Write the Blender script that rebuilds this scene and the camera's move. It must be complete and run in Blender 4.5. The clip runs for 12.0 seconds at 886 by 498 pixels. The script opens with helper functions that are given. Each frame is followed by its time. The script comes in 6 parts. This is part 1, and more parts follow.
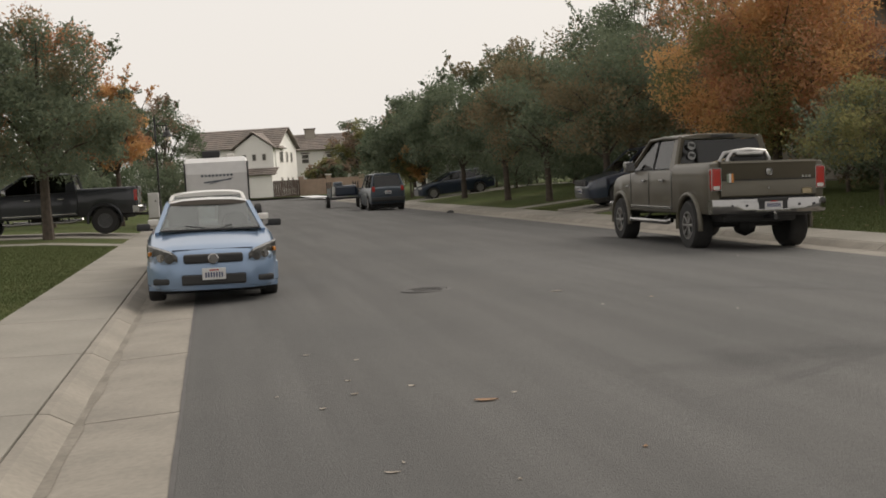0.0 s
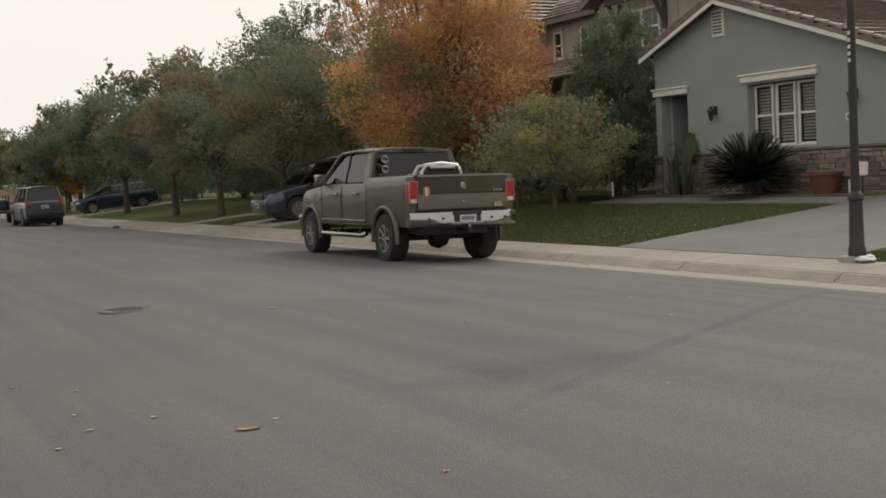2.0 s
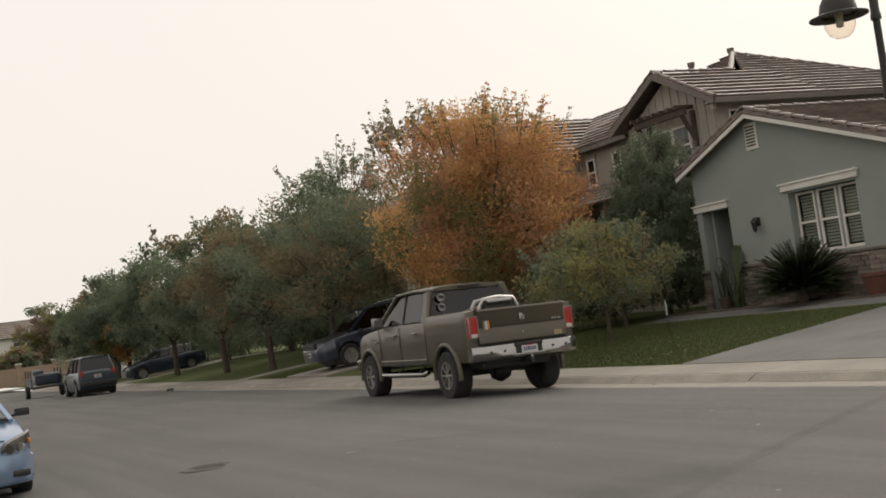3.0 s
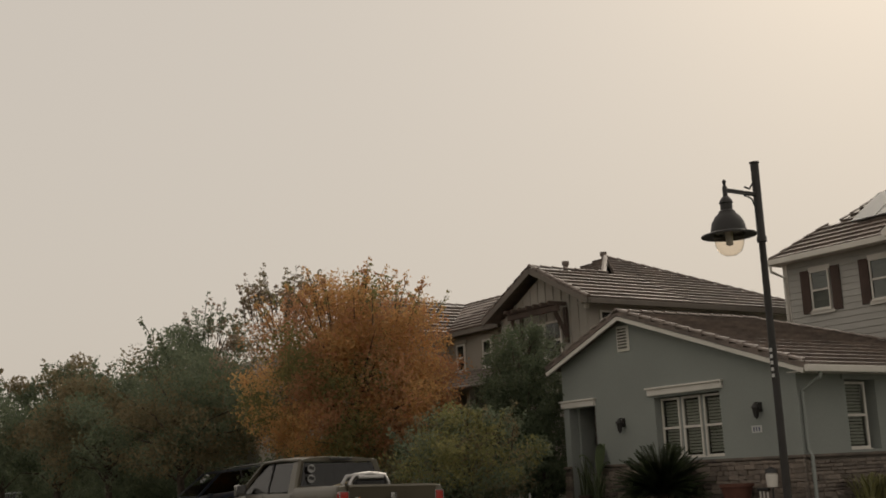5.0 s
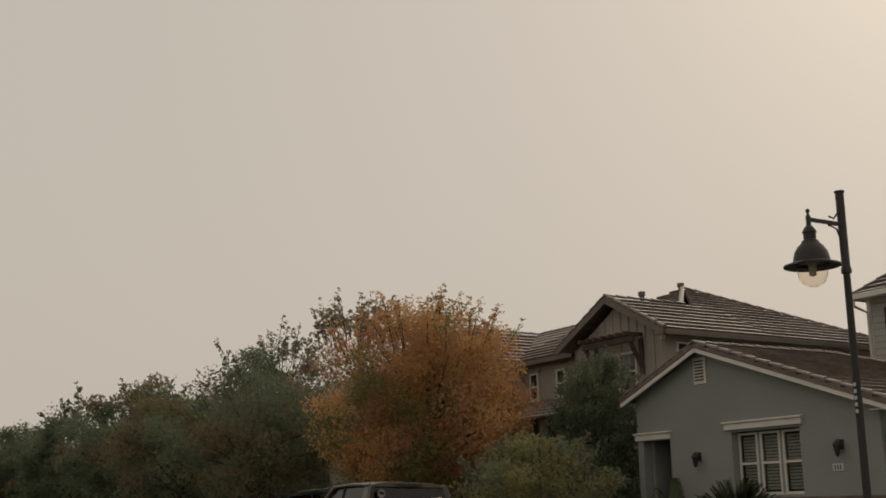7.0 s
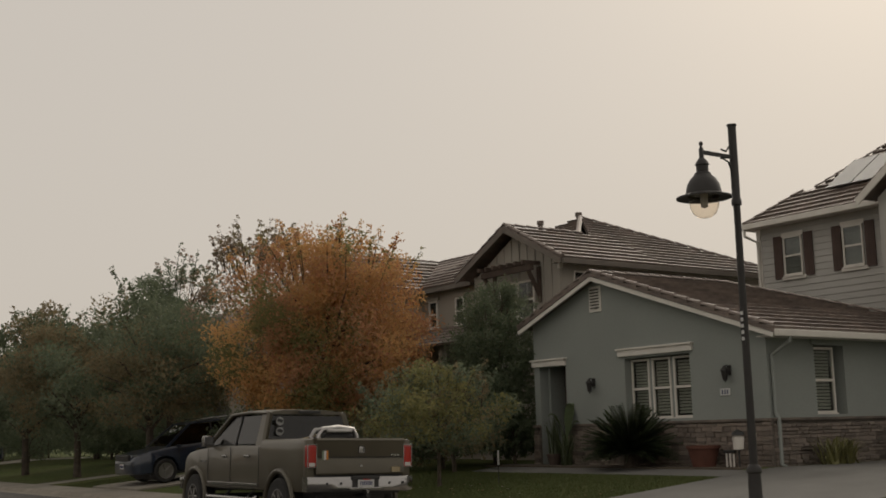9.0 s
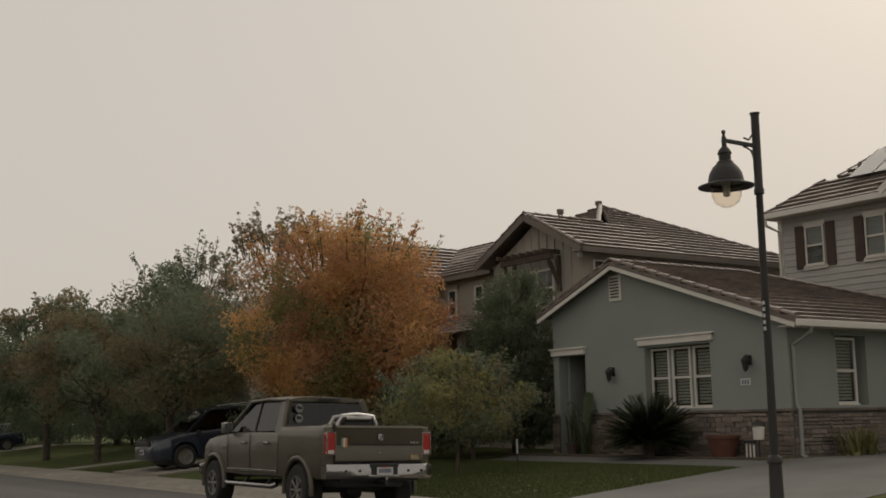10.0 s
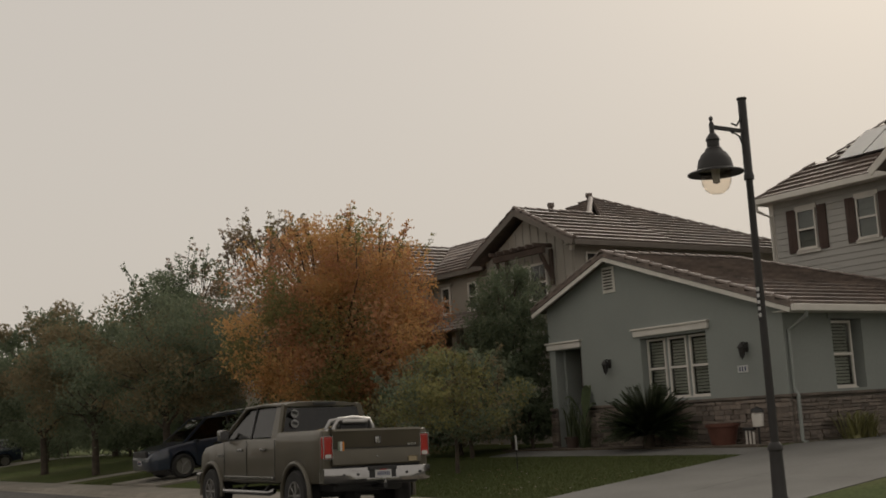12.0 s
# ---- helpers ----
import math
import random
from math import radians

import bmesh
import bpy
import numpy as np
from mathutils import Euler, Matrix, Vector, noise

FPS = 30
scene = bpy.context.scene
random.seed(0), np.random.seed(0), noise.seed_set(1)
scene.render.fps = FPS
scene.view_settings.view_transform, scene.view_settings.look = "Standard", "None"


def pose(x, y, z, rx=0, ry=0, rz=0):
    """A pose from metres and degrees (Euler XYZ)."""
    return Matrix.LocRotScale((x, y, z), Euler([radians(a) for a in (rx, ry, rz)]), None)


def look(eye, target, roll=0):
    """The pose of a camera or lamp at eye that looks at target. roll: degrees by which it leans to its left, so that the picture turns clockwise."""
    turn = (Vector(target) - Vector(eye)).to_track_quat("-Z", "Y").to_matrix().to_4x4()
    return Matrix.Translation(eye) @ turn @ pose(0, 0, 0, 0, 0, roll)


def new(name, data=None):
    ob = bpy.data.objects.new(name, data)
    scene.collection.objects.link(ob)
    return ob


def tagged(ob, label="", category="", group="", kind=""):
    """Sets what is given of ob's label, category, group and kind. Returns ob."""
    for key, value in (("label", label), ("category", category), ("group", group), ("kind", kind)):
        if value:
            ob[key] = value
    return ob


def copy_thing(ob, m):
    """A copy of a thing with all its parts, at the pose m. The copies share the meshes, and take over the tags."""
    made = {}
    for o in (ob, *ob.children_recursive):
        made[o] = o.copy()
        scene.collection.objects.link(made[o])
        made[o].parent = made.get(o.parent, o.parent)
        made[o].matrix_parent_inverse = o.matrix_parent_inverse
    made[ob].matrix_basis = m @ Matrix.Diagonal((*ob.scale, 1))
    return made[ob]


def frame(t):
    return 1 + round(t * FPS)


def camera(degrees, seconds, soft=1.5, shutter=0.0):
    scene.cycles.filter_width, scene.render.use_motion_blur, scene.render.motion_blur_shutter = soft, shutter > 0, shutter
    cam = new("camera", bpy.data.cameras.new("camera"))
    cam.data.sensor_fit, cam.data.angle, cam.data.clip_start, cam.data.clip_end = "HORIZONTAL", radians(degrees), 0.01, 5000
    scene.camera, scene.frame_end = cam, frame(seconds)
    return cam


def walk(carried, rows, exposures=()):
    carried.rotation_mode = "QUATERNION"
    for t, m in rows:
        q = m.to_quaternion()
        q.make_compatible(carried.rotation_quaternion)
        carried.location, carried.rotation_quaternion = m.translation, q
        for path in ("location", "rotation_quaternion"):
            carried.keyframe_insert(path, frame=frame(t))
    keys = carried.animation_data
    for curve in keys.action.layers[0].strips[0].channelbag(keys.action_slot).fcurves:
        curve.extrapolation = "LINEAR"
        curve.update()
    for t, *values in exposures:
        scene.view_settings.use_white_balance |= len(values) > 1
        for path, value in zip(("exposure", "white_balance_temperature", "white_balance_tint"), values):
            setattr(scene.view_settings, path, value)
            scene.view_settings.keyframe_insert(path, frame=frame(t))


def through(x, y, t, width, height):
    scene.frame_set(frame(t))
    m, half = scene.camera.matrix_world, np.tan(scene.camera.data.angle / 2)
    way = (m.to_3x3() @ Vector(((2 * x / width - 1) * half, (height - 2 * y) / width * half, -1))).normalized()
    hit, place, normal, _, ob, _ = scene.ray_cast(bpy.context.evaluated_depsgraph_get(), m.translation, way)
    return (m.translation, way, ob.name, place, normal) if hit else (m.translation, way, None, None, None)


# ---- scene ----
cam = camera(41.5, 12.0, soft=1.75)
ROWS = [
    (0.0, 0.001, -0.000, 1.503, -11.27, -3.62, 3.23),
    (0.5, -0.166, 0.094, 1.490, -13.57, -4.60, 5.58),
    (1.0, -0.290, 0.316, 1.487, -14.27, -4.23, 5.27),
    (1.5, -0.336, 0.541, 1.449, -18.65, -5.96, 2.12),
    (2.0, -0.468, 0.710, 1.494, -27.99, -3.77, 2.88),
    (2.5, -0.581, 0.531, 1.542, -27.32, 0.35, 3.84),
    (2.7, -0.704, 0.636, 1.480, -25.51, 1.47, 7.47),
    (4.3, -1.249, 0.840, 1.499, -32.73, 8.25, 4.40),
    (4.5, -1.323, 0.849, 1.538, -33.81, 9.51, 4.56),
    (5.0, -1.381, 0.944, 1.503, -33.94, 11.08, 2.65),
    (5.5, -1.321, 1.043, 1.489, -32.42, 11.67, 0.17),
    (6.0, -1.361, 0.945, 1.507, -31.51, 12.42, 0.48),
    (6.5, -1.360, 1.003, 1.479, -31.40, 12.79, 0.79),
    (6.7, -1.304, 1.068, 1.466, -30.35, 12.76, 1.06),
    (8.3, -1.403, 0.943, 1.477, -34.00, 11.11, 0.49),
    (8.5, -1.387, 0.942, 1.472, -34.35, 10.27, 0.80),
    (9.0, -1.288, 1.024, 1.489, -35.37, 8.96, 1.44),
    (9.5, -1.291, 1.048, 1.484, -35.24, 9.06, 0.96),
    (10.0, -1.275, 1.070, 1.493, -34.49, 8.40, 1.04),
    (10.5, -1.261, 1.060, 1.506, -34.49, 8.27, 1.11),
    (11.0, -1.315, 1.026, 1.493, -35.04, 8.70, 0.60),
    (11.5, -1.288, 1.039, 1.485, -36.08, 8.28, 1.38),
    (12.0, -1.144, 1.179, 1.519, -34.51, 8.30, 3.29),
]
EXPOSURES = [(0.0, 0.52, 6050, 10), (1.0, 0.52, 6050, 10), (1.5, 0.56, 6050, 10), (2.0, 0.66, 6050, 10), (2.5, 0.68, 6100, 10), (2.7, 0.66, 6120, 10), (4.3, 0.26, 6400, 10),
             (4.5, 0.20, 6450, 10), (5.0, -0.12, 6550, 10), (5.5, -0.31, 6600, 10), (6.5, -0.26, 6600, 10), (8.5, -0.34, 6500, 10), (9.0, -0.14, 6400, 10), (9.5, -0.10, 6350, 10), (12.0, -0.12, 6350, 10)]
walk(cam, [(t, pose(x, y, z, 90 + pitch, roll, yaw)) for t, x, y, z, yaw, pitch, roll in ROWS], EXPOSURES)

# ---- smoky daylight ----
SUN_EL, SUN_AZ = 36.0, 64.0
world = bpy.data.worlds.new("smoky_sky")
scene.world = world
world.use_nodes = True
wn, wl = world.node_tree.nodes, world.node_tree.links
sky = wn.new("ShaderNodeTexSky")
sky.sky_type, sky.sun_disc = "NISHITA", False
sky.sun_elevation, sky.sun_rotation = radians(SUN_EL), radians(SUN_AZ)
sky.air_density, sky.dust_density, sky.ozone_density = 1.2, 9.0, 0.5
smoke = wn.new("ShaderNodeMix")
smoke.data_type = "RGBA"
smoke.inputs[0].default_value = 0.92
smoke.inputs[7].default_value = (6.65, 6.0, 5.2, 1)
wl.new(sky.outputs[0], smoke.inputs[6])
wl.new(smoke.outputs[2], wn["Background"].inputs["Color"])
wn["Background"].inputs["Strength"].default_value = 0.1
sun = new("sun", bpy.data.lights.new("sun", "SUN"))
sun.data.energy, sun.data.angle, sun.data.color = 1.8, radians(50), (1.0, 0.90, 0.76)
sa, se = radians(SUN_AZ), radians(SUN_EL)
sun.matrix_basis = look((40 * math.sin(sa) * math.cos(se), 40 * math.cos(sa) * math.cos(se), 40 * math.sin(se)), (0, 0, 0))


# ---- materials ----
def mat(name, color, rough=0.7, metal=0.0, var=0.12, scale=3.0, bump=0.0, bscale=60.0, color2=None, coat=0.0, spec=0.5, island=False, fine=None, obrand=0.0):
    m = bpy.data.materials.new(name)
    m.use_nodes = True
    n, l = m.node_tree.nodes, m.node_tree.links
    b = n["Principled BSDF"]
    b.inputs["Roughness"].default_value = rough
    b.inputs["Metallic"].default_value = metal
    b.inputs["Coat Weight"].default_value = coat
    b.inputs["Coat Roughness"].default_value = 0.05
    b.inputs["Specular IOR Level"].default_value = spec
    c2 = color2 or [max(0.0, c * (1 - var * 2)) for c in color]
    co = n.new("ShaderNodeTexCoord")
    no = n.new("ShaderNodeTexNoise")
    no.inputs["Scale"].default_value = scale
    no.inputs["Detail"].default_value = 5
    l.new(co.outputs["Object"], no.inputs["Vector"])
    mix = n.new("ShaderNodeMix")
    mix.data_type = "RGBA"
    mix.inputs[6].default_value = (*color, 1)
    mix.inputs[7].default_value = (*c2, 1)
    rp = n.new("ShaderNodeMapRange")
    rp.inputs[1].default_value, rp.inputs[2].default_value = 0.35, 0.68
    l.new(no.outputs["Fac"], rp.inputs[0])
    if island:
        g = n.new("ShaderNodeNewGeometry")
        l.new(g.outputs["Random Per Island"], mix.inputs[0])
    else:
        l.new(rp.outputs[0], mix.inputs[0])
    out = mix.outputs[2]
    if fine:
        n2 = n.new("ShaderNodeTexNoise")
        n2.inputs["Scale"].default_value = fine[0]
        n2.inputs["Detail"].default_value = 3
        l.new(co.outputs["Object"], n2.inputs["Vector"])
        hs = n.new("ShaderNodeHueSaturation")
        mr = n.new("ShaderNodeMapRange")
        mr.inputs[3].default_value, mr.inputs[4].default_value = 1 - fine[1], 1 + fine[1]
        mr.inputs[1].default_value, mr.inputs[2].default_value = 0.3, 0.7
        l.new(n2.outputs["Fac"], mr.inputs[0])
        l.new(mr.outputs[0], hs.inputs["Value"])
        l.new(out, hs.inputs["Color"])
        out = hs.outputs["Color"]
    if obrand:
        oi = n.new("ShaderNodeObjectInfo")
        h3 = n.new("ShaderNodeHueSaturation")
        m3 = n.new("ShaderNodeMapRange")
        m3.inputs[3].default_value, m3.inputs[4].default_value = 1 - obrand, 1 + obrand
        l.new(oi.outputs["Random"], m3.inputs[0])
        l.new(m3.outputs[0], h3.inputs["Value"])
        l.new(out, h3.inputs["Color"])
        out = h3.outputs["Color"]
    l.new(out, b.inputs["Base Color"])
    if bump:
        nb = n.new("ShaderNodeTexNoise")
        nb.inputs["Scale"].default_value = bscale
        nb.inputs["Detail"].default_value = 4
        l.new(co.outputs["Object"], nb.inputs["Vector"])
        bp = n.new("ShaderNodeBump")
        bp.inputs["Strength"].default_value = bump
        bp.inputs["Distance"].default_value = 0.02
        l.new(nb.outputs["Fac"], bp.inputs["Height"])
        l.new(bp.outputs["Normal"], b.inputs["Normal"])
    return m


def glass_mat(name, tint, gloss_rough=0.03, ior=1.5):
    m = bpy.data.materials.new(name)
    m.use_nodes = True
    n, l = m.node_tree.nodes, m.node_tree.links
    n.remove(n["Principled BSDF"])
    tr, gl, lw, mx = n.new("ShaderNodeBsdfTransparent"), n.new("ShaderNodeBsdfGlossy"), n.new("ShaderNodeLayerWeight"), n.new("ShaderNodeMixShader")
    tr.inputs["Color"].default_value = (*tint, 1)
    gl.inputs["Roughness"].default_value = gloss_rough
    lw.inputs["Blend"].default_value = 0.5
    f0 = ((ior - 1) / (ior + 1)) ** 2
    pw, ma = n.new("ShaderNodeMath"), n.new("ShaderNodeMath")
    pw.operation, ma.operation = "POWER", "MULTIPLY_ADD"
    pw.inputs[1].default_value = 5.0
    ma.inputs[1].default_value, ma.inputs[2].default_value = 1 - f0, f0
    l.new(lw.outputs["Facing"], pw.inputs[0])
    l.new(pw.outputs[0], ma.inputs[0])
    l.new(ma.outputs[0], mx.inputs[0])
    l.new(tr.outputs[0], mx.inputs[1])
    l.new(gl.outputs[0], mx.inputs[2])
    l.new(mx.outputs[0], n["Material Output"].inputs["Surface"])
    return m


ASPHALT = mat("asphalt", (0.092, 0.088, 0.083), 0.9, scale=0.25, color2=(0.075, 0.073, 0.070), bump=0.5, bscale=90, fine=(45, 0.13))
TAR = mat("tar_seal", (0.075, 0.07, 0.066), 0.7, scale=4, bump=0.2)


def road_wear(m):
    """An oily stain and a filled trench seam, soft-edged, laid over the asphalt colour."""
    n, l = m.node_tree.nodes, m.node_tree.links
    base = n["Principled BSDF"].inputs["Base Color"]
    src = base.links[0].from_socket
    geo, sep, wob = n.new("ShaderNodeNewGeometry"), n.new("ShaderNodeSeparateXYZ"), n.new("ShaderNodeTexNoise")
    l.new(geo.outputs["Position"], sep.inputs[0])
    l.new(geo.outputs["Position"], wob.inputs["Vector"])
    wob.inputs["Scale"].default_value, wob.inputs["Detail"].default_value = 1.7, 4

    def calc(op, a, b):
        q = n.new("ShaderNodeMath")
        q.operation = op
        for k, v in enumerate((a, b)):
            if isinstance(v, (int, float)):
                q.inputs[k].default_value = v
            else:
                l.new(v, q.inputs[k])
        return q.outputs[0]

    def ramp(v, a, b, lo, hi):
        q = n.new("ShaderNodeMapRange")
        q.interpolation_type = "SMOOTHSTEP"
        l.new(v, q.inputs[0])
        for k, c in enumerate((a, b, lo, hi)):
            q.inputs[k + 1].default_value = c
        return q.outputs[0]
    x, y, w = sep.outputs[0], sep.outputs[1], wob.outputs["Fac"]
    dx = calc("DIVIDE", calc("SUBTRACT", x, 4.05), 1.1)
    dy = calc("DIVIDE", calc("SUBTRACT", y, 7.75), 0.62)
    r = calc("ADD", calc("SQRT", calc("ADD", calc("MULTIPLY", dx, dx), calc("MULTIPLY", dy, dy)), 0.0), calc("MULTIPLY", calc("SUBTRACT", w, 0.5), 1.6))
    stain = ramp(r, 0.35, 1.15, 0.24, 0.0)
    off = calc("ABSOLUTE", calc("ADD", calc("SUBTRACT", y, calc("MULTIPLY", x, 0.569)), calc("SUBTRACT", calc("MULTIPLY", w, 0.12), 5.02)), 0.0)
    seam = calc("MULTIPLY", ramp(off, 0.05, 0.13, 0.20, 0.0), calc("MULTIPLY", ramp(x, 2.6, 4.2, 0.0, 1.0), ramp(x, 9.3, 9.8, 1.0, 0.0)))
    seam = calc("MULTIPLY", seam, ramp(y, 10.8, 11.2, 1.0, 0.0))
    stretch, streak = n.new("ShaderNodeMapping"), n.new("ShaderNodeTexNoise")
    stretch.inputs["Scale"].default_value = (1.3, 0.055, 1.0)
    l.new(geo.outputs["Position"], stretch.inputs["Vector"])
    l.new(stretch.outputs[0], streak.inputs["Vector"])
    streak.inputs["Scale"].default_value, streak.inputs["Detail"].default_value = 1.6, 5
    worn = ramp(streak.outputs["Fac"], 0.35, 0.68, 0.16, -0.06)
    dark = n.new("ShaderNodeHueSaturation")
    l.new(calc("SUBTRACT", 1.0, calc("ADD", worn, calc("MAXIMUM", stain, seam))), dark.inputs["Value"])
    l.new(src, dark.inputs["Color"])
    l.new(dark.outputs[0], base)


road_wear(ASPHALT)
CONCRETE = mat("concrete", (0.245, 0.226, 0.192), 0.9, scale=0.9, color2=(0.195, 0.18, 0.153), bump=0.12, bscale=110, fine=(25, 0.08), obrand=0.06)
DRIVEC = mat("driveway_concrete", (0.135, 0.133, 0.124), 0.9, scale=0.8, color2=(0.104, 0.102, 0.094), bump=0.12, bscale=110, fine=(25, 0.08), obrand=0.06)
GUTTER = mat("gutter_concrete", (0.255, 0.230, 0.192), 0.9, scale=1.4, color2=(0.19, 0.172, 0.145), bump=0.12, bscale=110, fine=(22, 0.10), obrand=0.06)
LAWN = mat("lawn_grass", (0.060, 0.080, 0.026), 0.95, scale=0.5, color2=(0.084, 0.090, 0.036), bump=1.0, bscale=45, fine=(18, 0.35), spec=0.1)
BLADE = mat("grass_blades", (0.070, 0.098, 0.033), 0.8, color2=(0.108, 0.113, 0.046), island=True, spec=0.2)
SOIL = mat("bed_soil", (0.10, 0.08, 0.06), 0.95, scale=6, bump=0.8, bscale=30, fine=(20, 0.2))
STUCCO = mat("stucco_grey", (0.272, 0.292, 0.274), 0.95, scale=0.5, color2=(0.244, 0.262, 0.247), bump=0.35, bscale=80, fine=(30, 0.04))
STUCCO_T = mat("stucco_tan", (0.33, 0.30, 0.255), 0.95, scale=0.5, color2=(0.29, 0.265, 0.225), bump=0.35, bscale=80)
BOARD = mat("board_batten_paint", (0.36, 0.335, 0.295), 0.85, scale=1.2, color2=(0.31, 0.29, 0.255), bump=0.1)
SIDING = mat("lap_siding_paint", (0.42, 0.41, 0.385), 0.85, scale=1.0, color2=(0.38, 0.372, 0.35), bump=0.1, obrand=0.04)
WHITE = mat("white_trim_paint", (0.66, 0.63, 0.58), 0.6, scale=2, var=0.05)
WSTUCCO = mat("white_stucco", (0.80, 0.78, 0.74), 0.9, scale=0.4, var=0.05, bump=0.2)
BROWNW = mat("brown_wood_paint", (0.085, 0.06, 0.048), 0.8, scale=3, bump=0.15)
SHUT = mat("shutter_brown", (0.075, 0.047, 0.037), 0.7, scale=3)
TILE = mat("concrete_roof_tile", (0.185, 0.146, 0.124), 0.58, scale=1.1, color2=(0.108, 0.088, 0.077), bump=0.25, bscale=25, fine=(4.5, 0.22), obrand=0.07)
FARTILE = mat("far_roof_tile", (0.22, 0.185, 0.16), 0.9, scale=0.8, color2=(0.16, 0.14, 0.125), fine=(3, 0.15))
STONE = mat("ledge_stone", (0.215, 0.175, 0.145), 0.9, scale=3, color2=(0.125, 0.108, 0.095), bump=0.7, bscale=22, fine=(12, 0.18), obrand=0.35)
TAUPE = mat("taupe_trim_paint", (0.17, 0.15, 0.13), 0.8, scale=3, var=0.08)
MORTAR = mat("mortar", (0.13, 0.115, 0.10), 0.95, bump=0.3)
BLACKM = mat("black_metal_paint", (0.020, 0.018, 0.017), 0.55, scale=5, var=0.15)
BARK = mat("bark", (0.10, 0.078, 0.06), 0.95, scale=6, color2=(0.055, 0.045, 0.036), bump=0.9, bscale=25)
RUBBER = mat("tyre_rubber", (0.026, 0.025, 0.024), 0.9, scale=8, bump=0.3, bscale=60)
CHROME = mat("chrome", (0.34, 0.335, 0.33), 0.17, 1.0, var=0.03)
ALLOY = mat("alloy_rim", (0.42, 0.41, 0.40), 0.35, 1.0, var=0.08)
BLUEP = mat("blue_car_paint", (0.20, 0.28, 0.41), 0.3, 0.45, var=0.04, coat=0.7, scale=1)
TANP = mat("olive_brown_truck_paint", (0.088, 0.077, 0.053), 0.45, 0.30, var=0.08, coat=0.35, scale=1.2)
NAVYP = mat("dark_navy_paint", (0.014, 0.022, 0.040), 0.3, 0.0, var=0.06, coat=0.7)
BLACKP = mat("dark_grey_paint", (0.022, 0.024, 0.03), 0.35, 0.3, var=0.06, coat=0.5)
GREYP = mat("slate_grey_paint", (0.055, 0.070, 0.090), 0.4, 0.3, var=0.06, coat=0.4)
WHITEP = mat("white_car_paint", (0.60, 0.58, 0.55), 0.35, var=0.03, coat=0.5)
TRIMB = mat("black_plastic", (0.02, 0.02, 0.02), 0.55, var=0.1)
INTER = mat("car_interior", (0.05, 0.048, 0.046), 0.9, var=0.1)
SEATL = mat("light_seat_cloth", (0.24, 0.24, 0.23), 0.9, var=0.1)
REDL = mat("red_lens", (0.36, 0.018, 0.014), 0.15, coat=0.5, var=0.1)
CLEARL = mat("clear_lamp_lens", (0.52, 0.51, 0.48), 0.35, coat=0.1, var=0.1)
AMBER = mat("amber_lens", (0.55, 0.22, 0.05), 0.2, coat=0.5)
PLATE = mat("plate_white", (0.55, 0.55, 0.54), 0.5, var=0.04)
INK = mat("plate_ink", (0.05, 0.06, 0.13), 0.6, var=0.02)
GLASS = glass_mat("window_glass", (0.72, 0.74, 0.73))
DARKGLASS = glass_mat("tinted_glass", (0.20, 0.20, 0.20), 0.03, 1.58)
BULB = glass_mat("lamp_globe_glass", (0.90, 0.85, 0.78), 0.15, 1.18)
WINDSCREEN = glass_mat("coated_windscreen", (0.62, 0.66, 0.63), 0.03, 2.2)
MANH = mat("cast_iron_worn", (0.085, 0.08, 0.076), 0.75, scale=9, bump=0.4)
BLIND = mat("blind_slat", (0.80, 0.77, 0.68), 0.8, var=0.05)
# Dark colour in place of unlit room depth behind windows; vent louvres share it.
PAINTED_DARK = mat("painted_dark", (0.10, 0.095, 0.085), 0.95)
TERRA = mat("terracotta", (0.115, 0.044, 0.029), 0.8, scale=4, bump=0.2)
PANEL = mat("solar_panel", (0.13, 0.13, 0.13), 0.45, coat=0.0, var=0.05)
TRAILW = mat("trailer_skin", (0.58, 0.57, 0.56), 0.45, var=0.04)

def leaf_mat(name, c1, c2, through=0.52):
    """Leaf colours that vary leaf by leaf, with light passing through."""
    m = mat(name, c1, 0.75, color2=c2, island=True, spec=0.25)
    n, l = m.node_tree.nodes, m.node_tree.links
    b = n["Principled BSDF"]
    t, mx = n.new("ShaderNodeBsdfTranslucent"), n.new("ShaderNodeMixShader")
    mx.inputs[0].default_value = through
    l.new(b.inputs["Base Color"].links[0].from_socket, t.inputs["Color"])
    l.new(b.outputs[0], mx.inputs[1])
    l.new(t.outputs[0], mx.inputs[2])
    l.new(mx.outputs[0], n["Material Output"].inputs["Surface"])
    return m


LEAF_O = leaf_mat("leaf_orange", (0.56, 0.295, 0.125), (0.50, 0.335, 0.145))
LEAF_R = leaf_mat("leaf_red", (0.47, 0.225, 0.125), (0.40, 0.25, 0.13))
# LEAF_G and LEAF_D are lifted and bluish: smoke haze put into leaf colour.
LEAF_G = leaf_mat("leaf_green", (0.138, 0.170, 0.118), (0.185, 0.208, 0.130))
LEAF_B = leaf_mat("leaf_brown_green", (0.172, 0.162, 0.10), (0.25, 0.19, 0.11))
LEAF_Y = leaf_mat("leaf_yellow_green", (0.17, 0.18, 0.08), (0.27, 0.24, 0.10))
LEAF_D = leaf_mat("leaf_dark", (0.108, 0.140, 0.092), (0.155, 0.182, 0.108))
LEAF_GR = leaf_mat("leaf_grey_brown", (0.215, 0.185, 0.145), (0.30, 0.20, 0.13))


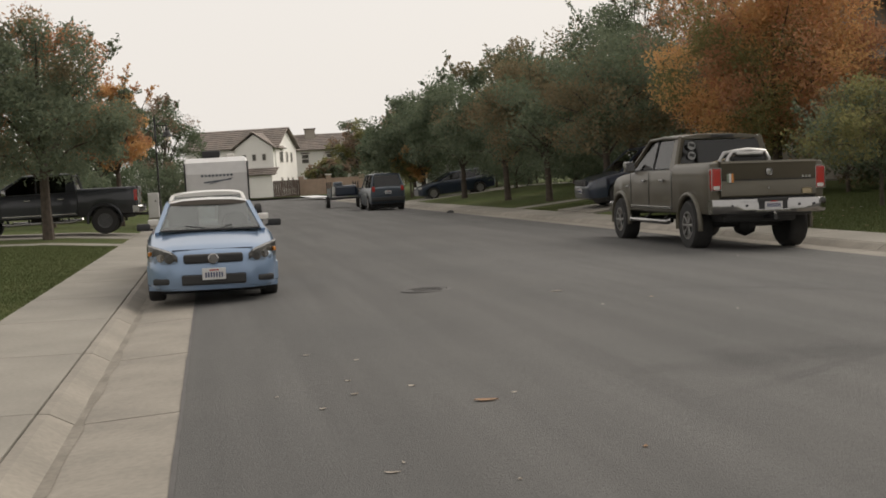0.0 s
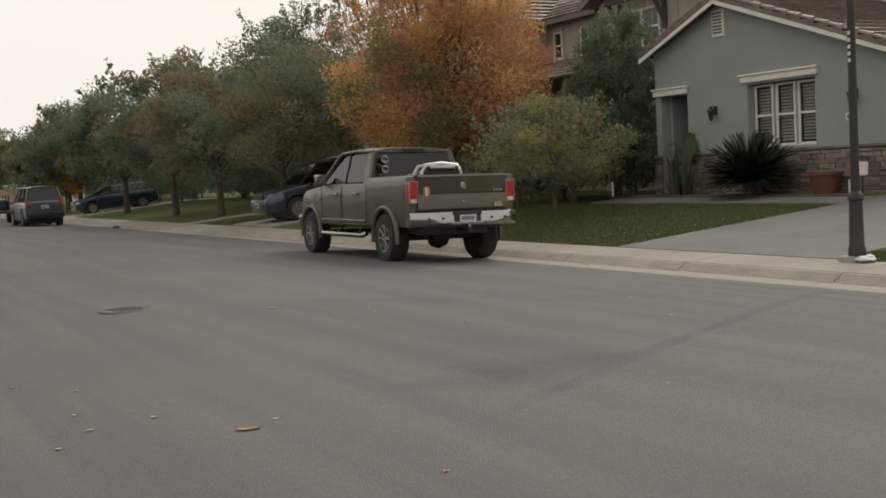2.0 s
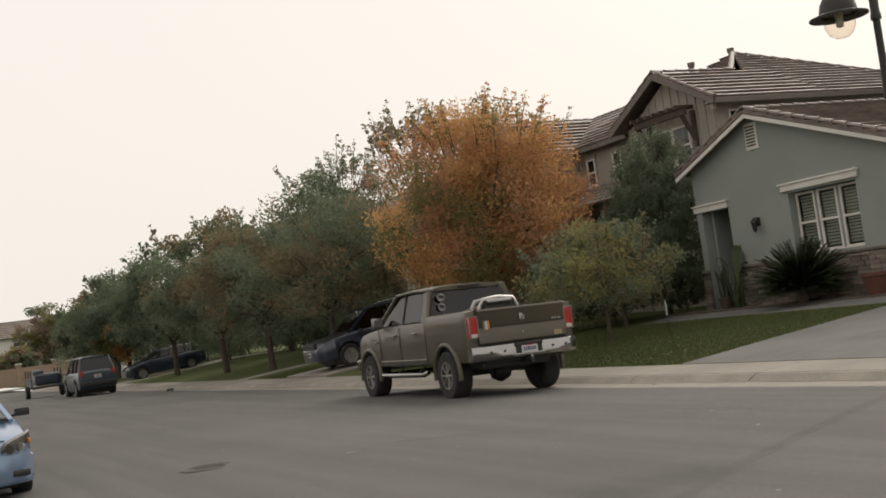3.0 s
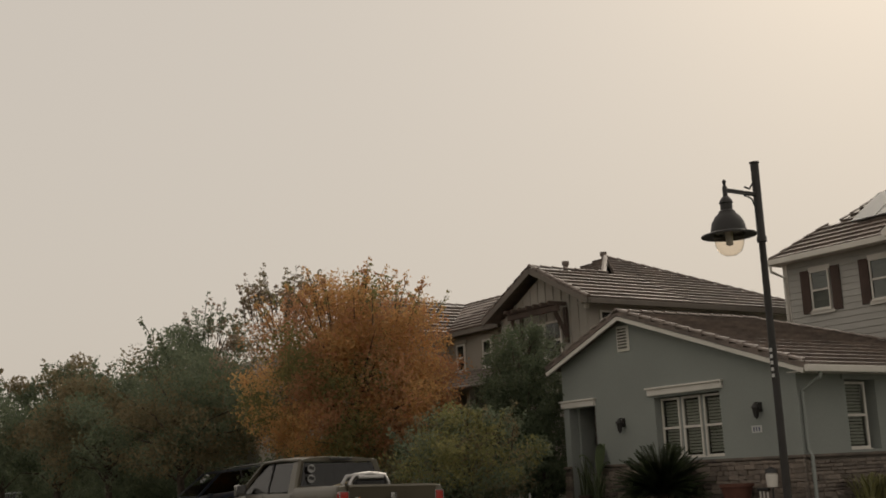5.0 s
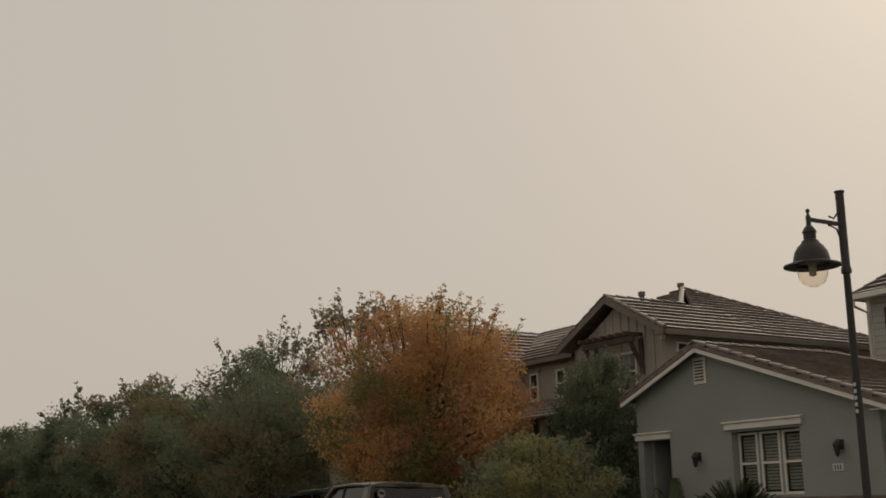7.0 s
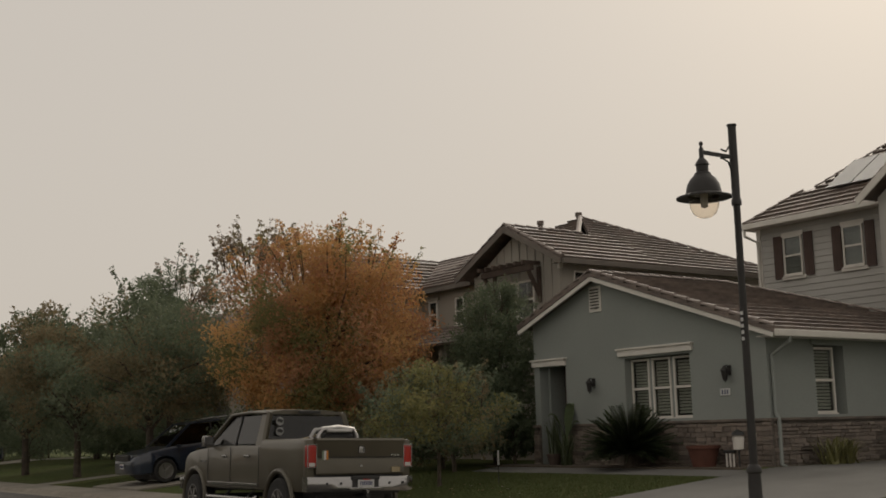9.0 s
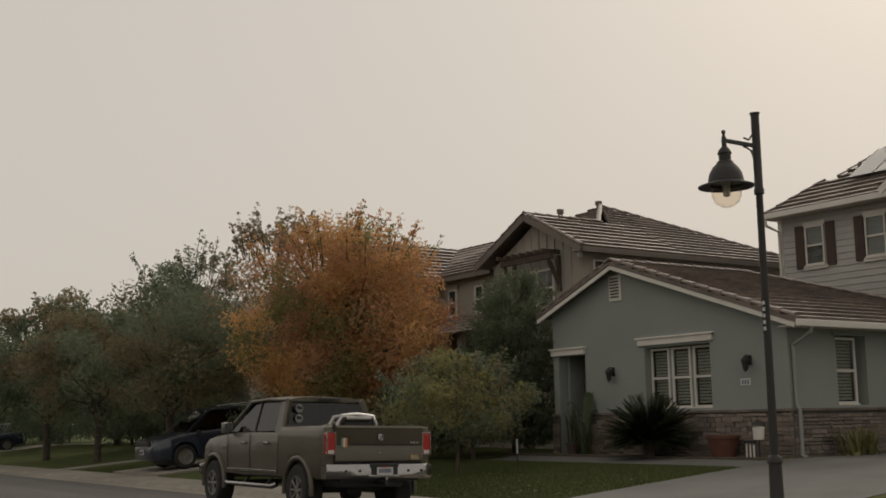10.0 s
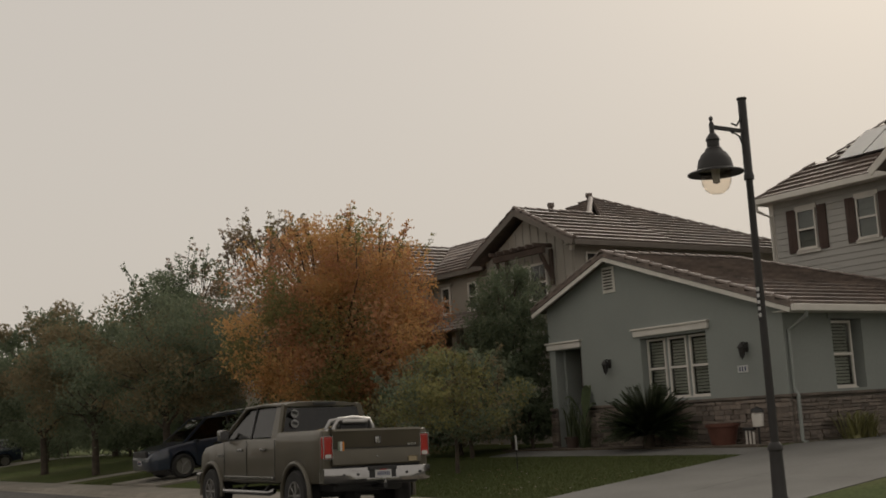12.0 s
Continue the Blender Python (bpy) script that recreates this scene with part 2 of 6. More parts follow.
# ---- builders ----
def part(name, bm, material, parent=None, label="", smooth=False):
    me = bpy.data.meshes.new(name)
    if smooth:
        for f in bm.faces:
            f.smooth = True
    bmesh.ops.recalc_face_normals(bm, faces=bm.faces)
    bm.to_mesh(me)
    bm.free()
    if smooth:
        me.set_sharp_from_angle(angle=radians(38))
    me.materials.append(material)
    ob = new(name, me)
    if parent:
        ob.parent = parent
    if label:
        ob["label"] = label
    return ob


def thing(name, m, label, category, group="", kind=""):
    e = new(name)
    e.empty_display_size = 0.2
    e.matrix_basis = m
    return tagged(e, label, category, group, kind)


def box(c, s, bevel=0.0, bm=None, rot=None):
    bm = bm or bmesh.new()
    m = Matrix.Translation(c) @ (rot or Matrix()) @ Matrix.Diagonal((*s, 1))
    vs = bmesh.ops.create_cube(bm, size=1, matrix=m)["verts"]
    if bevel:
        es = list({e for v in vs for e in v.link_edges})
        bmesh.ops.bevel(bm, geom=es, offset=bevel, segments=2, affect="EDGES", profile=0.6)
    return bm


def span(x0, x1, y0, y1, z0, z1, bevel=0.0, bm=None):
    return box(((x0 + x1) / 2, (y0 + y1) / 2, (z0 + z1) / 2), (abs(x1 - x0), abs(y1 - y0), abs(z1 - z0)), bevel, bm)


def beam(a, b, w, h, bm=None, bevel=0.0):
    a, b = Vector(a), Vector(b)
    d = b - a
    q = d.to_track_quat("X", "Z").to_matrix().to_4x4()
    return box((a + b) / 2, (d.length, w, h), bevel, bm, q)


def lathe(profile, seg=24, bm=None, m=None, axis="Z"):
    bm = bm or bmesh.new()
    rings = []
    for r, z in profile:
        ring = []
        for k in range(seg):
            a = 2 * math.pi * k / seg
            p = Vector((r * math.cos(a), r * math.sin(a), z)) if axis == "Z" else Vector((z, r * math.cos(a), r * math.sin(a)))
            ring.append(bm.verts.new(m @ p if m else p))
        rings.append(ring)
    for a, b in zip(rings, rings[1:]):
        for k in range(seg):
            bm.faces.new((a[k], a[(k + 1) % seg], b[(k + 1) % seg], b[k]))
    for ring, (r, z) in ((rings[0], profile[0]), (rings[-1], profile[-1])):
        if r > 1e-4:
            bm.faces.new(ring)
    bmesh.ops.remove_doubles(bm, verts=bm.verts, dist=1e-5)
    return bm


def tube(points, radii, seg=10, bm=None):
    bm = bm or bmesh.new()
    pts = [Vector(p) for p in points]
    prev = None
    rings = []
    for i, p in enumerate(pts):
        d = (pts[min(i + 1, len(pts) - 1)] - pts[max(i - 1, 0)]).normalized()
        if prev is None:
            u = d.orthogonal().normalized()
        else:
            u = (prev - d * prev.dot(d)).normalized()
        prev = u
        v = d.cross(u)
        r = radii[i] if isinstance(radii, (list, tuple)) else radii
        rings.append([bm.verts.new(p + (u * math.cos(2 * math.pi * k / seg) + v * math.sin(2 * math.pi * k / seg)) * r) for k in range(seg)])
    for a, b in zip(rings, rings[1:]):
        for k in range(seg):
            bm.faces.new((a[k], a[(k + 1) % seg], b[(k + 1) % seg], b[k]))
    bm.faces.new(rings[0])
    bm.faces.new(rings[-1])
    return bm


def loft(sections, bm=None, caps=True):
    bm = bm or bmesh.new()
    rings = [[bm.verts.new(p) for p in s] for s in sections]
    n = len(rings[0])
    for a, b in zip(rings, rings[1:]):
        for k in range(n):
            bm.faces.new((a[k], a[(k + 1) % n], b[(k + 1) % n], b[k]))
    if caps:
        bm.faces.new(rings[0])
        bm.faces.new(rings[-1])
    return bm


def prism(poly, axis, a0, a1, bm=None):
    """A polygon of 2D points pushed along an axis: x takes (y, z), y takes (x, z), z takes (x, y)."""
    def at(p, a):
        return {"x": (a, p[0], p[1]), "y": (p[0], a, p[1]), "z": (p[0], p[1], a)}[axis]
    return loft([[at(p, a0) for p in poly], [at(p, a1) for p in poly]], bm)


def pane(pts, thick, bm=None):
    """A flat plate on four corners, thickened along its normal."""
    bm = bm or bmesh.new()
    p = [Vector(q) for q in pts]
    nrm = (p[1] - p[0]).cross(p[2] - p[0]).normalized() * thick
    return loft([p, [q + nrm for q in p]], bm)


def lerp(a, b, t):
    return Vector(a).lerp(Vector(b), t)


def ground_z(x):
    """Height of the open ground across the street."""
    return float(np.interp(x, [-60, -8, -4.5, -2.64, -1.28, 10.75, 11.7, 18.6, 60], [0.42, 0.3, 0.2, 0.05, 0.0, 0.0, 0.03, 0.6, 0.75]))


def road_z(x):
    return float(np.interp(x, [-0.3, 1.5, 4.7, 8.0, 9.85], [-0.035, 0.01, 0.07, 0.0, -0.09]))


# ---- ground, road, kerbs, walks ----
def strip(name, xs, zf, y0, y1, material, ny=2, thick=0.0, kind="structure", label="", category=""):
    bm = bmesh.new()
    rows = []
    for j in range(ny):
        y = y0 + (y1 - y0) * j / (ny - 1)
        rows.append([bm.verts.new((x, y, zf(x))) for x in xs])
    for a, b in zip(rows, rows[1:]):
        for k in range(len(xs) - 1):
            bm.faces.new((a[k], a[k + 1], b[k + 1], b[k]))
    ob = part(name, bm, material)
    return tagged(ob, label, category, kind=kind)


strip("ground", [-1500, -60, -8, -4.5, -2.565], lambda x: ground_z(max(x, -60)), -300, 2500, LAWN, 3, label="mown green lawn grass with dry patches", category="lawn")
strip("ground", [11.69, 14, 18.6, 25, 60, 1500], lambda x: ground_z(min(x, 60)), -300, 2500, LAWN, 3, label="green front lawn rising from the pavement", category="lawn")
strip("ground_base", [-2.6, 11.72], lambda x: -0.28, -300, 2500, SOIL, label="bare earth below the street", category="ground")
strip("road", [-0.3, 0.6, 1.5, 3, 4.7, 6.4, 8.0, 9.0, 9.85], road_z, -60, 101, ASPHALT, 60, label="worn grey residential asphalt street", category="road")
strip("ground", [-2.7, 4, 11.72], lambda x: 0.26, 110.9, 500, LAWN, thick=0.5, label="far green verge beyond the cross street", category="lawn")
strip("cross_road", [-120, 120], lambda x: 0.07, 101, 111, ASPHALT, label="grey asphalt cross street", category="road")


def kerb_piece(sign):
    """One three metre length of gutter pan and rolled kerb, y from 0 to 3."""
    prof = [(0, -0.035), (0.67, -0.065), (0.72, -0.06), (0.81, -0.01), (0.88, 0.028), (0.95, 0.035), (0.95, -0.25), (0, -0.25)]
    bm = prism([(sign * x, z) for x, z in prof], "y", 0.011, 2.989)
    me = bpy.data.meshes.new("kerb_length")
    bmesh.ops.recalc_face_normals(bm, faces=bm.faces)
    bm.to_mesh(me)
    bm.free()
    me.materials.append(GUTTER)
    return me


def kerb_run(x, zoff, sign, name_label):
    root = thing("kerb", pose(x, 0, zoff), name_label, "kerb", kind="structure")
    me = kerb_piece(sign)
    for k in range(-4, 34):
        o = new("kerb_length", me)
        o.parent = root
        o.matrix_basis = pose(0, 8.28 - 12 + 3 * (k + 0), 0)
    return root


kerb_run(-0.3, 0.0, -1, "pale concrete gutter with a rolled kerb")
kerb_run(9.85, -0.055, 1, "pale concrete gutter with a rolled kerb")


def slab_run(name, x0, x1, z0, z1, y0, y1, step, label):
    root = thing(name, pose(0, 0, 0), label, "pavement", kind="structure")
    bm = bmesh.new()
    loft([[(x0, 0.008, z0), (x1, 0.008, z1), (x1, 0.008, z1 - 0.2), (x0, 0.008, z0 - 0.2)],
          [(x0, step - 0.008, z0), (x1, step - 0.008, z1), (x1, step - 0.008, z1 - 0.2), (x0, step - 0.008, z0 - 0.2)]], bm)
    bmesh.ops.recalc_face_normals(bm, faces=bm.faces)
    me = bpy.data.meshes.new("slab")
    bm.to_mesh(me)
    bm.free()
    me.materials.append(CONCRETE)
    y = y0
    while y < y1:
        o = new("slab", me)
        o.parent = root
        o.matrix_basis = pose(0, y, 0)
        y += step
    return root


slab_run("pavement", -2.57, -1.272, 0.058, 0.035, -30.7, 100, 3.0, "pale concrete pavement slabs with tooled joints")
slab_run("pavement", 10.822, 11.70, -0.018, 0.034, -30.7, 100, 3.0, "pale concrete pavement slabs with tooled joints")


def drive(name, x0, x1, y0, y1, label, lift=0.012, joints=(), slab=None):
    """A concrete apron on the slope between x0 and x1, in panels."""
    root = thing(name, pose(0, 0, 0), label, "driveway", kind="structure")
    cuts = [y0, *joints, y1]
    lo, hi = min(x0, x1), max(x0, x1)
    xs = [lo] + [x for x in (-8, -4.5, -2.64, 11.7, 14.5, 18.6, 25) if lo + 0.2 < x < hi - 0.2] + [hi]
    for a, b in zip(cuts, cuts[1:]):
        for x, xx in zip(xs, xs[1:]):
            bm = bmesh.new()
            z, zz = ground_z(x) + lift, ground_z(xx) + lift
            loft([[(x + 0.004, a + 0.004, z), (xx - 0.004, a + 0.004, zz), (xx - 0.004, a + 0.004, zz - 0.15), (x + 0.004, a + 0.004, z - 0.15)],
                  [(x + 0.004, b - 0.004, z), (xx - 0.004, b - 0.004, zz), (xx - 0.004, b - 0.004, zz - 0.15), (x + 0.004, b - 0.004, z - 0.15)]], bm)
            part("panel", bm, slab or CONCRETE, root)
    return root


drive("driveway", 11.71, 30, 12.3, 17.3, "broad pale concrete driveway sloping up to a house", joints=(14.8,), slab=DRIVEC)
drive("garden_path", 17.15, 18.15, 17.31, 25.9, "narrow pale concrete path along the house front", slab=DRIVEC)
drive("driveway", 11.71, 24, 35.0, 38.9, "pale concrete driveway with a parked dark car", lift=0.06)
drive("garden_path", 11.71, 22, 43.6, 44.9, "pale concrete path crossing the lawn")
drive("driveway", 11.71, 22, 67.3, 71.2, "pale concrete driveway beneath the trees")
drive("garden_path", -2.58, -30, 33.3, 34.6, "pale concrete path crossing the lawn")
drive("driveway", -2.58, -30, 38.0, 42.6, "pale concrete driveway with a dark pickup")
tagged(part("planting_bed", span(18.16, 19.2, 17.8, 26.5, 0.3, 0.615), SOIL), "dark soil planting bed along the house wall", "bed", kind="structure")


# ---- roofs ----
def course_roof(parent, a, b, c, d, courses, over=0.05, name="roof", mat_=None):
    """A roof slope between the eave a-b and the top c-d (d above a), as overlapping tile courses."""
    a, b, c, d = (Vector(p) for p in (a, b, c, d))
    n = (b - a).cross(d - a)
    if n.length < 1e-6:
        n = (b - a).cross(c - a)
    n = n.normalized()
    if n.z < 0:
        n = -n
    root = part(name, pane([a, b, c, d], -0.06) if (d - c).length > 0.02 else loft([[a, b, c], [a - n * 0.06, b - n * 0.06, c - n * 0.06]]), mat_ or TILE, parent)
    for k in range(courses):
        t0, t1 = k / courses, min(1, (k + 1.12) / courses)
        p0, p1, p2, p3 = lerp(a, d, t0), lerp(b, c, t0), lerp(b, c, t1), lerp(a, d, t1)
        lo, hi = n * 0.085, n * 0.004
        bot = n * 0.01
        bm = bmesh.new()
        v = [bm.verts.new(q) for q in (p0 + bot, p1 + bot, p1 + lo, p0 + lo, p2 + hi, p3 + hi)]
        bm.faces.new((v[0], v[1], v[2], v[3]))
        bm.faces.new((v[3], v[2], v[4], v[5]))
        bm.faces.new((v[0], v[3], v[5]))
        bm.faces.new((v[1], v[4], v[2]))
        part("tile_course", bm, mat_ or TILE, root)
    return root


def ridge_caps(parent, a, b, mat_=None):
    """Half-round cap tiles laid along a line, each a piece of its own."""
    a, b = Vector(a), Vector(b)
    n = max(2, int((b - a).length / 0.42))
    q = (b - a).to_track_quat("X", "Z").to_matrix().to_4x4()
    bm = loft([[(x, 0.085 * math.cos(t) * f, 0.06 * math.sin(t) * f + dz) for t in np.linspace(0, math.pi, 6)] for x, f, dz in ((-0.225, 1.08, 0.012), (0.225, 0.92, -0.006))])
    bmesh.ops.recalc_face_normals(bm, faces=bm.faces)
    me = bpy.data.meshes.new("cap_tile")
    bm.to_mesh(me)
    bm.free()
    me.materials.append(mat_ or TILE)
    for k in range(n):
        o = new("cap_tile", me)
        o.parent = parent
        o.matrix_basis = Matrix.Translation(a.lerp(b, (k + 0.5) / n) + Vector((0, 0, 0.04))) @ q


def window_unit(parent, x, y0, y1, z0, z1, lights=1, face=-1, axis="x", blinds=True, frame_w=0.06, room=True, gap=0.0):
    """A sash window in a wall across x (or y), facing along face; lights side by side."""
    def put(bm_span):
        return bm_span
    def sp(u0, u1, v0, v1, d0, d1, bev=0.0, bm=None):
        if axis == "x":
            return span(x + face * d0, x + face * d1, u0, u1, v0, v1, bev, bm)
        return span(u0, u1, x + face * d0, x + face * d1, v0, v1, bev, bm)
    root = part("window", sp(y0 - 0.02, y1 + 0.02, z0 - 0.05, z0 + 0.01, 0, 0.10), WHITE, parent)
    w = (y1 - y0) / lights
    for k in range(lights):
        a, b = y0 + k * w + (gap if k else 0.0), y0 + (k + 1) * w
        if gap and k:
            part("mullion", sp(a - gap, a, z0, z1, -0.01, 0.03), STUCCO, root)
        bm = bmesh.new()
        sp(a, a + frame_w, z0, z1, 0, 0.06, 0, bm)
        sp(b - frame_w, b, z0, z1, 0, 0.06, 0, bm)
        sp(a + frame_w, b - frame_w, z0, z0 + frame_w, 0, 0.06, 0, bm)
        sp(a + frame_w, b - frame_w, z1 - frame_w, z1, 0, 0.06, 0, bm)
        zm = (z0 + z1) / 2
        sp(a + frame_w, b - frame_w, zm - 0.03, zm + 0.03, 0, 0.055, 0, bm)
        part("window_frame", bm, WHITE, root)
        for q0, q1 in ((z0 + frame_w, zm - 0.03), (zm + 0.03, z1 - frame_w)):
            g = part("pane", sp(a + frame_w, b - frame_w, q0, q1, 0.02, 0.026), GLASS, root)
            g.visible_shadow = False
        if blinds:
            bm = bmesh.new()
            z = z0 + 0.1
            while z < z1 - 0.08:
                sp(a + frame_w, b - frame_w, z, z + 0.055, -0.05, -0.06, 0, bm)
                z += 0.075
            part("blind", bm, BLIND, root)
    if room:
        # Dark sheet close behind the panes: the room's shade as colour.
        part("room_back", sp(y0 - 0.02, y1 + 0.02, z0 - 0.05, z1 + 0.05, -0.14, -0.12), PAINTED_DARK, root)
    return root


def wall_with_holes(name, axis, x0, x1, u0, u1, z0, z1, holes, material, parent):
    """A wall slab with rectangular openings right through it, cut as a grid of blocks."""
    us = sorted({u0, u1, *[h[0] for h in holes], *[h[1] for h in holes]})
    zs = sorted({z0, z1, *[h[2] for h in holes], *[h[3] for h in holes]})
    bm = bmesh.new()
    for a, b in zip(us, us[1:]):
        for c, d in zip(zs, zs[1:]):
            if any(h[0] <= a and b <= h[1] and h[2] <= c and d <= h[3] for h in holes):
                continue
            if axis == "x":
                span(x0, x1, a, b, c, d, 0, bm)
            else:
                span(a, b, x0, x1, c, d, 0, bm)
    bmesh.ops.remove_doubles(bm, verts=bm.verts, dist=1e-4)
    seen, kill = {}, []
    for f in bm.faces:
        key = tuple(round(q, 3) for q in f.calc_center_median())
        if key in seen:
            kill += [f, seen[key]]
        seen[key] = f
    bmesh.ops.delete(bm, geom=list(set(kill)), context="FACES")
    return part(name, bm, material, parent)


def lantern(parent, m):
    """A wall lantern: backplate, arm, cap and tapered glass cage."""
    root = part("wall_lantern", box((0.02, 0, 0.05), (0.03, 0.10, 0.22), 0.008), BLACKM, parent)
    root.matrix_basis = m
    part("arm", tube([(0.03, 0, 0.12), (0.1, 0, 0.16), (0.17, 0, 0.14)], 0.012, 8), BLACKM, root)
    part("cap", lathe([(0.0, 0.16), (0.03, 0.14), (0.10, 0.05), (0.105, 0.03)], 12, m=Matrix.Translation((0.17, 0, 0.0))), BLACKM, root)
    part("cage", lathe([(0.085, 0.03), (0.05, -0.17), (0.015, -0.2), (0.0, -0.24)], 6, m=Matrix.Translation((0.17, 0, 0.0))), BLACKM, root)
    return root


# ---- the grey stucco house ----
HX, HY0, HY1, HG = 19.24, 17.72, 25.58, 0.58
house = thing("house", pose(0, 0, 0), "grey stucco house with stone base and brown tiled roof", "house")
door_o = (24.3, 25.36, HG, 3.16)
win_o = (19.95, 22.10, 1.70, 3.2)
front = wall_with_holes("front_wall", "x", HX, HX + 0.3, HY0, HY1, 0.3, 3.6, [door_o, win_o], STUCCO, house)
RY = 22.87
bm = prism([(HY0, 3.601), (HY0 + 0.001, 3.63), (RY, 5.33), (HY1, 4.30), (HY1, 3.601)], "x", HX, HX + 0.3)
part("gable_wall", bm, STUCCO, house)
sw_o = (20.88, 21.96, 1.70, 3.26)
wall_with_holes("side_wall", "y", HY0, HY0 + 0.3, HX + 0.301, 28.6, 0.3, 3.6, [sw_o], STUCCO, house)
part("north_wall", span(HX + 0.301, 28.6, HY1 - 0.3, HY1, 0.3, 4.2), STUCCO, house)
part("entry_back_wall", span(HX + 1.6, HX + 1.7, 24.0, HY1 - 0.3, 0.3, 3.6), STUCCO, house)
part("entry_side_wall", span(HX + 0.3, HX + 1.6, 24.02, 24.2, 0.3, 3.6), STUCCO, house)
# Door board widened and set forward; its brown paints in the recess's shade.
part("front_door", span(HX + 0.80, HX + 0.88, 24.21, 25.26, HG, 3.2, 0.01), BROWNW, house, "dark brown door board painting in the entry's shade")
part("entry_ceiling", span(HX + 0.3, HX + 1.6, 24.2, HY1 - 0.3, 3.25, 3.3), STUCCO, house)
for y0, y1, zl in ((19.83, 22.28, 3.2), (door_o[0] - 0.03, door_o[1] + 0.26, 3.13)):
    l = part("lintel", span(HX - 0.07, HX + 0.04, y0, y1, zl + 0.05, zl + 0.20, 0.015), WHITE, house, "cream painted window head trim")
    part("crown_strip", span(HX - 0.11, HX + 0.02, y0 - 0.04, y1 + 0.04, zl + 0.201, zl + 0.25, 0.01), WHITE, l)
window_unit(house, HX + 0.26, win_o[0] + 0.02, win_o[1] - 0.02, win_o[2] + 0.02, win_o[3] - 0.03, 3, gap=0.09, frame_w=0.05)
part("lintel", span(20.76, 22.06, HY0 - 0.05, HY0 + 0.02, 3.26, 3.42, 0.012), STUCCO, house)
window_unit(house, HY0 + 0.24, sw_o[0] + 0.02, sw_o[1] - 0.14, sw_o[2] + 0.02, sw_o[3] - 0.03, 1, axis="y")
vent = part("gable_vent", span(HX - 0.03, HX + 0.02, 22.82, 23.26, 4.46, 5.12, 0.008), WHITE, house, "white louvred gable vent")
for k in range(7):
    part("louvre", beam((HX - 0.045, 22.89, 4.56 + k * 0.078), (HX - 0.045, 23.19, 4.56 + k * 0.078), 0.03, 0.035), PAINTED_DARK, vent)
# wing roof: a front gable with a hip at its back
gx0, gx1 = HX - 0.35, 24.0
ez, ey = 3.50, 17.18
rz = 5.42
nz, ny_ = 4.27, HY1 + 0.25
course_roof(house, (gx0, ey, ez), (28.9, ey, ez), (gx1, RY, rz), (gx0, RY, rz), 14)
course_roof(house, (28.9, ny_, nz), (gx0, ny_, nz), (gx0, RY, rz), (gx1, RY, rz), 8)
course_roof(house, (28.9, ey, ez), (28.9, ny_, ez + 0.3), (gx1, RY, rz), (gx1, RY, rz), 12)
ridge_caps(house, (gx0, RY, rz), (gx1, RY, rz))
ridge_caps(house, (gx1, RY, rz), (28.9, ey, ez + 0.02))
for a, b in (((gx0 + 0.02, ey + 0.05, ez - 0.02), (gx0 + 0.02, RY, rz - 0.05)), ((gx0 + 0.02, RY, rz - 0.05), (gx0 + 0.02, ny_, nz - 0.05))):
    part("barge_board", beam(Vector(a) + Vector((0.02, 0, -0.09)), Vector(b) + Vector((0.02, 0, -0.09)), 0.05, 0.10), WHITE, house, "cream painted barge board")
    ridge_caps(house, Vector(a) + Vector((0.06, 0, 0.07)), Vector(b) + Vector((0.06, 0, 0.07)))
part("soffit", span(gx0 + 0.06, 28.9, ey + 0.02, HY0 - 0.001, ez - 0.12, ez - 0.1), WHITE, house)
part("gutter", span(gx0, 28.9, ey - 0.1, ey + 0.01, ez - 0.14, ez + 0.01, 0.02), WHITE, house, "white metal roof gutter")
part("downspout", tube([(HX + 0.1, ey - 0.04, ez - 0.14), (HX + 0.1, ey - 0.02, ez - 0.24), (HX + 0.12, HY0 - 0.06, ez - 0.5), (HX + 0.12, HY0 - 0.06, 1.75), (HX + 0.12, HY0 - 0.13, 1.6), (HX + 0.12, HY0 - 0.13, 0.65), (HX + 0.12, HY0 - 0.25, 0.6)], 0.045, 8), STUCCO, house, "grey painted downspout")
lantern(house, pose(HX, 23.23, 2.62, 0, 0, 180))
lantern(house, pose(HX, 18.77, 2.68, 0, 0, 180))
num = part("number_plate", span(HX - 0.02, HX - 0.001, 18.78, 19.07, 2.17, 2.33, 0.005), PLATE, house, "small white plaque with dark bars")
for k in range(3):
    part("bar", span(HX - 0.026, HX - 0.021, 18.83 + k * 0.075, 18.865 + k * 0.075, 2.2, 2.3), INK, num)
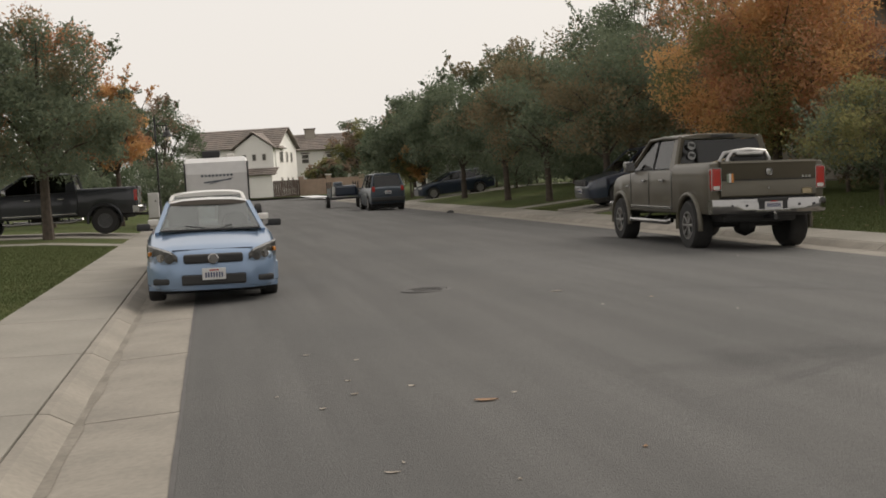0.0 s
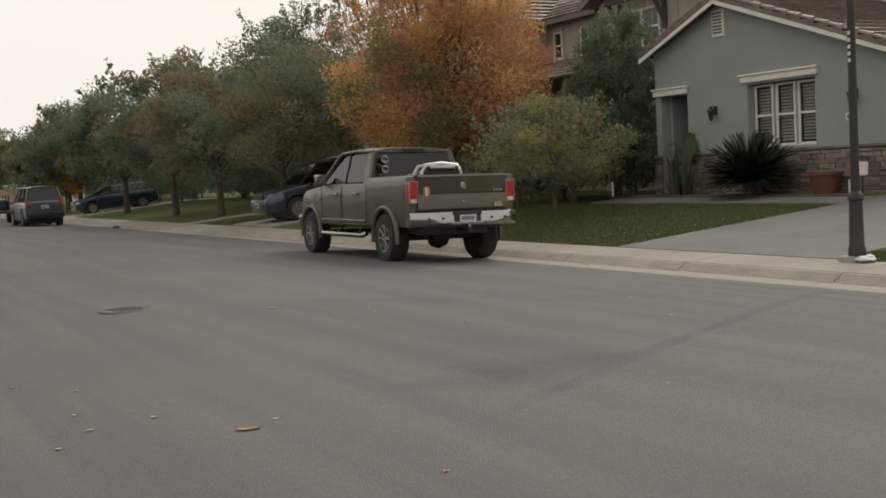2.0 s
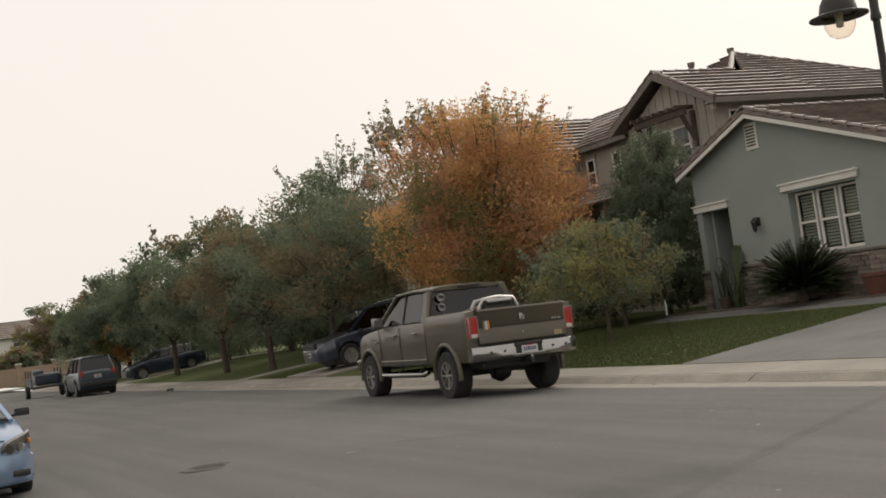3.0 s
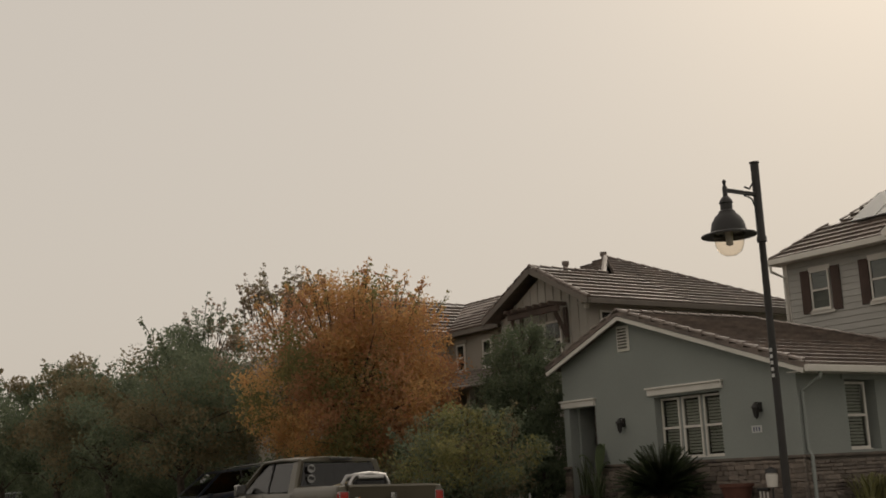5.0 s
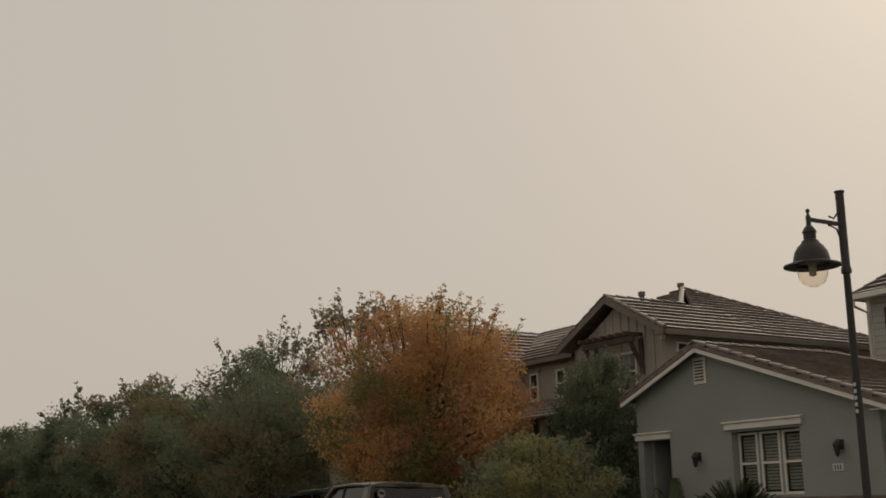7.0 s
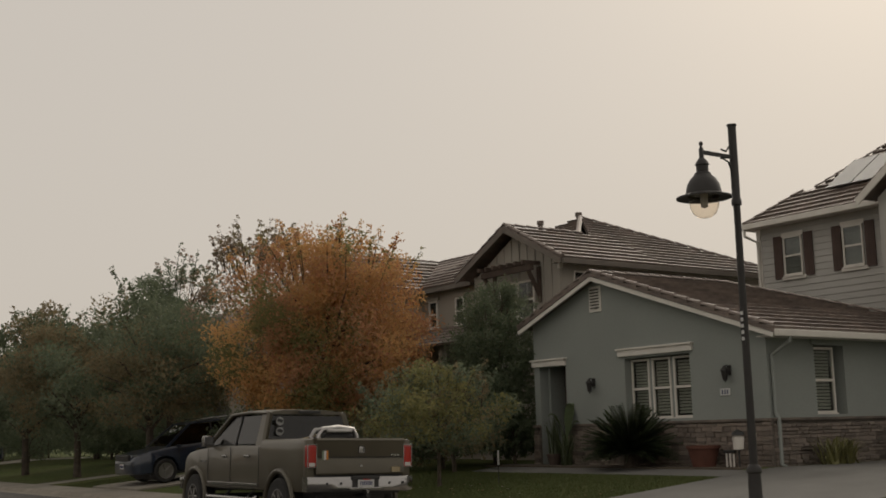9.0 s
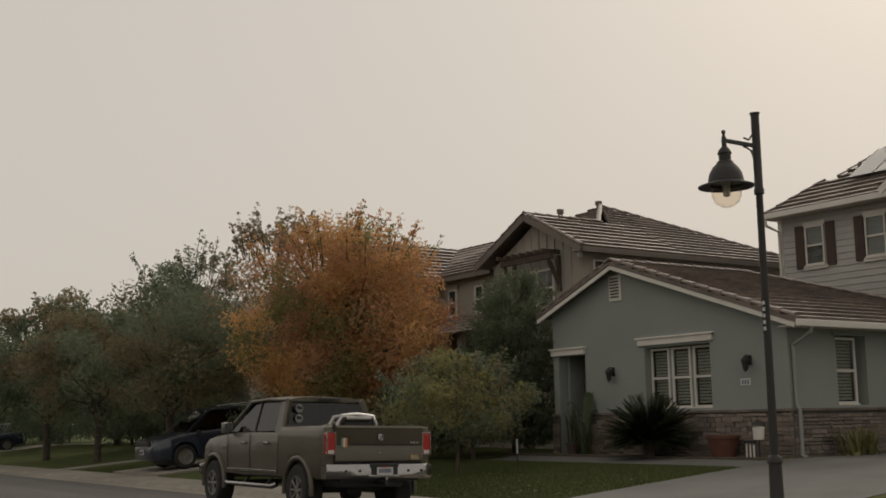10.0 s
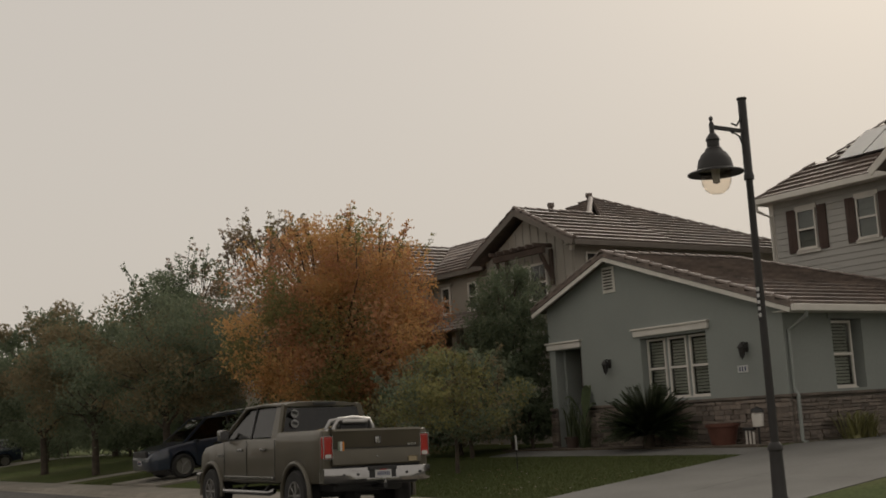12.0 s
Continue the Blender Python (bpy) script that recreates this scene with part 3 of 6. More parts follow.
# ledge stones round the base
random.seed(4)
for (axis, p, u0, u1, skip) in (("x", HX, HY0 - 0.06, HY1, (door_o[0], door_o[1])), ("y", HY0, HX + 0.001, 25.2, None)):
    base = part("stone_base", bmesh.new(), MORTAR, house)
    bm = bmesh.new()
    segs = [(u0, skip[0]), (skip[1], u1)] if skip else [(u0, u1)]
    for a, b in segs:
        if axis == "x":
            span(p - 0.05, p - 0.002, a, b, 0.35, 1.58, 0, bm)
        else:
            span(a, b, p - 0.05, p - 0.002, 0.35, 1.58, 0, bm)
    bm.to_mesh(base.data)
    bm.free()
    meshes = []
    for w in (0.2, 0.28, 0.38, 0.5):
        for h in (0.07, 0.10):
            bm = box((0, 0, 0), (w, 0.07, h), 0.012)
            for v in bm.verts:
                v.co += Vector((random.uniform(-1, 1) * 0.008, random.uniform(-1, 1) * 0.012, random.uniform(-1, 1) * 0.008))
            me = bpy.data.meshes.new("stone")
            bm.to_mesh(me)
            bm.free()
            me.materials.append(STONE)
            meshes.append((w, h, me))
    for a, b in segs:
        z = 0.58
        while z < 1.5:
            h = random.choice((0.07, 0.07, 0.10))
            u = a
            while u < b - 0.03:
                w0, hh, me = random.choice([q for q in meshes if q[1] == h])
                w = min(w0 * random.uniform(0.75, 1.1), b - u)
                if w > 0.03:
                    o = new("stone", me)
                    o.parent = base
                    dd = random.uniform(0.0, 0.03)
                    if axis == "x":
                        o.matrix_basis = pose(p - 0.06 - dd, u + w / 2, z + h / 2, 0, 0, 90) @ Matrix.Diagonal((w / w0, 1, 1, 1))
                    else:
                        o.matrix_basis = pose(u + w / 2, p - 0.06 - dd, z + h / 2) @ Matrix.Diagonal((w / w0, 1, 1, 1))
                u += w + 0.012
            z += h + 0.01
    for a, b in segs:
        part("stone_cap", span(p - 0.13, p + 0.0, a, b, 1.575, 1.64, 0.015) if axis == "x" else span(a, b, p - 0.13, p, 1.575, 1.64, 0.015), STONE, base)

# ---- two storey body of the same house ----
MX, EZ, GY, GZ = 22.0, 6.56, 29.62, 7.93
part("upper_wall", span(MX + 0.6, 32.0, 27.42, 40.6, 0.4, 6.5), STUCCO_T, house)
part("gable_front", span(MX, MX + 0.598, 27.42, 31.75, 0.4, 6.5), BOARD, house)
part("gable_front", prism([(27.42, 6.502), (31.75, 6.502), (GY, 7.66)], "x", MX, MX + 0.5), BOARD, house)
for k in range(12):
    y = 27.5 + k * 0.385
    top = 6.5 + max(0, 1.1 - abs(y - GY) * 0.5)
    part("batten", span(MX - 0.035, MX - 0.002, y - 0.03, y + 0.03, 3.4, top), BOARD, house)
wf = window_unit(house, MX - 0.03, 28.65, 30.35, 4.95, 6.15, 2, room=False, blinds=False)
# Dark sheet on the wall stands in for the unlit room.
part("window_dark", span(MX - 0.028, MX - 0.004, 28.7, 30.3, 5.0, 6.1), PAINTED_DARK, wf)
tr_ = part("trellis_beam", span(MX - 0.55, MX - 0.4, 28.25, 30.75, 6.36, 6.54, 0.02), BROWNW, house, "dark timber trellis over a window")
for k in range(7):
    part("rafter_tail", span(MX - 0.75, MX - 0.04, 28.36 + k * 0.37, 28.45 + k * 0.37, 6.55, 6.67, 0.012), BROWNW, tr_)
for y in (28.4, 30.6):
    part("bracket", beam((MX - 0.04, y, 5.55), (MX - 0.48, y, 6.34), 0.10, 0.10), BROWNW, tr_)
    part("bracket_post", span(MX - 0.12, MX - 0.036, y - 0.06, y + 0.06, 5.4, 6.5), BROWNW, tr_)
pk = (27.3, 32.3, 9.12)
course_roof(house, (23.2, 26.95, EZ), (32.6, 26.95, EZ), pk, pk, 16)
course_roof(house, (32.6, 26.95, EZ), (32.6, 37.6, EZ), pk, pk, 16)
course_roof(house, (32.6, 37.6, EZ), (22.2, 37.6, EZ), pk, pk, 16)
course_roof(house, (22.2, 37.6, EZ), (22.2, 26.95, EZ), pk, pk, 16)
course_roof(house, (MX - 0.45, 26.93, EZ), (26.0, 26.93, EZ), (26.0, GY, GZ), (MX - 0.45, GY, GZ), 8)
course_roof(house, (26.0, 32.3, EZ), (MX - 0.45, 32.3, EZ), (MX - 0.45, GY, GZ), (26.0, GY, GZ), 8)
ridge_caps(house, (MX - 0.45, GY, GZ), (24.9, GY, GZ))
ridge_caps(house, pk, (32.6, 26.95, EZ))
ridge_caps(house, pk, (24.85, 29.75, 7.97))
for yy in (26.95, 32.3):
    part("barge_board", beam((MX - 0.43, yy, EZ - 0.1), (MX - 0.43, GY, GZ - 0.12), 0.05, 0.15), TAUPE, house, "taupe painted barge board")
    ridge_caps(house, (MX - 0.38, yy, EZ + 0.02), (MX - 0.38, GY, GZ + 0.02))
part("gutter", span(MX - 0.4, 32.6, 26.84, 26.94, EZ - 0.16, EZ, 0.02), TAUPE, house, "taupe metal roof gutter")
part("eave_board", span(MX - 0.4, 32.6, 26.96, 27.42, EZ - 0.1, EZ - 0.06), BOARD, house)
for (x, y, z) in ((27.5, 32.6, 8.92), (25.9, 32.9, 8.52)):
    part("roof_vent", lathe([(0.09, -0.4), (0.09, 0.22), (0.13, 0.22), (0.13, 0.36), (0.0, 0.38)], 12, m=Matrix.Translation((x, y, z + 0.12))), TILE, house, "brown painted roof vent pipe")
u = window_unit(house, 27.4, 22.42, 22.9, 5.5, 6.28, 1, axis="y", blinds=False, room=False, frame_w=0.05)
# Again a dark sheet in place of the room's shade.
part("window_dark", span(22.45, 22.87, 27.39, 27.416, 5.53, 6.25), PAINTED_DARK, u)
fl = part("flood_light", box((MX - 0.12, 27.35, 6.40), (0.14, 0.12, 0.17), 0.03), WHITE, house, "white security flood light")
part("mount", tube([(MX - 0.06, 27.35, 6.36), (MX + 0.02, 27.44, 6.36)], 0.025, 8), WHITE, fl)
# north part: a street-facing slope that runs into a cross gable
WY, WZ = 38.3, 8.10
course_roof(house, (22.3, 31.6, EZ), (22.3, 35.4, EZ), (25.2, WY, WZ), (25.2, 33.4, WZ), 9)
ridge_caps(house, (25.2, 33.4, WZ), (25.2, WY, WZ))
course_roof(house, (20.0, 35.4, EZ), (22.3, 35.4, EZ), (25.2, WY, WZ), (20.0, WY, WZ), 9)
course_roof(house, (25.2, 41.2, EZ), (20.0, 41.2, EZ), (20.0, WY, WZ), (25.2, WY, WZ), 9)
ridge_caps(house, (20.0, WY, WZ), (25.2, WY, WZ))
part("north_wing_wall", span(20.4, MX + 0.598, 35.8, 40.8, 0.4, 6.5), STUCCO_T, house)
part("north_gable", prism([(35.8, 6.502), (40.8, 6.502), (WY, 7.85)], "x", 20.4, 20.7), STUCCO_T, house)
part("gutter", span(22.2, 22.3, 32.3, 35.4, EZ - 0.16, EZ, 0.02), TAUPE, house)
part("gutter", span(20.0, 22.19, 35.3, 35.4, EZ - 0.16, EZ, 0.02), TAUPE, house)
for y in (35.0, 33.4):
    u = window_unit(house, MX + 0.58, y - 0.26, y + 0.26, 5.18, 6.14, 1, blinds=False, room=False)
    # Room shade put in as a dark sheet on the wall.
    part("window_dark", span(MX + 0.582, MX + 0.597, y - 0.24, y + 0.24, 5.2, 6.12), PAINTED_DARK, u)
    part("lintel", span(MX + 0.5, MX + 0.59, y - 0.36, y + 0.36, 6.15, 6.26), STUCCO_T, house)
course_roof(house, (20.6, 31.0, 4.3), (20.6, 35.78, 4.3), (MX + 0.6, 35.78, 5.12), (MX + 0.6, 31.0, 5.12), 6, name="porch_roof")
for y in (32.2, 35.5):
    part("porch_post", span(20.8, 21.0, y - 0.1, y + 0.1, 0.5, 4.3, 0.01), STUCCO_T, house)

# ---- the two storey neighbour with shutters ----
BX, BY = 29.5, 26.1
nb = thing("house", pose(0, 0, 0), "two-storey house with pale lap siding and dark shutters", "house")
part("wall", span(BX + 0.03, 38, 8, BY - 0.02, 0.4, 7.9), SIDING, nb)
for k in range(23):
    z = 3.2 + k * 0.205
    for nm, s in (("siding_board", None),):
        bm = bmesh.new()
        loft([[(BX + 0.03, 8, z), (BX - 0.012, 8, z), (BX + 0.012, 8, z + 0.2), (BX + 0.03, 8, z + 0.2)], [(BX + 0.03, BY, z), (BX - 0.012, BY, z), (BX + 0.012, BY, z + 0.2), (BX + 0.03, BY, z + 0.2)]], bm)
        part(nm, bm, SIDING, nb)
part("corner_board", span(BX - 0.03, BX + 0.12, BY - 0.14, BY + 0.02, 0.4, 7.9), WHITE, nb)
for yc in (24.68, 22.44):
    w = window_unit(nb, BX - 0.02, yc - 0.36, yc + 0.36, 6.22, 7.48, 1, frame_w=0.05)
    part("window_head", span(BX - 0.05, BX - 0.01, yc - 0.42, yc + 0.42, 7.49, 7.62), WHITE, w)
    part("window_sill", span(BX - 0.08, BX - 0.01, yc - 0.46, yc + 0.46, 6.08, 6.19), WHITE, w)
    for s in (-1, 1):
        sh = part("shutter", span(BX - 0.055, BX - 0.015, yc + s * 0.59 - 0.17, yc + s * 0.59 + 0.17, 6.14, 7.54, 0.006), SHUT, nb, "dark brown board shutter")
        for q in (-0.06, 0.06):
            part("groove_board", span(BX - 0.062, BX - 0.056, yc + s * 0.59 + q - 0.045, yc + s * 0.59 + q + 0.045, 6.17, 7.51), SHUT, sh)
be, NX, NY = 8.0, BX - 0.55, BY + 0.1
ridge_z = 9.08
course_roof(nb, (NX, NY, be), (NX, 20.9, be), (NX + 1.55, 20.9, ridge_z), (NX + 1.55, NY - 1.3, ridge_z), 6)
course_roof(nb, (NX, NY, be), (38.5, NY, be), (38.5, NY - 1.3, ridge_z), (NX + 1.55, NY - 1.3, ridge_z), 6)
ridge_caps(nb, (NX, NY, be), (NX + 1.55, NY - 1.3, ridge_z))
course_roof(nb, (NX + 1.5, 24.35, ridge_z - 0.03), (NX + 1.5, 20.9, ridge_z - 0.03), (34.4, 20.9, 11.6), (34.4, 22.2, 11.6), 13)
course_roof(nb, (NX + 1.5, 24.35, ridge_z - 0.03), (38.5, 24.35, ridge_z - 0.03), (34.4, 22.2, 11.6), (34.4, 22.2, 11.6), 13)
ridge_caps(nb, (NX + 1.5, 24.35, ridge_z), (34.4, 22.2, 11.62))
part("attic_wall", span(NX + 2.2, 38, 12, 24.0, 7.9, ridge_z), SIDING, nb)
part("gutter", span(NX - 0.12, NX, 20.9, NY, be - 0.16, be + 0.02, 0.02), WHITE, nb, "white metal roof gutter")
part("gutter", span(NX, 38.5, NY, NY + 0.1, be - 0.16, be + 0.02, 0.02), WHITE, nb, "white metal roof gutter")
part("soffit", span(NX, BX, 20.9, NY - 0.02, be - 0.12, be - 0.08), WHITE, nb)
part("downspout", tube([(NX - 0.04, NY - 0.05, be - 0.14), (NX - 0.02, NY - 0.05, be - 0.36), (BX - 0.08, BY - 0.06, be - 0.55), (BX - 0.08, BY - 0.06, 3)], 0.05, 8), WHITE, nb)
part("front_bay", span(BX - 1.2, BX + 0.0, 14.0, 20.7, 0.4, 7.9), SIDING, nb)
course_roof(nb, (BX - 1.65, 21.1, be - 0.1), (33.5, 21.1, be - 0.1), (33.5, 17.35, 10.7), (BX - 1.65, 17.35, 10.7), 13)
course_roof(nb, (33.5, 13.6, be - 0.1), (BX - 1.65, 13.6, be - 0.1), (BX - 1.65, 17.35, 10.7), (33.5, 17.35, 10.7), 13)
part("gable_wall", prism([(14.0, 7.9), (20.7, 7.9), (17.35, 10.4)], "x", BX - 1.2, BX - 0.9), SIDING, nb)
part("barge_board", beam((BX - 1.66, 21.1, be - 0.2), (BX - 1.66, 17.35, 10.58), 0.05, 0.2), WHITE, nb)
for y0, y1 in ((22.75, 23.65), (21.8, 22.7)):
    tt = lambda y, x: Vector((x, y, be + (x - NX) * 0.67 + 0.24))
    part("solar_panel", pane([tt(y0, 29.95), tt(y1, 29.95), tt(y1, 31.6), tt(y0, 31.6)], 0.04), PANEL, nb, "glossy solar panel on the roof")


# ---- vehicles: x to the right, y ahead, origin on the ground below the rear axle ----
def wheel(parent, x, y, R, w, out, spokes=6, rim_r=0.62, rim_mat=None):
    """Tyre, rim, spokes and hub; out is +1 or -1, the side that shows."""
    root = part("wheel", lathe([(0.05, -w * 0.3), (R * rim_r * 0.92, -w * 0.3), (R * rim_r * 0.92, w * 0.2), (0.05, w * 0.2)], 24, axis="X"), TRIMB, parent)
    root.matrix_basis = Matrix.Translation((x, y, R)) @ Matrix.Diagonal((out, 1, 1, 1))
    h = w / 2
    part("tyre", lathe([(R * rim_r, -h), (R * 0.90, -h * 1.05), (R * 0.985, -h * 0.8), (R, -h * 0.5), (R, h * 0.5), (R * 0.985, h * 0.8), (R * 0.90, h * 1.05), (R * rim_r, h), (R * rim_r, -h)], 36, axis="X"), RUBBER, root, smooth=True)
    rm = rim_mat or ALLOY
    bm = lathe([(R * rim_r * 0.88, h * 0.5), (R * rim_r * 0.90, h * 0.98), (R * rim_r * 1.01, h * 1.0), (R * rim_r * 1.01, h * 0.4)], 32, axis="X")
    part("rim", bm, rm, root, smooth=True)
    for k in range(spokes):
        a = 2 * math.pi * k / spokes
        c, s = math.cos(a), math.sin(a)
        part("spoke", beam((h * 0.78, c * R * 0.08, s * R * 0.08), (h * 0.85, c * R * rim_r * 0.93, s * R * rim_r * 0.93), R * 0.13, 0.03, None, 0.006), rm, root)
    part("hub_cap", lathe([(0.0, h * 0.92), (R * 0.10, h * 0.9), (R * 0.15, h * 0.72), (R * 0.15, h * 0.4)], 16, axis="X"), rm, root)
    return root


def shell(keys, wheels, Ra, crown=0.03, y_step=0.07, waist=0.93):
    """A body skin lofted along y. keys: rows of (y, half width, sill height, top height)."""
    ks = np.array(sorted(keys))
    ys = set(np.round(np.arange(ks[0, 0], ks[-1, 0] + 1e-6, 0.16), 3)) | {round(float(q), 3) for q in ks[:, 0]}
    for yw, hub in wheels:
        for a in np.linspace(0, math.pi, 15):
            ys.add(round(yw + Ra * math.cos(a), 3))
    ys = sorted(q for q in ys if ks[0, 0] <= q <= ks[-1, 0])
    secs = []
    for y in ys:
        hw, zs, zt = (float(np.interp(y, ks[:, 0], ks[:, k])) for k in (1, 2, 3))
        zb = zs
        for yw, hub in wheels:
            if abs(y - yw) <= Ra:
                zb = max(zb, hub + math.sqrt(max(0, Ra * Ra - (y - yw) ** 2)))
        zb = min(zb, zt - 0.13)
        zm = max(zs + (zt - zs) * 0.5, zb + 0.045)
        zm = min(zm, zt - 0.09)
        half = [(hw * 0.93, zb), (hw * 0.985, zb + 0.03), (hw, zm), (hw * 0.985, zt - 0.085), (hw * waist, zt - 0.02), (hw * 0.62, zt + crown * 0.55), (hw * 0.3, zt + crown * 0.9), (0, zt + crown)]
        ring = [(-a, y, z) for a, z in half] + [(a, y, z) for a, z in reversed(half[:-1])]
        secs.append(ring)
    return loft(secs)


def corner_glass(pts, inset=0.05, thick=0.006, center=None):
    """A pane set a little in from four corners."""
    p = [Vector(q) for q in pts]
    c = sum(p, Vector()) / 4
    out = []
    for k in range(4):
        a, b = (p[(k + 1) % 4] - p[k]).normalized(), (p[k - 1] - p[k]).normalized()
        out.append(p[k] + (a + b) * inset)
    return pane(out, thick)


def cabin(parent, paint, yfb, yfr, yrr, yrb, zb, zr, wb, wr, pillars, zb_r=None, side_glass=None, rear_glass=None, crown=0.05, roof_mat=None, body_pillar=0.07, slim=0.09):
    """Roof, pillars and panes. yfb, yfr: foot and head of the windscreen; yrr, yrb: head and foot of the back."""
    zb_r = zb_r if zb_r is not None else zb
    sg, rg = side_glass or GLASS, rear_glass or side_glass or GLASS
    secs = []
    n = 8
    for k in range(n + 1):
        t = k / n
        y = yfr + (yrr - yfr) * t
        zz = zr + crown * math.sin(math.pi * t) * 0.6
        inn = 0.94 if k in (0, n) else 1.0
        half = [(wr * 0.98 * inn, zz - 0.05), (wr * inn, zz - 0.03), (wr * 0.96 * inn, zz - 0.005), (wr * 0.6, zz + crown * 0.5), (0, zz + crown * 0.7)]
        secs.append([(-a, y, z) for a, z in half] + [(a, y, z) for a, z in reversed(half[:-1])])
    part("roof", loft(secs), roof_mat or paint, parent, smooth=True)
    ztop = zr - 0.03
    for s in (-1, 1):
        A0, A1 = Vector((s * wb, yfb, zb)), Vector((s * wr * 0.97, yfr, ztop))
        C0, C1 = Vector((s * wb, yrb, zb_r)), Vector((s * wr * 0.97, yrr, ztop))
        part("pillar", beam(A0 - Vector((0, 0, 0.03)), A1, 0.06, body_pillar), paint, parent)
        part("pillar", beam(C0 - Vector((0, 0, 0.03)), C1, 0.06, body_pillar * 1.6), paint, parent)
        edges = [(A0, A1)]
        for yp in pillars:
            t = (yp - yfb) / (yrb - yfb)
            tt = min(max((yp - yfr) / (yrr - yfr), 0.02), 0.98)
            P0, P1 = A0.lerp(C0, t), A1.lerp(C1, tt)
            part("pillar", beam(P0 - Vector((0, 0, 0.02)), P1, 0.045, slim), TRIMB, parent)
            edges.append((P0, P1))
        edges.append((C0, C1))
        for (a0, a1), (b0, b1) in zip(edges, edges[1:]):
            q = [a0, b0, b1, a1] if s > 0 else [b0, a0, a1, b1]
            part("side_window", corner_glass(q, 0.03), sg, parent)
    f = [(wb, yfb, zb), (-wb, yfb, zb), (-wr * 0.97, yfr, ztop), (wr * 0.97, yfr, ztop)]
    part("windscreen", corner_glass(f, 0.035), WINDSCREEN, parent)
    r = [(-wb, yrb, zb_r), (wb, yrb, zb_r), (wr * 0.97, yrr, ztop), (-wr * 0.97, yrr, ztop)]
    part("rear_window", corner_glass(r, 0.05), rg, parent)
    # seats and dash
    part("dashboard", box((0, yfb - 0.35, zb - 0.02), (wb * 1.8, 0.5, 0.14), 0.04), INTER, parent)
    for x in (-wb * 0.5, wb * 0.5):
        part("seat", box((x, (yfr + yrr) / 2 + 0.15, zb), (0.46, 0.16, 0.75), 0.06, rot=Matrix.Rotation(radians(-12), 4, "X")), SEATL, parent)
        part("headrest", box((x, (yfr + yrr) / 2 + 0.05, zb + 0.34), (0.24, 0.10, 0.17), 0.04), SEATL, parent)
    part("steering_wheel", lathe([(0.17, 0), (0.19, 0.015), (0.17, 0.03), (0.17, 0)], 20, m=Matrix.Translation((-wb * 0.5, yfb - 0.75, zb + 0.06)) @ Matrix.Rotation(radians(65), 4, "X")), TRIMB, parent)


def mirror(parent, paint, x, y, z, s, sz=(0.19, 0.09, 0.105), glass=True):
    root = part("door_mirror", box((x + s * 0.11, y, z), sz, 0.03), paint, parent, smooth=True)
    part("mirror_arm", beam((x - s * 0.02, y - 0.01, z - 0.04), (x + s * 0.06, y, z - 0.03), 0.04, 0.03), TRIMB, root)
    part("mirror_glass", box((x + s * 0.11, y - sz[1] / 2 - 0.003, z), (sz[0] * 0.82, 0.006, sz[2] * 0.75)), CHROME, root)
    return root


def plate(parent, c, s=-1, w=0.305, h=0.152, tilt=0):
    root = part("number_plate", box(c, (w, 0.012, h), 0.003), PLATE, parent, "white number plate with dark bars")
    for k in range(7):
        part("bar", box((c[0] - 0.105 + k * 0.035, c[1] + s * 0.009, c[2] - 0.012), (0.02, 0.006, 0.065)), INK, root)
    part("bar", box((c[0], c[1] + s * 0.009, c[2] + 0.05), (0.12, 0.006, 0.016)), REDL, root)
    return root


def small_car(m, paint, label, spec, group="", front=True):
    """A passenger car or sport utility from a table of sizes."""
    S = spec
    car = thing(S.get("name", "car"), m, label, S.get("cat", "car"), group)
    R, wb, hw = S["R"], S["wb"], S["hw"]
    body = part("body", shell(S["keys"], [(0, R), (wb, R)], R + 0.05, S.get("crown", 0.03)), paint, car, smooth=True)
    part("underbody", box((0, wb / 2, 0.28), (hw * 1.75, wb + 1.0, 0.1), 0.02), TRIMB, car)
    for yw in (0, wb):
        part("wheel_well", box((0, yw, R + 0.06), (hw * 1.62, R * 1.9, R * 1.7), 0.05), TRIMB, car)
        for s in (-1, 1):
            wheel(car, s * (hw - 0.12), yw, R, S.get("tw", 0.21), s, S.get("spokes", 7), S.get("rim", 0.68))
    part("cabin_floor", box((0, (S["cab"][0] + S["cab"][3]) / 2, S["cab"][4] - 0.1), (hw * 1.5, abs(S["cab"][0] - S["cab"][3]) * 0.95, 0.05)), INTER, car)
    cabin(car, paint, *S["cab"], S["pillars"], zb_r=S.get("zb_r"), side_glass=S.get("sg"), rear_glass=S.get("rg"), roof_mat=S.get("roof_mat"))
    nose, tail = S["keys"][-1][0], S["keys"][0][0]
    for s in (-1, 1):
        mirror(car, paint if S.get("mp", True) else TRIMB, s * (hw - 0.06), S["cab"][0] - 0.35, S["cab"][4] + S.get("mz", 0.0), s)
        if S.get("tail_z"):
            part("tail_light", box((s * (S["keys"][0][1] - 0.03), tail + 0.02, S["tail_z"]), (0.14, 0.12, S.get("tail_h", 0.2)), 0.03), REDL, car)
        for y in S.get("handles", ()):
            part("door_handle", box((s * (hw + 0.005), y, S["cab"][4] - 0.16), (0.03, 0.16, 0.03), 0.01), S.get("hm", paint), car)
        for y in S.get("seams", ()):
            part("door_seam", box((s * (hw + 0.001), y, S["cab"][4] * 0.62), (0.006, 0.012, S["cab"][4] * 0.55)), TRIMB, car)
    return car


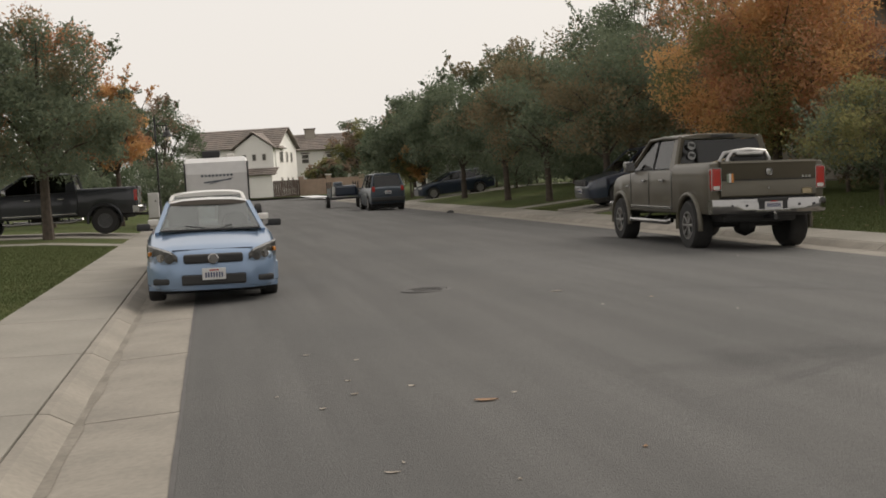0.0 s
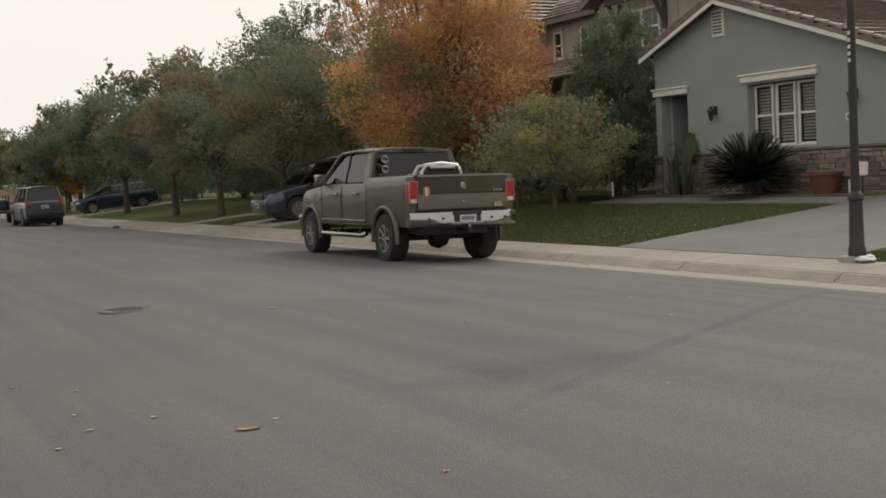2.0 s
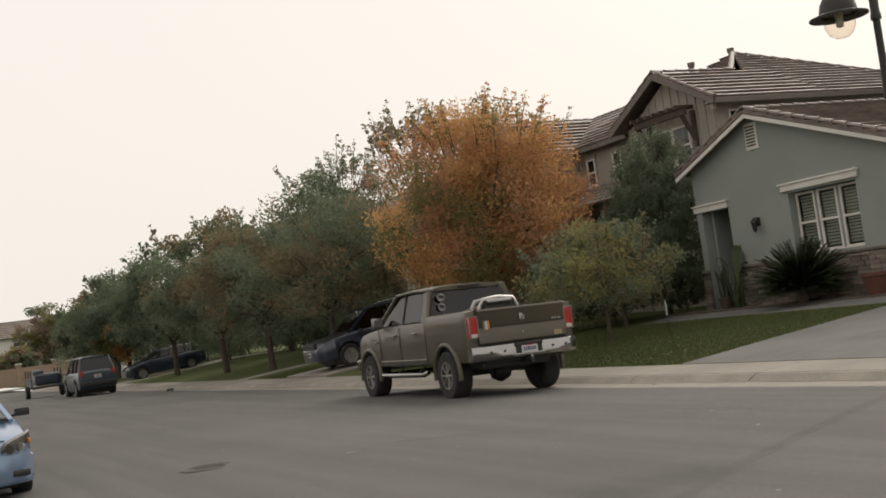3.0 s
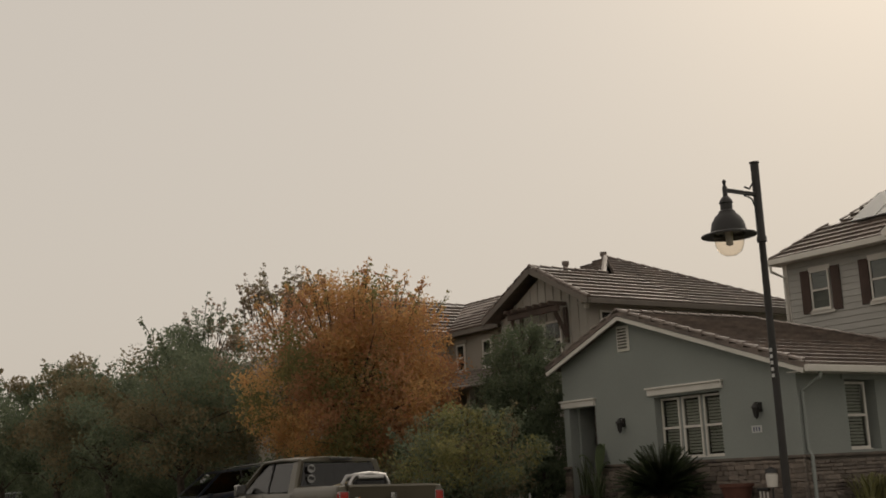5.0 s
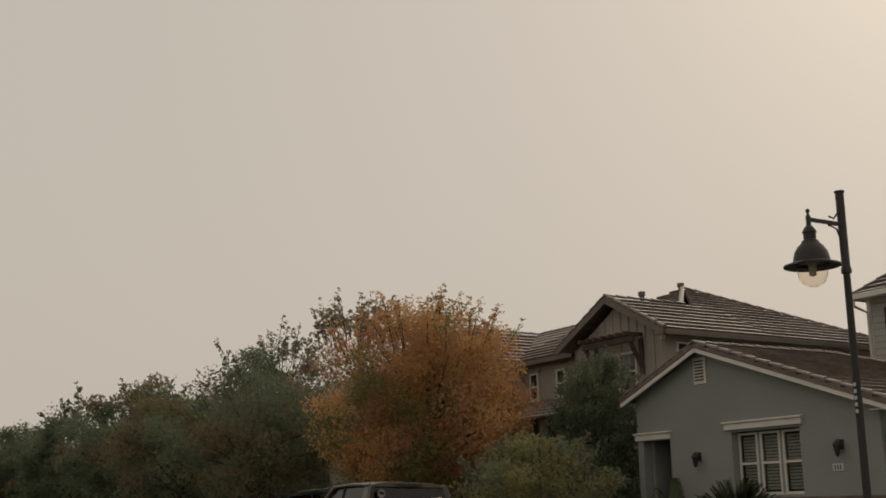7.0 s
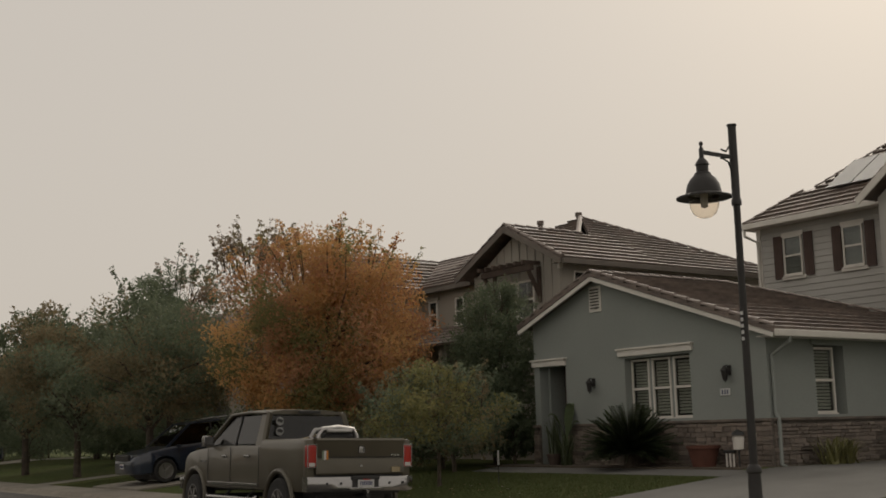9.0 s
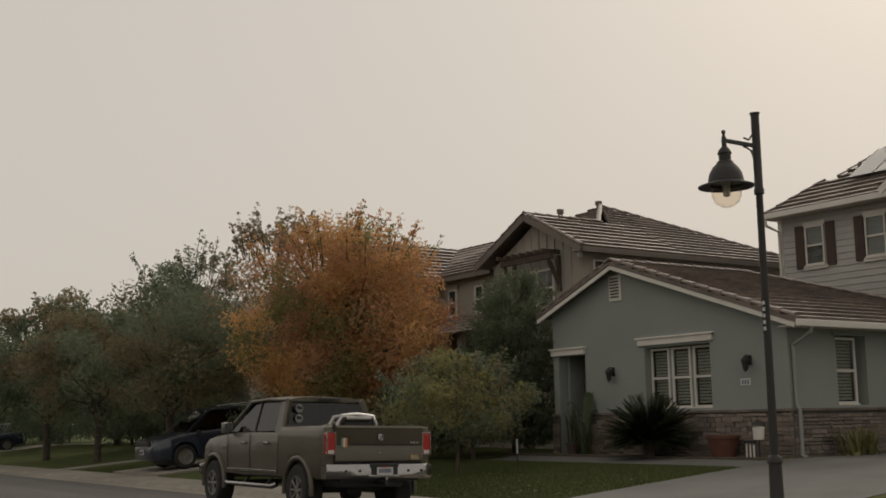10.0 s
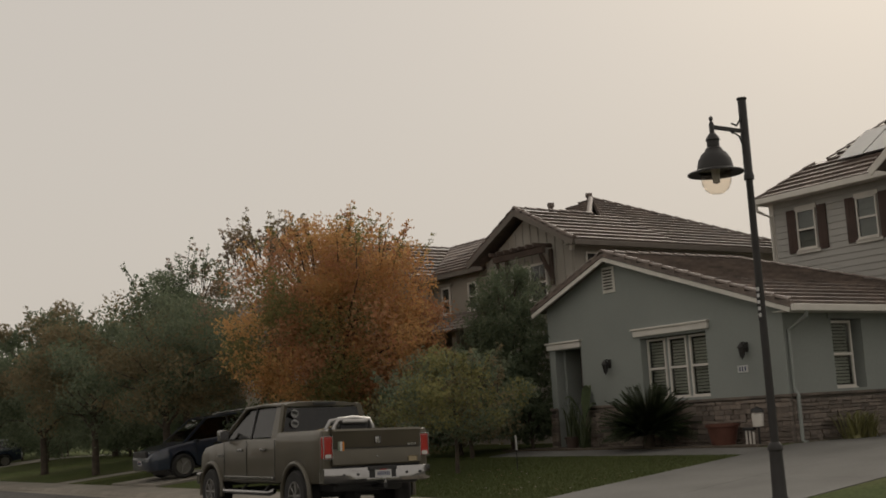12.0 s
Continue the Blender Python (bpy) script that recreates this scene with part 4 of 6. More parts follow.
COUPE = dict(name="car", cat="car", R=0.31, wb=2.70, hw=0.877, tw=0.215, keys=[(-0.85, 0.70, 0.40, 0.88), (-0.75, 0.80, 0.30, 0.95), (-0.4, 0.86, 0.22, 0.97), (0.2, 0.872, 0.20, 0.96), (1.4, 0.877, 0.20, 0.95), (2.25, 0.875, 0.20, 0.93), (2.6, 0.872, 0.21, 0.87), (3.0, 0.862, 0.22, 0.80), (3.25, 0.84, 0.21, 0.75), (3.40, 0.79, 0.20, 0.70), (3.50, 0.71, 0.20, 0.65), (3.56, 0.58, 0.22, 0.59)], cab=(2.42, 1.55, 0.3, -0.45, 0.93, 1.325, 0.735, 0.60), pillars=(0.75,), handles=(0.95,), seams=(0.75, 2.1), spokes=7)


def blue_coupe(m):
    car = small_car(m, BLUEP, "light blue two-door car parked at the kerb", dict(COUPE, roof_mat=DARKROOF, mz=0.07, mp=False), "")
    part("grille", box((0, 3.525, 0.60), (0.78, 0.14, 0.125), 0.04), TRIMB, car, "black upper grille")
    for k in range(3):
        part("grille_bar", box((0, 3.597, 0.57 + k * 0.03), (0.70, 0.006, 0.008)), INTER, car)
    part("badge", lathe([(0.055, 0.0), (0.07, 0.008), (0.055, 0.016), (0.055, 0.0)], 20, m=Matrix.Translation((0, 3.60, 0.60)) @ Matrix.Rotation(radians(-90), 4, "X")), CHROME, car, "chrome ring badge")
    part("bumper", loft([[(x, 3.50 - abs(x) ** 4 * 0.62 + dy, z) for dy, z in ((0.0, 0.24), (0.075, 0.27), (0.085, 0.40), (0.07, 0.505), (-0.10, 0.515), (-0.10, 0.24))] for x in np.linspace(-0.865, 0.865, 19)]), BLUEP, car, smooth=True)
    part("lower_intake", box((0, 3.55, 0.325), (0.84, 0.10, 0.14), 0.025), TRIMB, car, "black lower intake mesh")
    part("lip", loft([[(x, 3.47 - abs(x) ** 4 * 0.62 + dy, z) for dy, z in ((0.0, 0.18), (0.10, 0.19), (0.11, 0.25), (0.0, 0.26))] for x in np.linspace(-0.85, 0.85, 17)]), BLUEP, car, smooth=True)
    plate(car, (0, 3.625, 0.40), 1)
    for s in (-1, 1):
        ht = Matrix.Rotation(radians(-s * 28), 4, "Z")
        lens = lambda g, dy: loft([[(s * x, yb + dy, zl + (1 - g) * 0.01), (s * x, yb + 0.05 * g + dy, zl + 0.02), (s * x, yb + 0.06 * g + dy, (zl + zh) / 2), (s * x, yb - 0.03 + 0.05 * g + dy, zh - 0.02), (s * x, yb - 0.10 + dy, zh)] for x, yb, zl, zh in ((0.46, 3.55, 0.555, 0.66), (0.55, 3.53, 0.53, 0.705), (0.66, 3.47, 0.525, 0.745), (0.76, 3.37, 0.535, 0.775), (0.83, 3.23, 0.565, 0.795), (0.86, 3.07, 0.62, 0.805))])
        part("headlight_housing", lens(0.7, -0.02), LAMPIN, car, "dark chromed headlight bowl", smooth=True)
        hl = part("headlight", lens(1.0, 0.012), LENS, car, "clear headlight lens", smooth=True)
        part("reflector", lathe([(0.0, -0.03), (0.05, -0.01), (0.062, 0.02), (0.05, 0.02)], 16, m=Matrix.Translation((s * 0.57, 3.55, 0.615)) @ Matrix.Rotation(radians(-90), 4, "X")), LAMPIN, hl)
        part("reflector", lathe([(0.0, -0.03), (0.04, -0.01), (0.052, 0.02), (0.04, 0.02)], 16, m=Matrix.Translation((s * 0.68, 3.50, 0.63)) @ Matrix.Rotation(radians(-90), 4, "X")), CHROME, hl)
        part("turn_lens", box((s * 0.81, 3.32, 0.68), (0.04, 0.07, 0.06), 0.015, rot=ht), AMBER, hl)
        part("fog_recess", box((s * 0.66, 3.46, 0.315), (0.24, 0.14, 0.09), 0.03, rot=Matrix.Rotation(radians(-s * 22), 4, "Z")), TRIMB, car)
        part("wiper", beam((-0.05 + s * 0.12, 2.43, 0.965), (s * 0.02 + 0.32 + s * 0.30 - 0.3, 2.33, 1.0), 0.02, 0.018), TRIMB, car)
    part("cowl", box((0, 2.46, 0.945), (1.36, 0.14, 0.03), 0.01), TRIMB, car)
    part("hood_seam", box((0, 3.415, 0.715), (1.05, 0.012, 0.012)), TRIMB, car)
    return car


def pickup(m, paint, label, rims=None):
    """A full-size crew-cab pickup."""
    t = thing("pickup_truck", m, label, "pickup truck")
    R, wb, hub, RW = 0.435, 3.80, 0.435, -0.10
    keys = [(0.74, 0.985, 0.62, 1.43), (1.8, 0.995, 0.62, 1.43), (2.9, 0.995, 0.62, 1.42), (3.2, 0.99, 0.62, 1.40), (3.8, 0.98, 0.60, 1.36), (4.3, 0.96, 0.58, 1.30), (4.55, 0.92, 0.58, 1.22), (4.68, 0.86, 0.60, 1.10)]
    part("cab_body", shell(keys, [(wb, hub)], 0.53, 0.03, waist=0.95), paint, t, smooth=True)
    cabin(t, paint, 3.38, 2.46, 0.86, 0.755, 1.41, 2.02, 0.89, 0.76, (1.06, 2.02), side_glass=DARKGLASS, rear_glass=DARKGLASS, crown=0.05, body_pillar=0.07, slim=0.05)
    for s in (-1, 1):
        part("quarter_panel", loft([[(s * (0.90 + d), 0.745, 1.38), (s * (0.90 + d), 1.09, 1.38), (s * (0.755 + d), 1.10, 1.985), (s * (0.755 + d), 0.86, 1.985)] for d in (-0.03, 0.02)]), paint, t)
        part("roof_rail", tube([(s * 0.775, 0.87, 1.99), (s * 0.785, 1.6, 2.015), (s * 0.775, 2.44, 1.99), (s * 0.83, 2.90, 1.72), (s * 0.90, 3.36, 1.42)], 0.032, 8), paint, t, smooth=True)
        part("belt_trim", box((s * 0.925, 2.15, 1.405), (0.02, 2.2, 0.02), 0.006), TRIMB, t)
    part("cab_back", box((0, 0.77, 1.30), (1.84, 0.06, 0.44), 0.02), paint, t)
    part("cabin_floor", box((0, 1.9, 1.2), (1.7, 2.2, 0.05)), INTER, t)
    part("brake_light", box((0, 0.76, 2.01), (0.44, 0.05, 0.055), 0.012), TRIMB, t)
    # bed
    for s in (-1, 1):
        secs = []
        for y in sorted({-1.13, -0.95, -0.75, 0.62, 0.725, *[round(RW + 0.53 * math.cos(q), 3) for q in np.linspace(0, math.pi, 17)]}):
            zb = max(0.64, hub + math.sqrt(max(0.0, 0.53 ** 2 - (y - RW) ** 2)) if abs(y - RW) < 0.53 else 0.64)
            tuck = 0.035 if y < -1.1 else 0.0
            secs.append([(s * (q - tuck), y, z) for q, z in ((0.965, zb), (0.985, zb + 0.03), (1.0, max(1.08, zb + 0.06)), (0.992, 1.30), (0.975, 1.42), (0.945, 1.49), (0.90, 1.515), (0.82, 1.515), (0.80, 1.47), (0.90, 1.42), (0.91, zb))])
        part("bed_side", loft(secs), paint, t, smooth=True)
        bmf = bmesh.new()
        for yw in (RW,):
            arc = [(s * 0.995, yw + 0.545 * math.cos(a), hub + 0.545 * math.sin(a)) for a in np.linspace(-0.15, math.pi + 0.15, 17)]
            tube(arc, 0.045, 8, bmf)
        part("wheel_flare", bmf, paint, t, smooth=True)
        part("wheel_flare", tube([(s * 0.985, wb + 0.55 * math.cos(a), hub + 0.55 * math.sin(a)) for a in np.linspace(-0.15, math.pi + 0.15, 17)], 0.045, 8), paint, t, smooth=True)
        part("rocker_trim", box((s * 1.0, 1.95, 0.72), (0.02, 2.3, 0.05), 0.008), CHROME, t)
        part("side_step", tube([(s * 0.98, 3.1, 0.50), (s * 1.03, 3.0, 0.46), (s * 1.03, 0.9, 0.46), (s * 0.98, 0.8, 0.50)], 0.045, 10), CHROME, t, "chrome side step tube", smooth=True)
        for y in (1.25, 2.3):
            part("step_bracket", beam((s * 0.85, y, 0.6), (s * 1.0, y, 0.47), 0.05, 0.03), TRIMB, t)
            part("door_handle", box((s * 1.01, y + 0.0, 1.22), (0.04, 0.2, 0.045), 0.012), CHROME, t, "chrome door handle")
        for y in (0.75, 2.02, 3.12):
            part("door_seam", box((s * 0.998, y, 1.03), (0.008, 0.014, 0.72)), TRIMB, t)
        part("badge", box((s * 0.998, 3.35, 1.12), (0.01, 0.26, 0.05), 0.003), CHROME, t)
        mirror(t, CHROME, s * 0.95, 3.0, 1.5, s, (0.21, 0.13, 0.21))
        part("bed_corner", box((s * 0.912, -1.07, 1.065), (0.15, 0.16, 0.87), 0.03), paint, t, smooth=True)
        lt = part("tail_light", box((s * 0.915, -1.125, 1.225), (0.165, 0.13, 0.37), 0.035), REDL, t, "red tail light in a chrome bezel")
        bz = bmesh.new()
        for dx, dz, sx, sz in ((0, 0.185, 0.17, 0.012), (0, -0.185, 0.17, 0.012), (0.081, 0, 0.012, 0.36), (-0.081, 0, 0.012, 0.36)):
            box((s * 0.915 + dx, -1.185, 1.225 + dz), (sx, 0.02, sz), 0.004, bz)
        part("bezel", bz, CHROME, lt)
        part("reverse_lens", box((s * 0.915, -1.19, 1.085), (0.11, 0.012, 0.06), 0.006), CLEARL, lt)
        for yw in (RW, wb):
            wheel(t, s * 0.87, yw, R, 0.31, s, 8, 0.56, rims)
    part("bed_floor", box((0, -0.2, 0.9), (1.86, 1.85, 0.05)), TRIMB, t)
    part("bed_front", box((0, 0.71, 1.15), (1.86, 0.04, 0.5)), paint, t)
    tg = part("tailgate", loft([[(x, -1.17 - dy, z) for dy, z in ((0.0, 0.92), (0.02, 0.94), (0.02, 1.18), (0.005, 1.20), (0.02, 1.22), (0.025, 1.44), (0.05, 1.485), (0.03, 1.52), (-0.05, 1.52), (-0.05, 0.92))] for x in np.linspace(-0.835, 0.835, 9)]), paint, t, smooth=True)
    part("gate_seam", box((0, -1.193, 1.205), (1.6, 0.006, 0.012)), TRIMB, tg)
    part("emblem", box((0.0, -1.20, 1.33), (0.11, 0.014, 0.12), 0.03), CHROME, tg, "small chrome shield emblem")
    part("latch", box((0.0, -1.195, 1.06), (0.05, 0.01, 0.03), 0.005), CHROME, tg)
    for k in range(3):
        part("badge", box((0.60 + k * 0.06, -1.195, 1.19 + 0.05), (0.045, 0.008, 0.035)), CHROME, tg)
    part("sticker", box((0.67, -1.195, 1.0), (0.17, 0.006, 0.09), 0.02), STICK, tg, "tan rounded sticker")
    for k, mt in enumerate((STICKG, PLATE, AMBER)):
        part("sticker", box((-0.72 + k * 0.04, -1.196, 1.24), (0.036, 0.006, 0.15)), mt, tg)
    bp = part("rear_bumper", loft([[(x, -1.15 - d + (abs(x) > 0.8) * (abs(x) - 0.8) * 0.7, z) for d, z in ((0.0, 0.66), (0.16, 0.65), (0.20, 0.70), (0.20, 0.84), (0.17, 0.885), (0.0, 0.885))] for x in (-1.0, -0.9, -0.8, -0.5, -0.3, 0.3, 0.5, 0.8, 0.9, 1.0)]), CHROME, t, "chrome step bumper", smooth=True)
    part("step_pad", box((0, -1.28, 0.865), (0.52, 0.20, 0.06), 0.015), TRIMB, bp)
    part("plate_recess", box((0, -1.345, 0.79), (0.5, 0.03, 0.17), 0.01), TRIMB, bp)
    part("lower_lip", box((0, -1.352, 0.69), (0.62, 0.03, 0.05), 0.015), CHROME, bp, "chrome lip below the number plate")
    plate(bp, (0, -1.368, 0.79), -1)
    for x in (-0.72, -0.46, 0.46, 0.72):
        part("sensor", lathe([(0.0, 0.0), (0.02, 0.0), (0.02, 0.02)], 10, m=Matrix.Translation((x, -1.345, 0.78)) @ Matrix.Rotation(radians(90), 4, "X")), TRIMB, bp)
    part("tow_hitch", tube([(0.0, -0.9, 0.58), (0.0, -1.45, 0.58)], 0.04, 8), TRIMB, t)
    part("tow_ball", lathe([(0.0, 0.09), (0.03, 0.07), (0.03, 0.03), (0.015, 0.0)], 12, m=Matrix.Translation((0.0, -1.42, 0.60))), CHROME, t)
    part("rear_axle", tube([(-0.75, RW, hub), (0.75, RW, hub)], 0.06, 10), TRIMB, t)
    part("differential", lathe([(0.0, -0.2), (0.14, -0.15), (0.2, 0.0), (0.14, 0.15), (0.0, 0.2)], 16, m=Matrix.Translation((0.05, -0.05, hub - 0.03)), axis="X"), TRIMB, t, smooth=True)
    part("fuel_tank", box((-0.1, -0.75, 0.62), (1.3, 0.6, 0.25), 0.06), TRIMB, t)
    part("front_axle", tube([(-0.75, wb, hub), (0.75, wb, hub)], 0.05, 8), TRIMB, t)
    part("chassis", box((0, 1.6, 0.68), (1.5, 5.6, 0.16), 0.02), TRIMB, t)
    part("transfer_case", box((0.05, 1.9, 0.5), (0.5, 0.9, 0.2), 0.06), TRIMB, t)
    for yw in (RW, wb):
        part("wheel_well", box((0, yw, 0.80), (1.5, 0.9, 0.5), 0.05), TRIMB, t)
    part("front_bumper", box((0, 4.70, 0.68), (1.90, 0.16, 0.24), 0.05), CHROME, t)
    part("grille", box((0, 4.66, 1.0), (1.3, 0.1, 0.30), 0.04), TRIMB, t)
    for s in (-1, 1):
        part("headlight", box((s * 0.76, 4.56, 1.02), (0.24, 0.18, 0.20), 0.05), LAMPIN, t)
    return t


DARKROOF = mat("panoramic_roof_glass", (0.10, 0.085, 0.07), 0.1, var=0.05, coat=0.6)
LENS = glass_mat("headlight_lens", (0.74, 0.73, 0.70), 0.10, 1.2)
LAMPIN = mat("headlight_bowl", (0.13, 0.13, 0.128), 0.4, 0.5, scale=9, color2=(0.09, 0.09, 0.09))
DARKRIM = mat("dark_alloy_rim", (0.10, 0.10, 0.10), 0.45, 0.6, var=0.08)
STICKW = mat("sticker_grey_white", (0.34, 0.34, 0.33), 0.6)
STICK = mat("sticker_tan", (0.35, 0.29, 0.18), 0.6)
STICKG = mat("sticker_green", (0.18, 0.22, 0.16), 0.6)

truck = pickup(pose(9.16, 19.30, -0.075, 0.0, 1.4, -2.4), TANP, "olive-brown crew-cab pickup truck parked at the kerb")
for z in (1.84, 1.66):
    st = part("window_sticker", lathe([(0.0, 0.004), (0.075, 0.004), (0.075, 0.0)], 18, m=Matrix.Translation((-0.60, 0.742, z)) @ Matrix.Rotation(radians(90), 4, "X")), STICKW, truck, "round black and white window sticker")
    part("sticker_mark", box((-0.60, 0.734, z + 0.01), (0.10, 0.003, 0.055), 0.012, rot=Matrix.Rotation(radians(15), 4, "Y")), TRIMB, st)
blue_coupe(pose(-0.03, 15.66, -0.02, 0.0, -1.0, 181.0) @ pose(0, -3.6, 0))
SEDAN = dict(COUPE, keys=[(-1.0, 0.72, 0.45, 0.98), (-0.8, 0.85, 0.3, 1.02), (0.2, 0.90, 0.22, 1.0), (2.4, 0.90, 0.22, 0.98), (3.0, 0.89, 0.24, 0.9), (3.5, 0.82, 0.25, 0.78), (3.65, 0.6, 0.3, 0.65)], hw=0.90, cab=(2.5, 1.65, 0.1, -0.6, 0.98, 1.43, 0.77, 0.62), pillars=(0.85,), tail_z=0.85)
small_car(pose(-0.06, 23.2, -0.02, 0, 0, 180), WHITEP, "white sedan parked behind the blue car", SEDAN)
SUV = dict(name="sport_utility_car", cat="car", R=0.37, wb=2.86, hw=0.99, tw=0.245, keys=[(-1.0, 0.82, 0.50, 1.05), (-0.9, 0.94, 0.36, 1.12), (0.0, 0.99, 0.30, 1.12), (2.3, 0.99, 0.30, 1.10), (2.7, 0.985, 0.30, 1.08), (3.3, 0.97, 0.32, 1.02), (3.65, 0.92, 0.32, 0.94), (3.80, 0.82, 0.35, 0.82), (3.86, 0.7, 0.38, 0.72)], cab=(2.75, 1.85, -0.55, -0.92, 1.08, 1.74, 0.86, 0.66), pillars=(0.2, 1.15), sg=DARKGLASS, tail_z=1.05, tail_h=0.25, handles=(0.75, 1.75), hm=CHROME, seams=(0.2, 1.25, 2.4), spokes=5, rim=0.66)
suv = small_car(pose(15.85, 36.9, 0.435, -4.7, 0, 90), NAVYP, "dark navy sport utility car nosed down a driveway", SUV)
part("grille", box((0, 3.83, 0.86), (1.1, 0.1, 0.2), 0.04), TRIMB, suv)
for k in range(3):
    part("grille_bar", box((0, 3.885, 0.80 + k * 0.055), (1.05, 0.012, 0.018)), CHROME, suv)
plate(suv, (0, 3.89, 0.60), 1)
part("skid_plate", box((0, 3.80, 0.40), (1.1, 0.08, 0.06), 0.02), TRIMB, suv)
for s in (-1, 1):
    part("headlight", box((s * 0.72, 3.60, 0.88), (0.34, 0.20, 0.10), 0.04, rot=Matrix.Rotation(radians(-s * 28), 4, "Z")), LAMPIN, suv, smooth=True)
    part("fog_light", box((s * 0.70, 3.78, 0.62), (0.2, 0.1, 0.1), 0.03), TRIMB, suv)
    part("roof_rail", tube([(s * 0.62, 1.6, 1.79), (s * 0.62, 1.4, 1.83), (s * 0.62, -0.3, 1.83), (s * 0.62, -0.5, 1.79)], 0.018, 6), CHROME, suv)
WAGON = dict(SUV, keys=[(-1.0, 0.82, 0.45, 0.98), (-0.9, 0.92, 0.3, 1.03), (0.0, 0.95, 0.25, 1.02), (2.3, 0.95, 0.25, 1.0), (2.9, 0.94, 0.26, 0.94), (3.5, 0.9, 0.28, 0.82), (3.75, 0.7, 0.3, 0.66)], hw=0.95, R=0.34, cab=(2.6, 1.6, -0.6, -0.95, 0.99, 1.45, 0.8, 0.62), name="car")
wag = small_car(pose(15.9, 69.4, 0.32, -4.5, 0, 90), NAVYP, "dark blue car nosed down a shaded driveway", WAGON)
for s in (-1, 1):
    part("headlight", box((s * 0.70, 3.60, 0.74), (0.32, 0.18, 0.12), 0.04), CLEARL, wag)
NARROW = dict(SUV, hw=0.86, keys=[(y, w * 0.87, a, b) for y, w, a, b in SUV["keys"]], cab=(2.75, 1.85, -0.55, -0.92, 1.08, 1.74, 0.76, 0.62))
far = small_car(pose(8.2, 55.6, -0.03, 0, 0, 0), GREYP, "slate grey sport utility car parked at the kerb", dict(NARROW, rg=DARKGLASS, mp=False))
part("rear_bumper", box((0, -1.02, 0.56), (1.6, 0.14, 0.2), 0.05), TRIMB, far)
plate(far, (0, -1.06, 0.88), -1)
pickup(pose(-3.55, 40.9, 0.20, 0, 0, 90), BLACKP, "dark grey crew-cab pickup on a driveway", DARKRIM)
# cargo in the olive truck's bed
cargo = thing("cargo_machine", truck.matrix_basis @ pose(0.05, -0.25, 1.05), "grey rounded machine frame standing in the truck bed", "machine")
part("frame", tube([(-0.38, 0, 0.0), (-0.37, 0, 0.52), (-0.30, 0, 0.63), (0.0, 0, 0.66), (0.30, 0, 0.63), (0.37, 0, 0.52), (0.38, 0, 0.0)], 0.05, 10), ALLOY, cargo, smooth=True)
part("casing", box((0.02, 0.06, 0.38), (0.58, 0.2, 0.40), 0.06), TRIMB, cargo)
part("top_cover", box((0.0, 0.02, 0.60), (0.5, 0.22, 0.08), 0.03), ALLOY, cargo)
part("side_hoop", tube([(-0.36, 0, 0.1), (-0.5, 0.05, 0.5), (-0.42, 0.05, 0.62), (-0.3, 0, 0.63)], 0.04, 8), ALLOY, cargo, smooth=True)
strap = thing("timber_pole", truck.matrix_basis @ pose(0, 0, 0), "pale thin pole leaning across the truck bed", "pole")
part("pole", tube([(-0.75, 0.5, 1.40), (-0.3, 0.0, 1.56), (-0.22, -0.1, 1.60)], 0.02, 8), STICK, strap)


# ---- trees and shrubs ----
def leaves_mesh(name, clumps, size, mats, seed, flat=0.0):
    """Small diamond leaves scattered round clump centres: rows of (x, y, z, radius, count, material index)."""
    rng = np.random.default_rng(seed)
    P, M = [], []
    for x, y, z, r, k, mi in clumps:
        k = int(k)
        d = rng.normal(size=(k, 3))
        d /= np.linalg.norm(d, axis=1, keepdims=True) + 1e-9
        rad = r * rng.random((k, 1)) ** 0.5
        P.append(np.array([x, y, z]) + d * rad * np.array([1, 1, 0.8]))
        M.append(np.full(k, mi))
    P, M = np.concatenate(P), np.concatenate(M)
    n = len(P)
    u = rng.normal(size=(n, 3))
    u[:, 2] *= 1 - flat
    u /= np.linalg.norm(u, axis=1, keepdims=True)
    v = np.cross(u, rng.normal(size=(n, 3)))
    v /= np.linalg.norm(v, axis=1, keepdims=True) + 1e-9
    s = size * rng.uniform(0.6, 1.3, (n, 1))
    V = np.stack([P - u * s, P - v * s * 0.45, P + u * s, P + v * s * 0.45], 1).reshape(-1, 3)
    me = bpy.data.meshes.new(name)
    me.vertices.add(4 * n)
    me.vertices.foreach_set("co", V.ravel())
    me.loops.add(4 * n)
    me.loops.foreach_set("vertex_index", np.arange(4 * n))
    me.polygons.add(n)
    me.polygons.foreach_set("loop_start", np.arange(0, 4 * n, 4))
    me.polygons.foreach_set("loop_total", np.full(n, 4))
    for m_ in mats:
        me.materials.append(m_)
    me.polygons.foreach_set("material_index", M.astype(np.int32))
    me.update()
    me.validate()
    return me


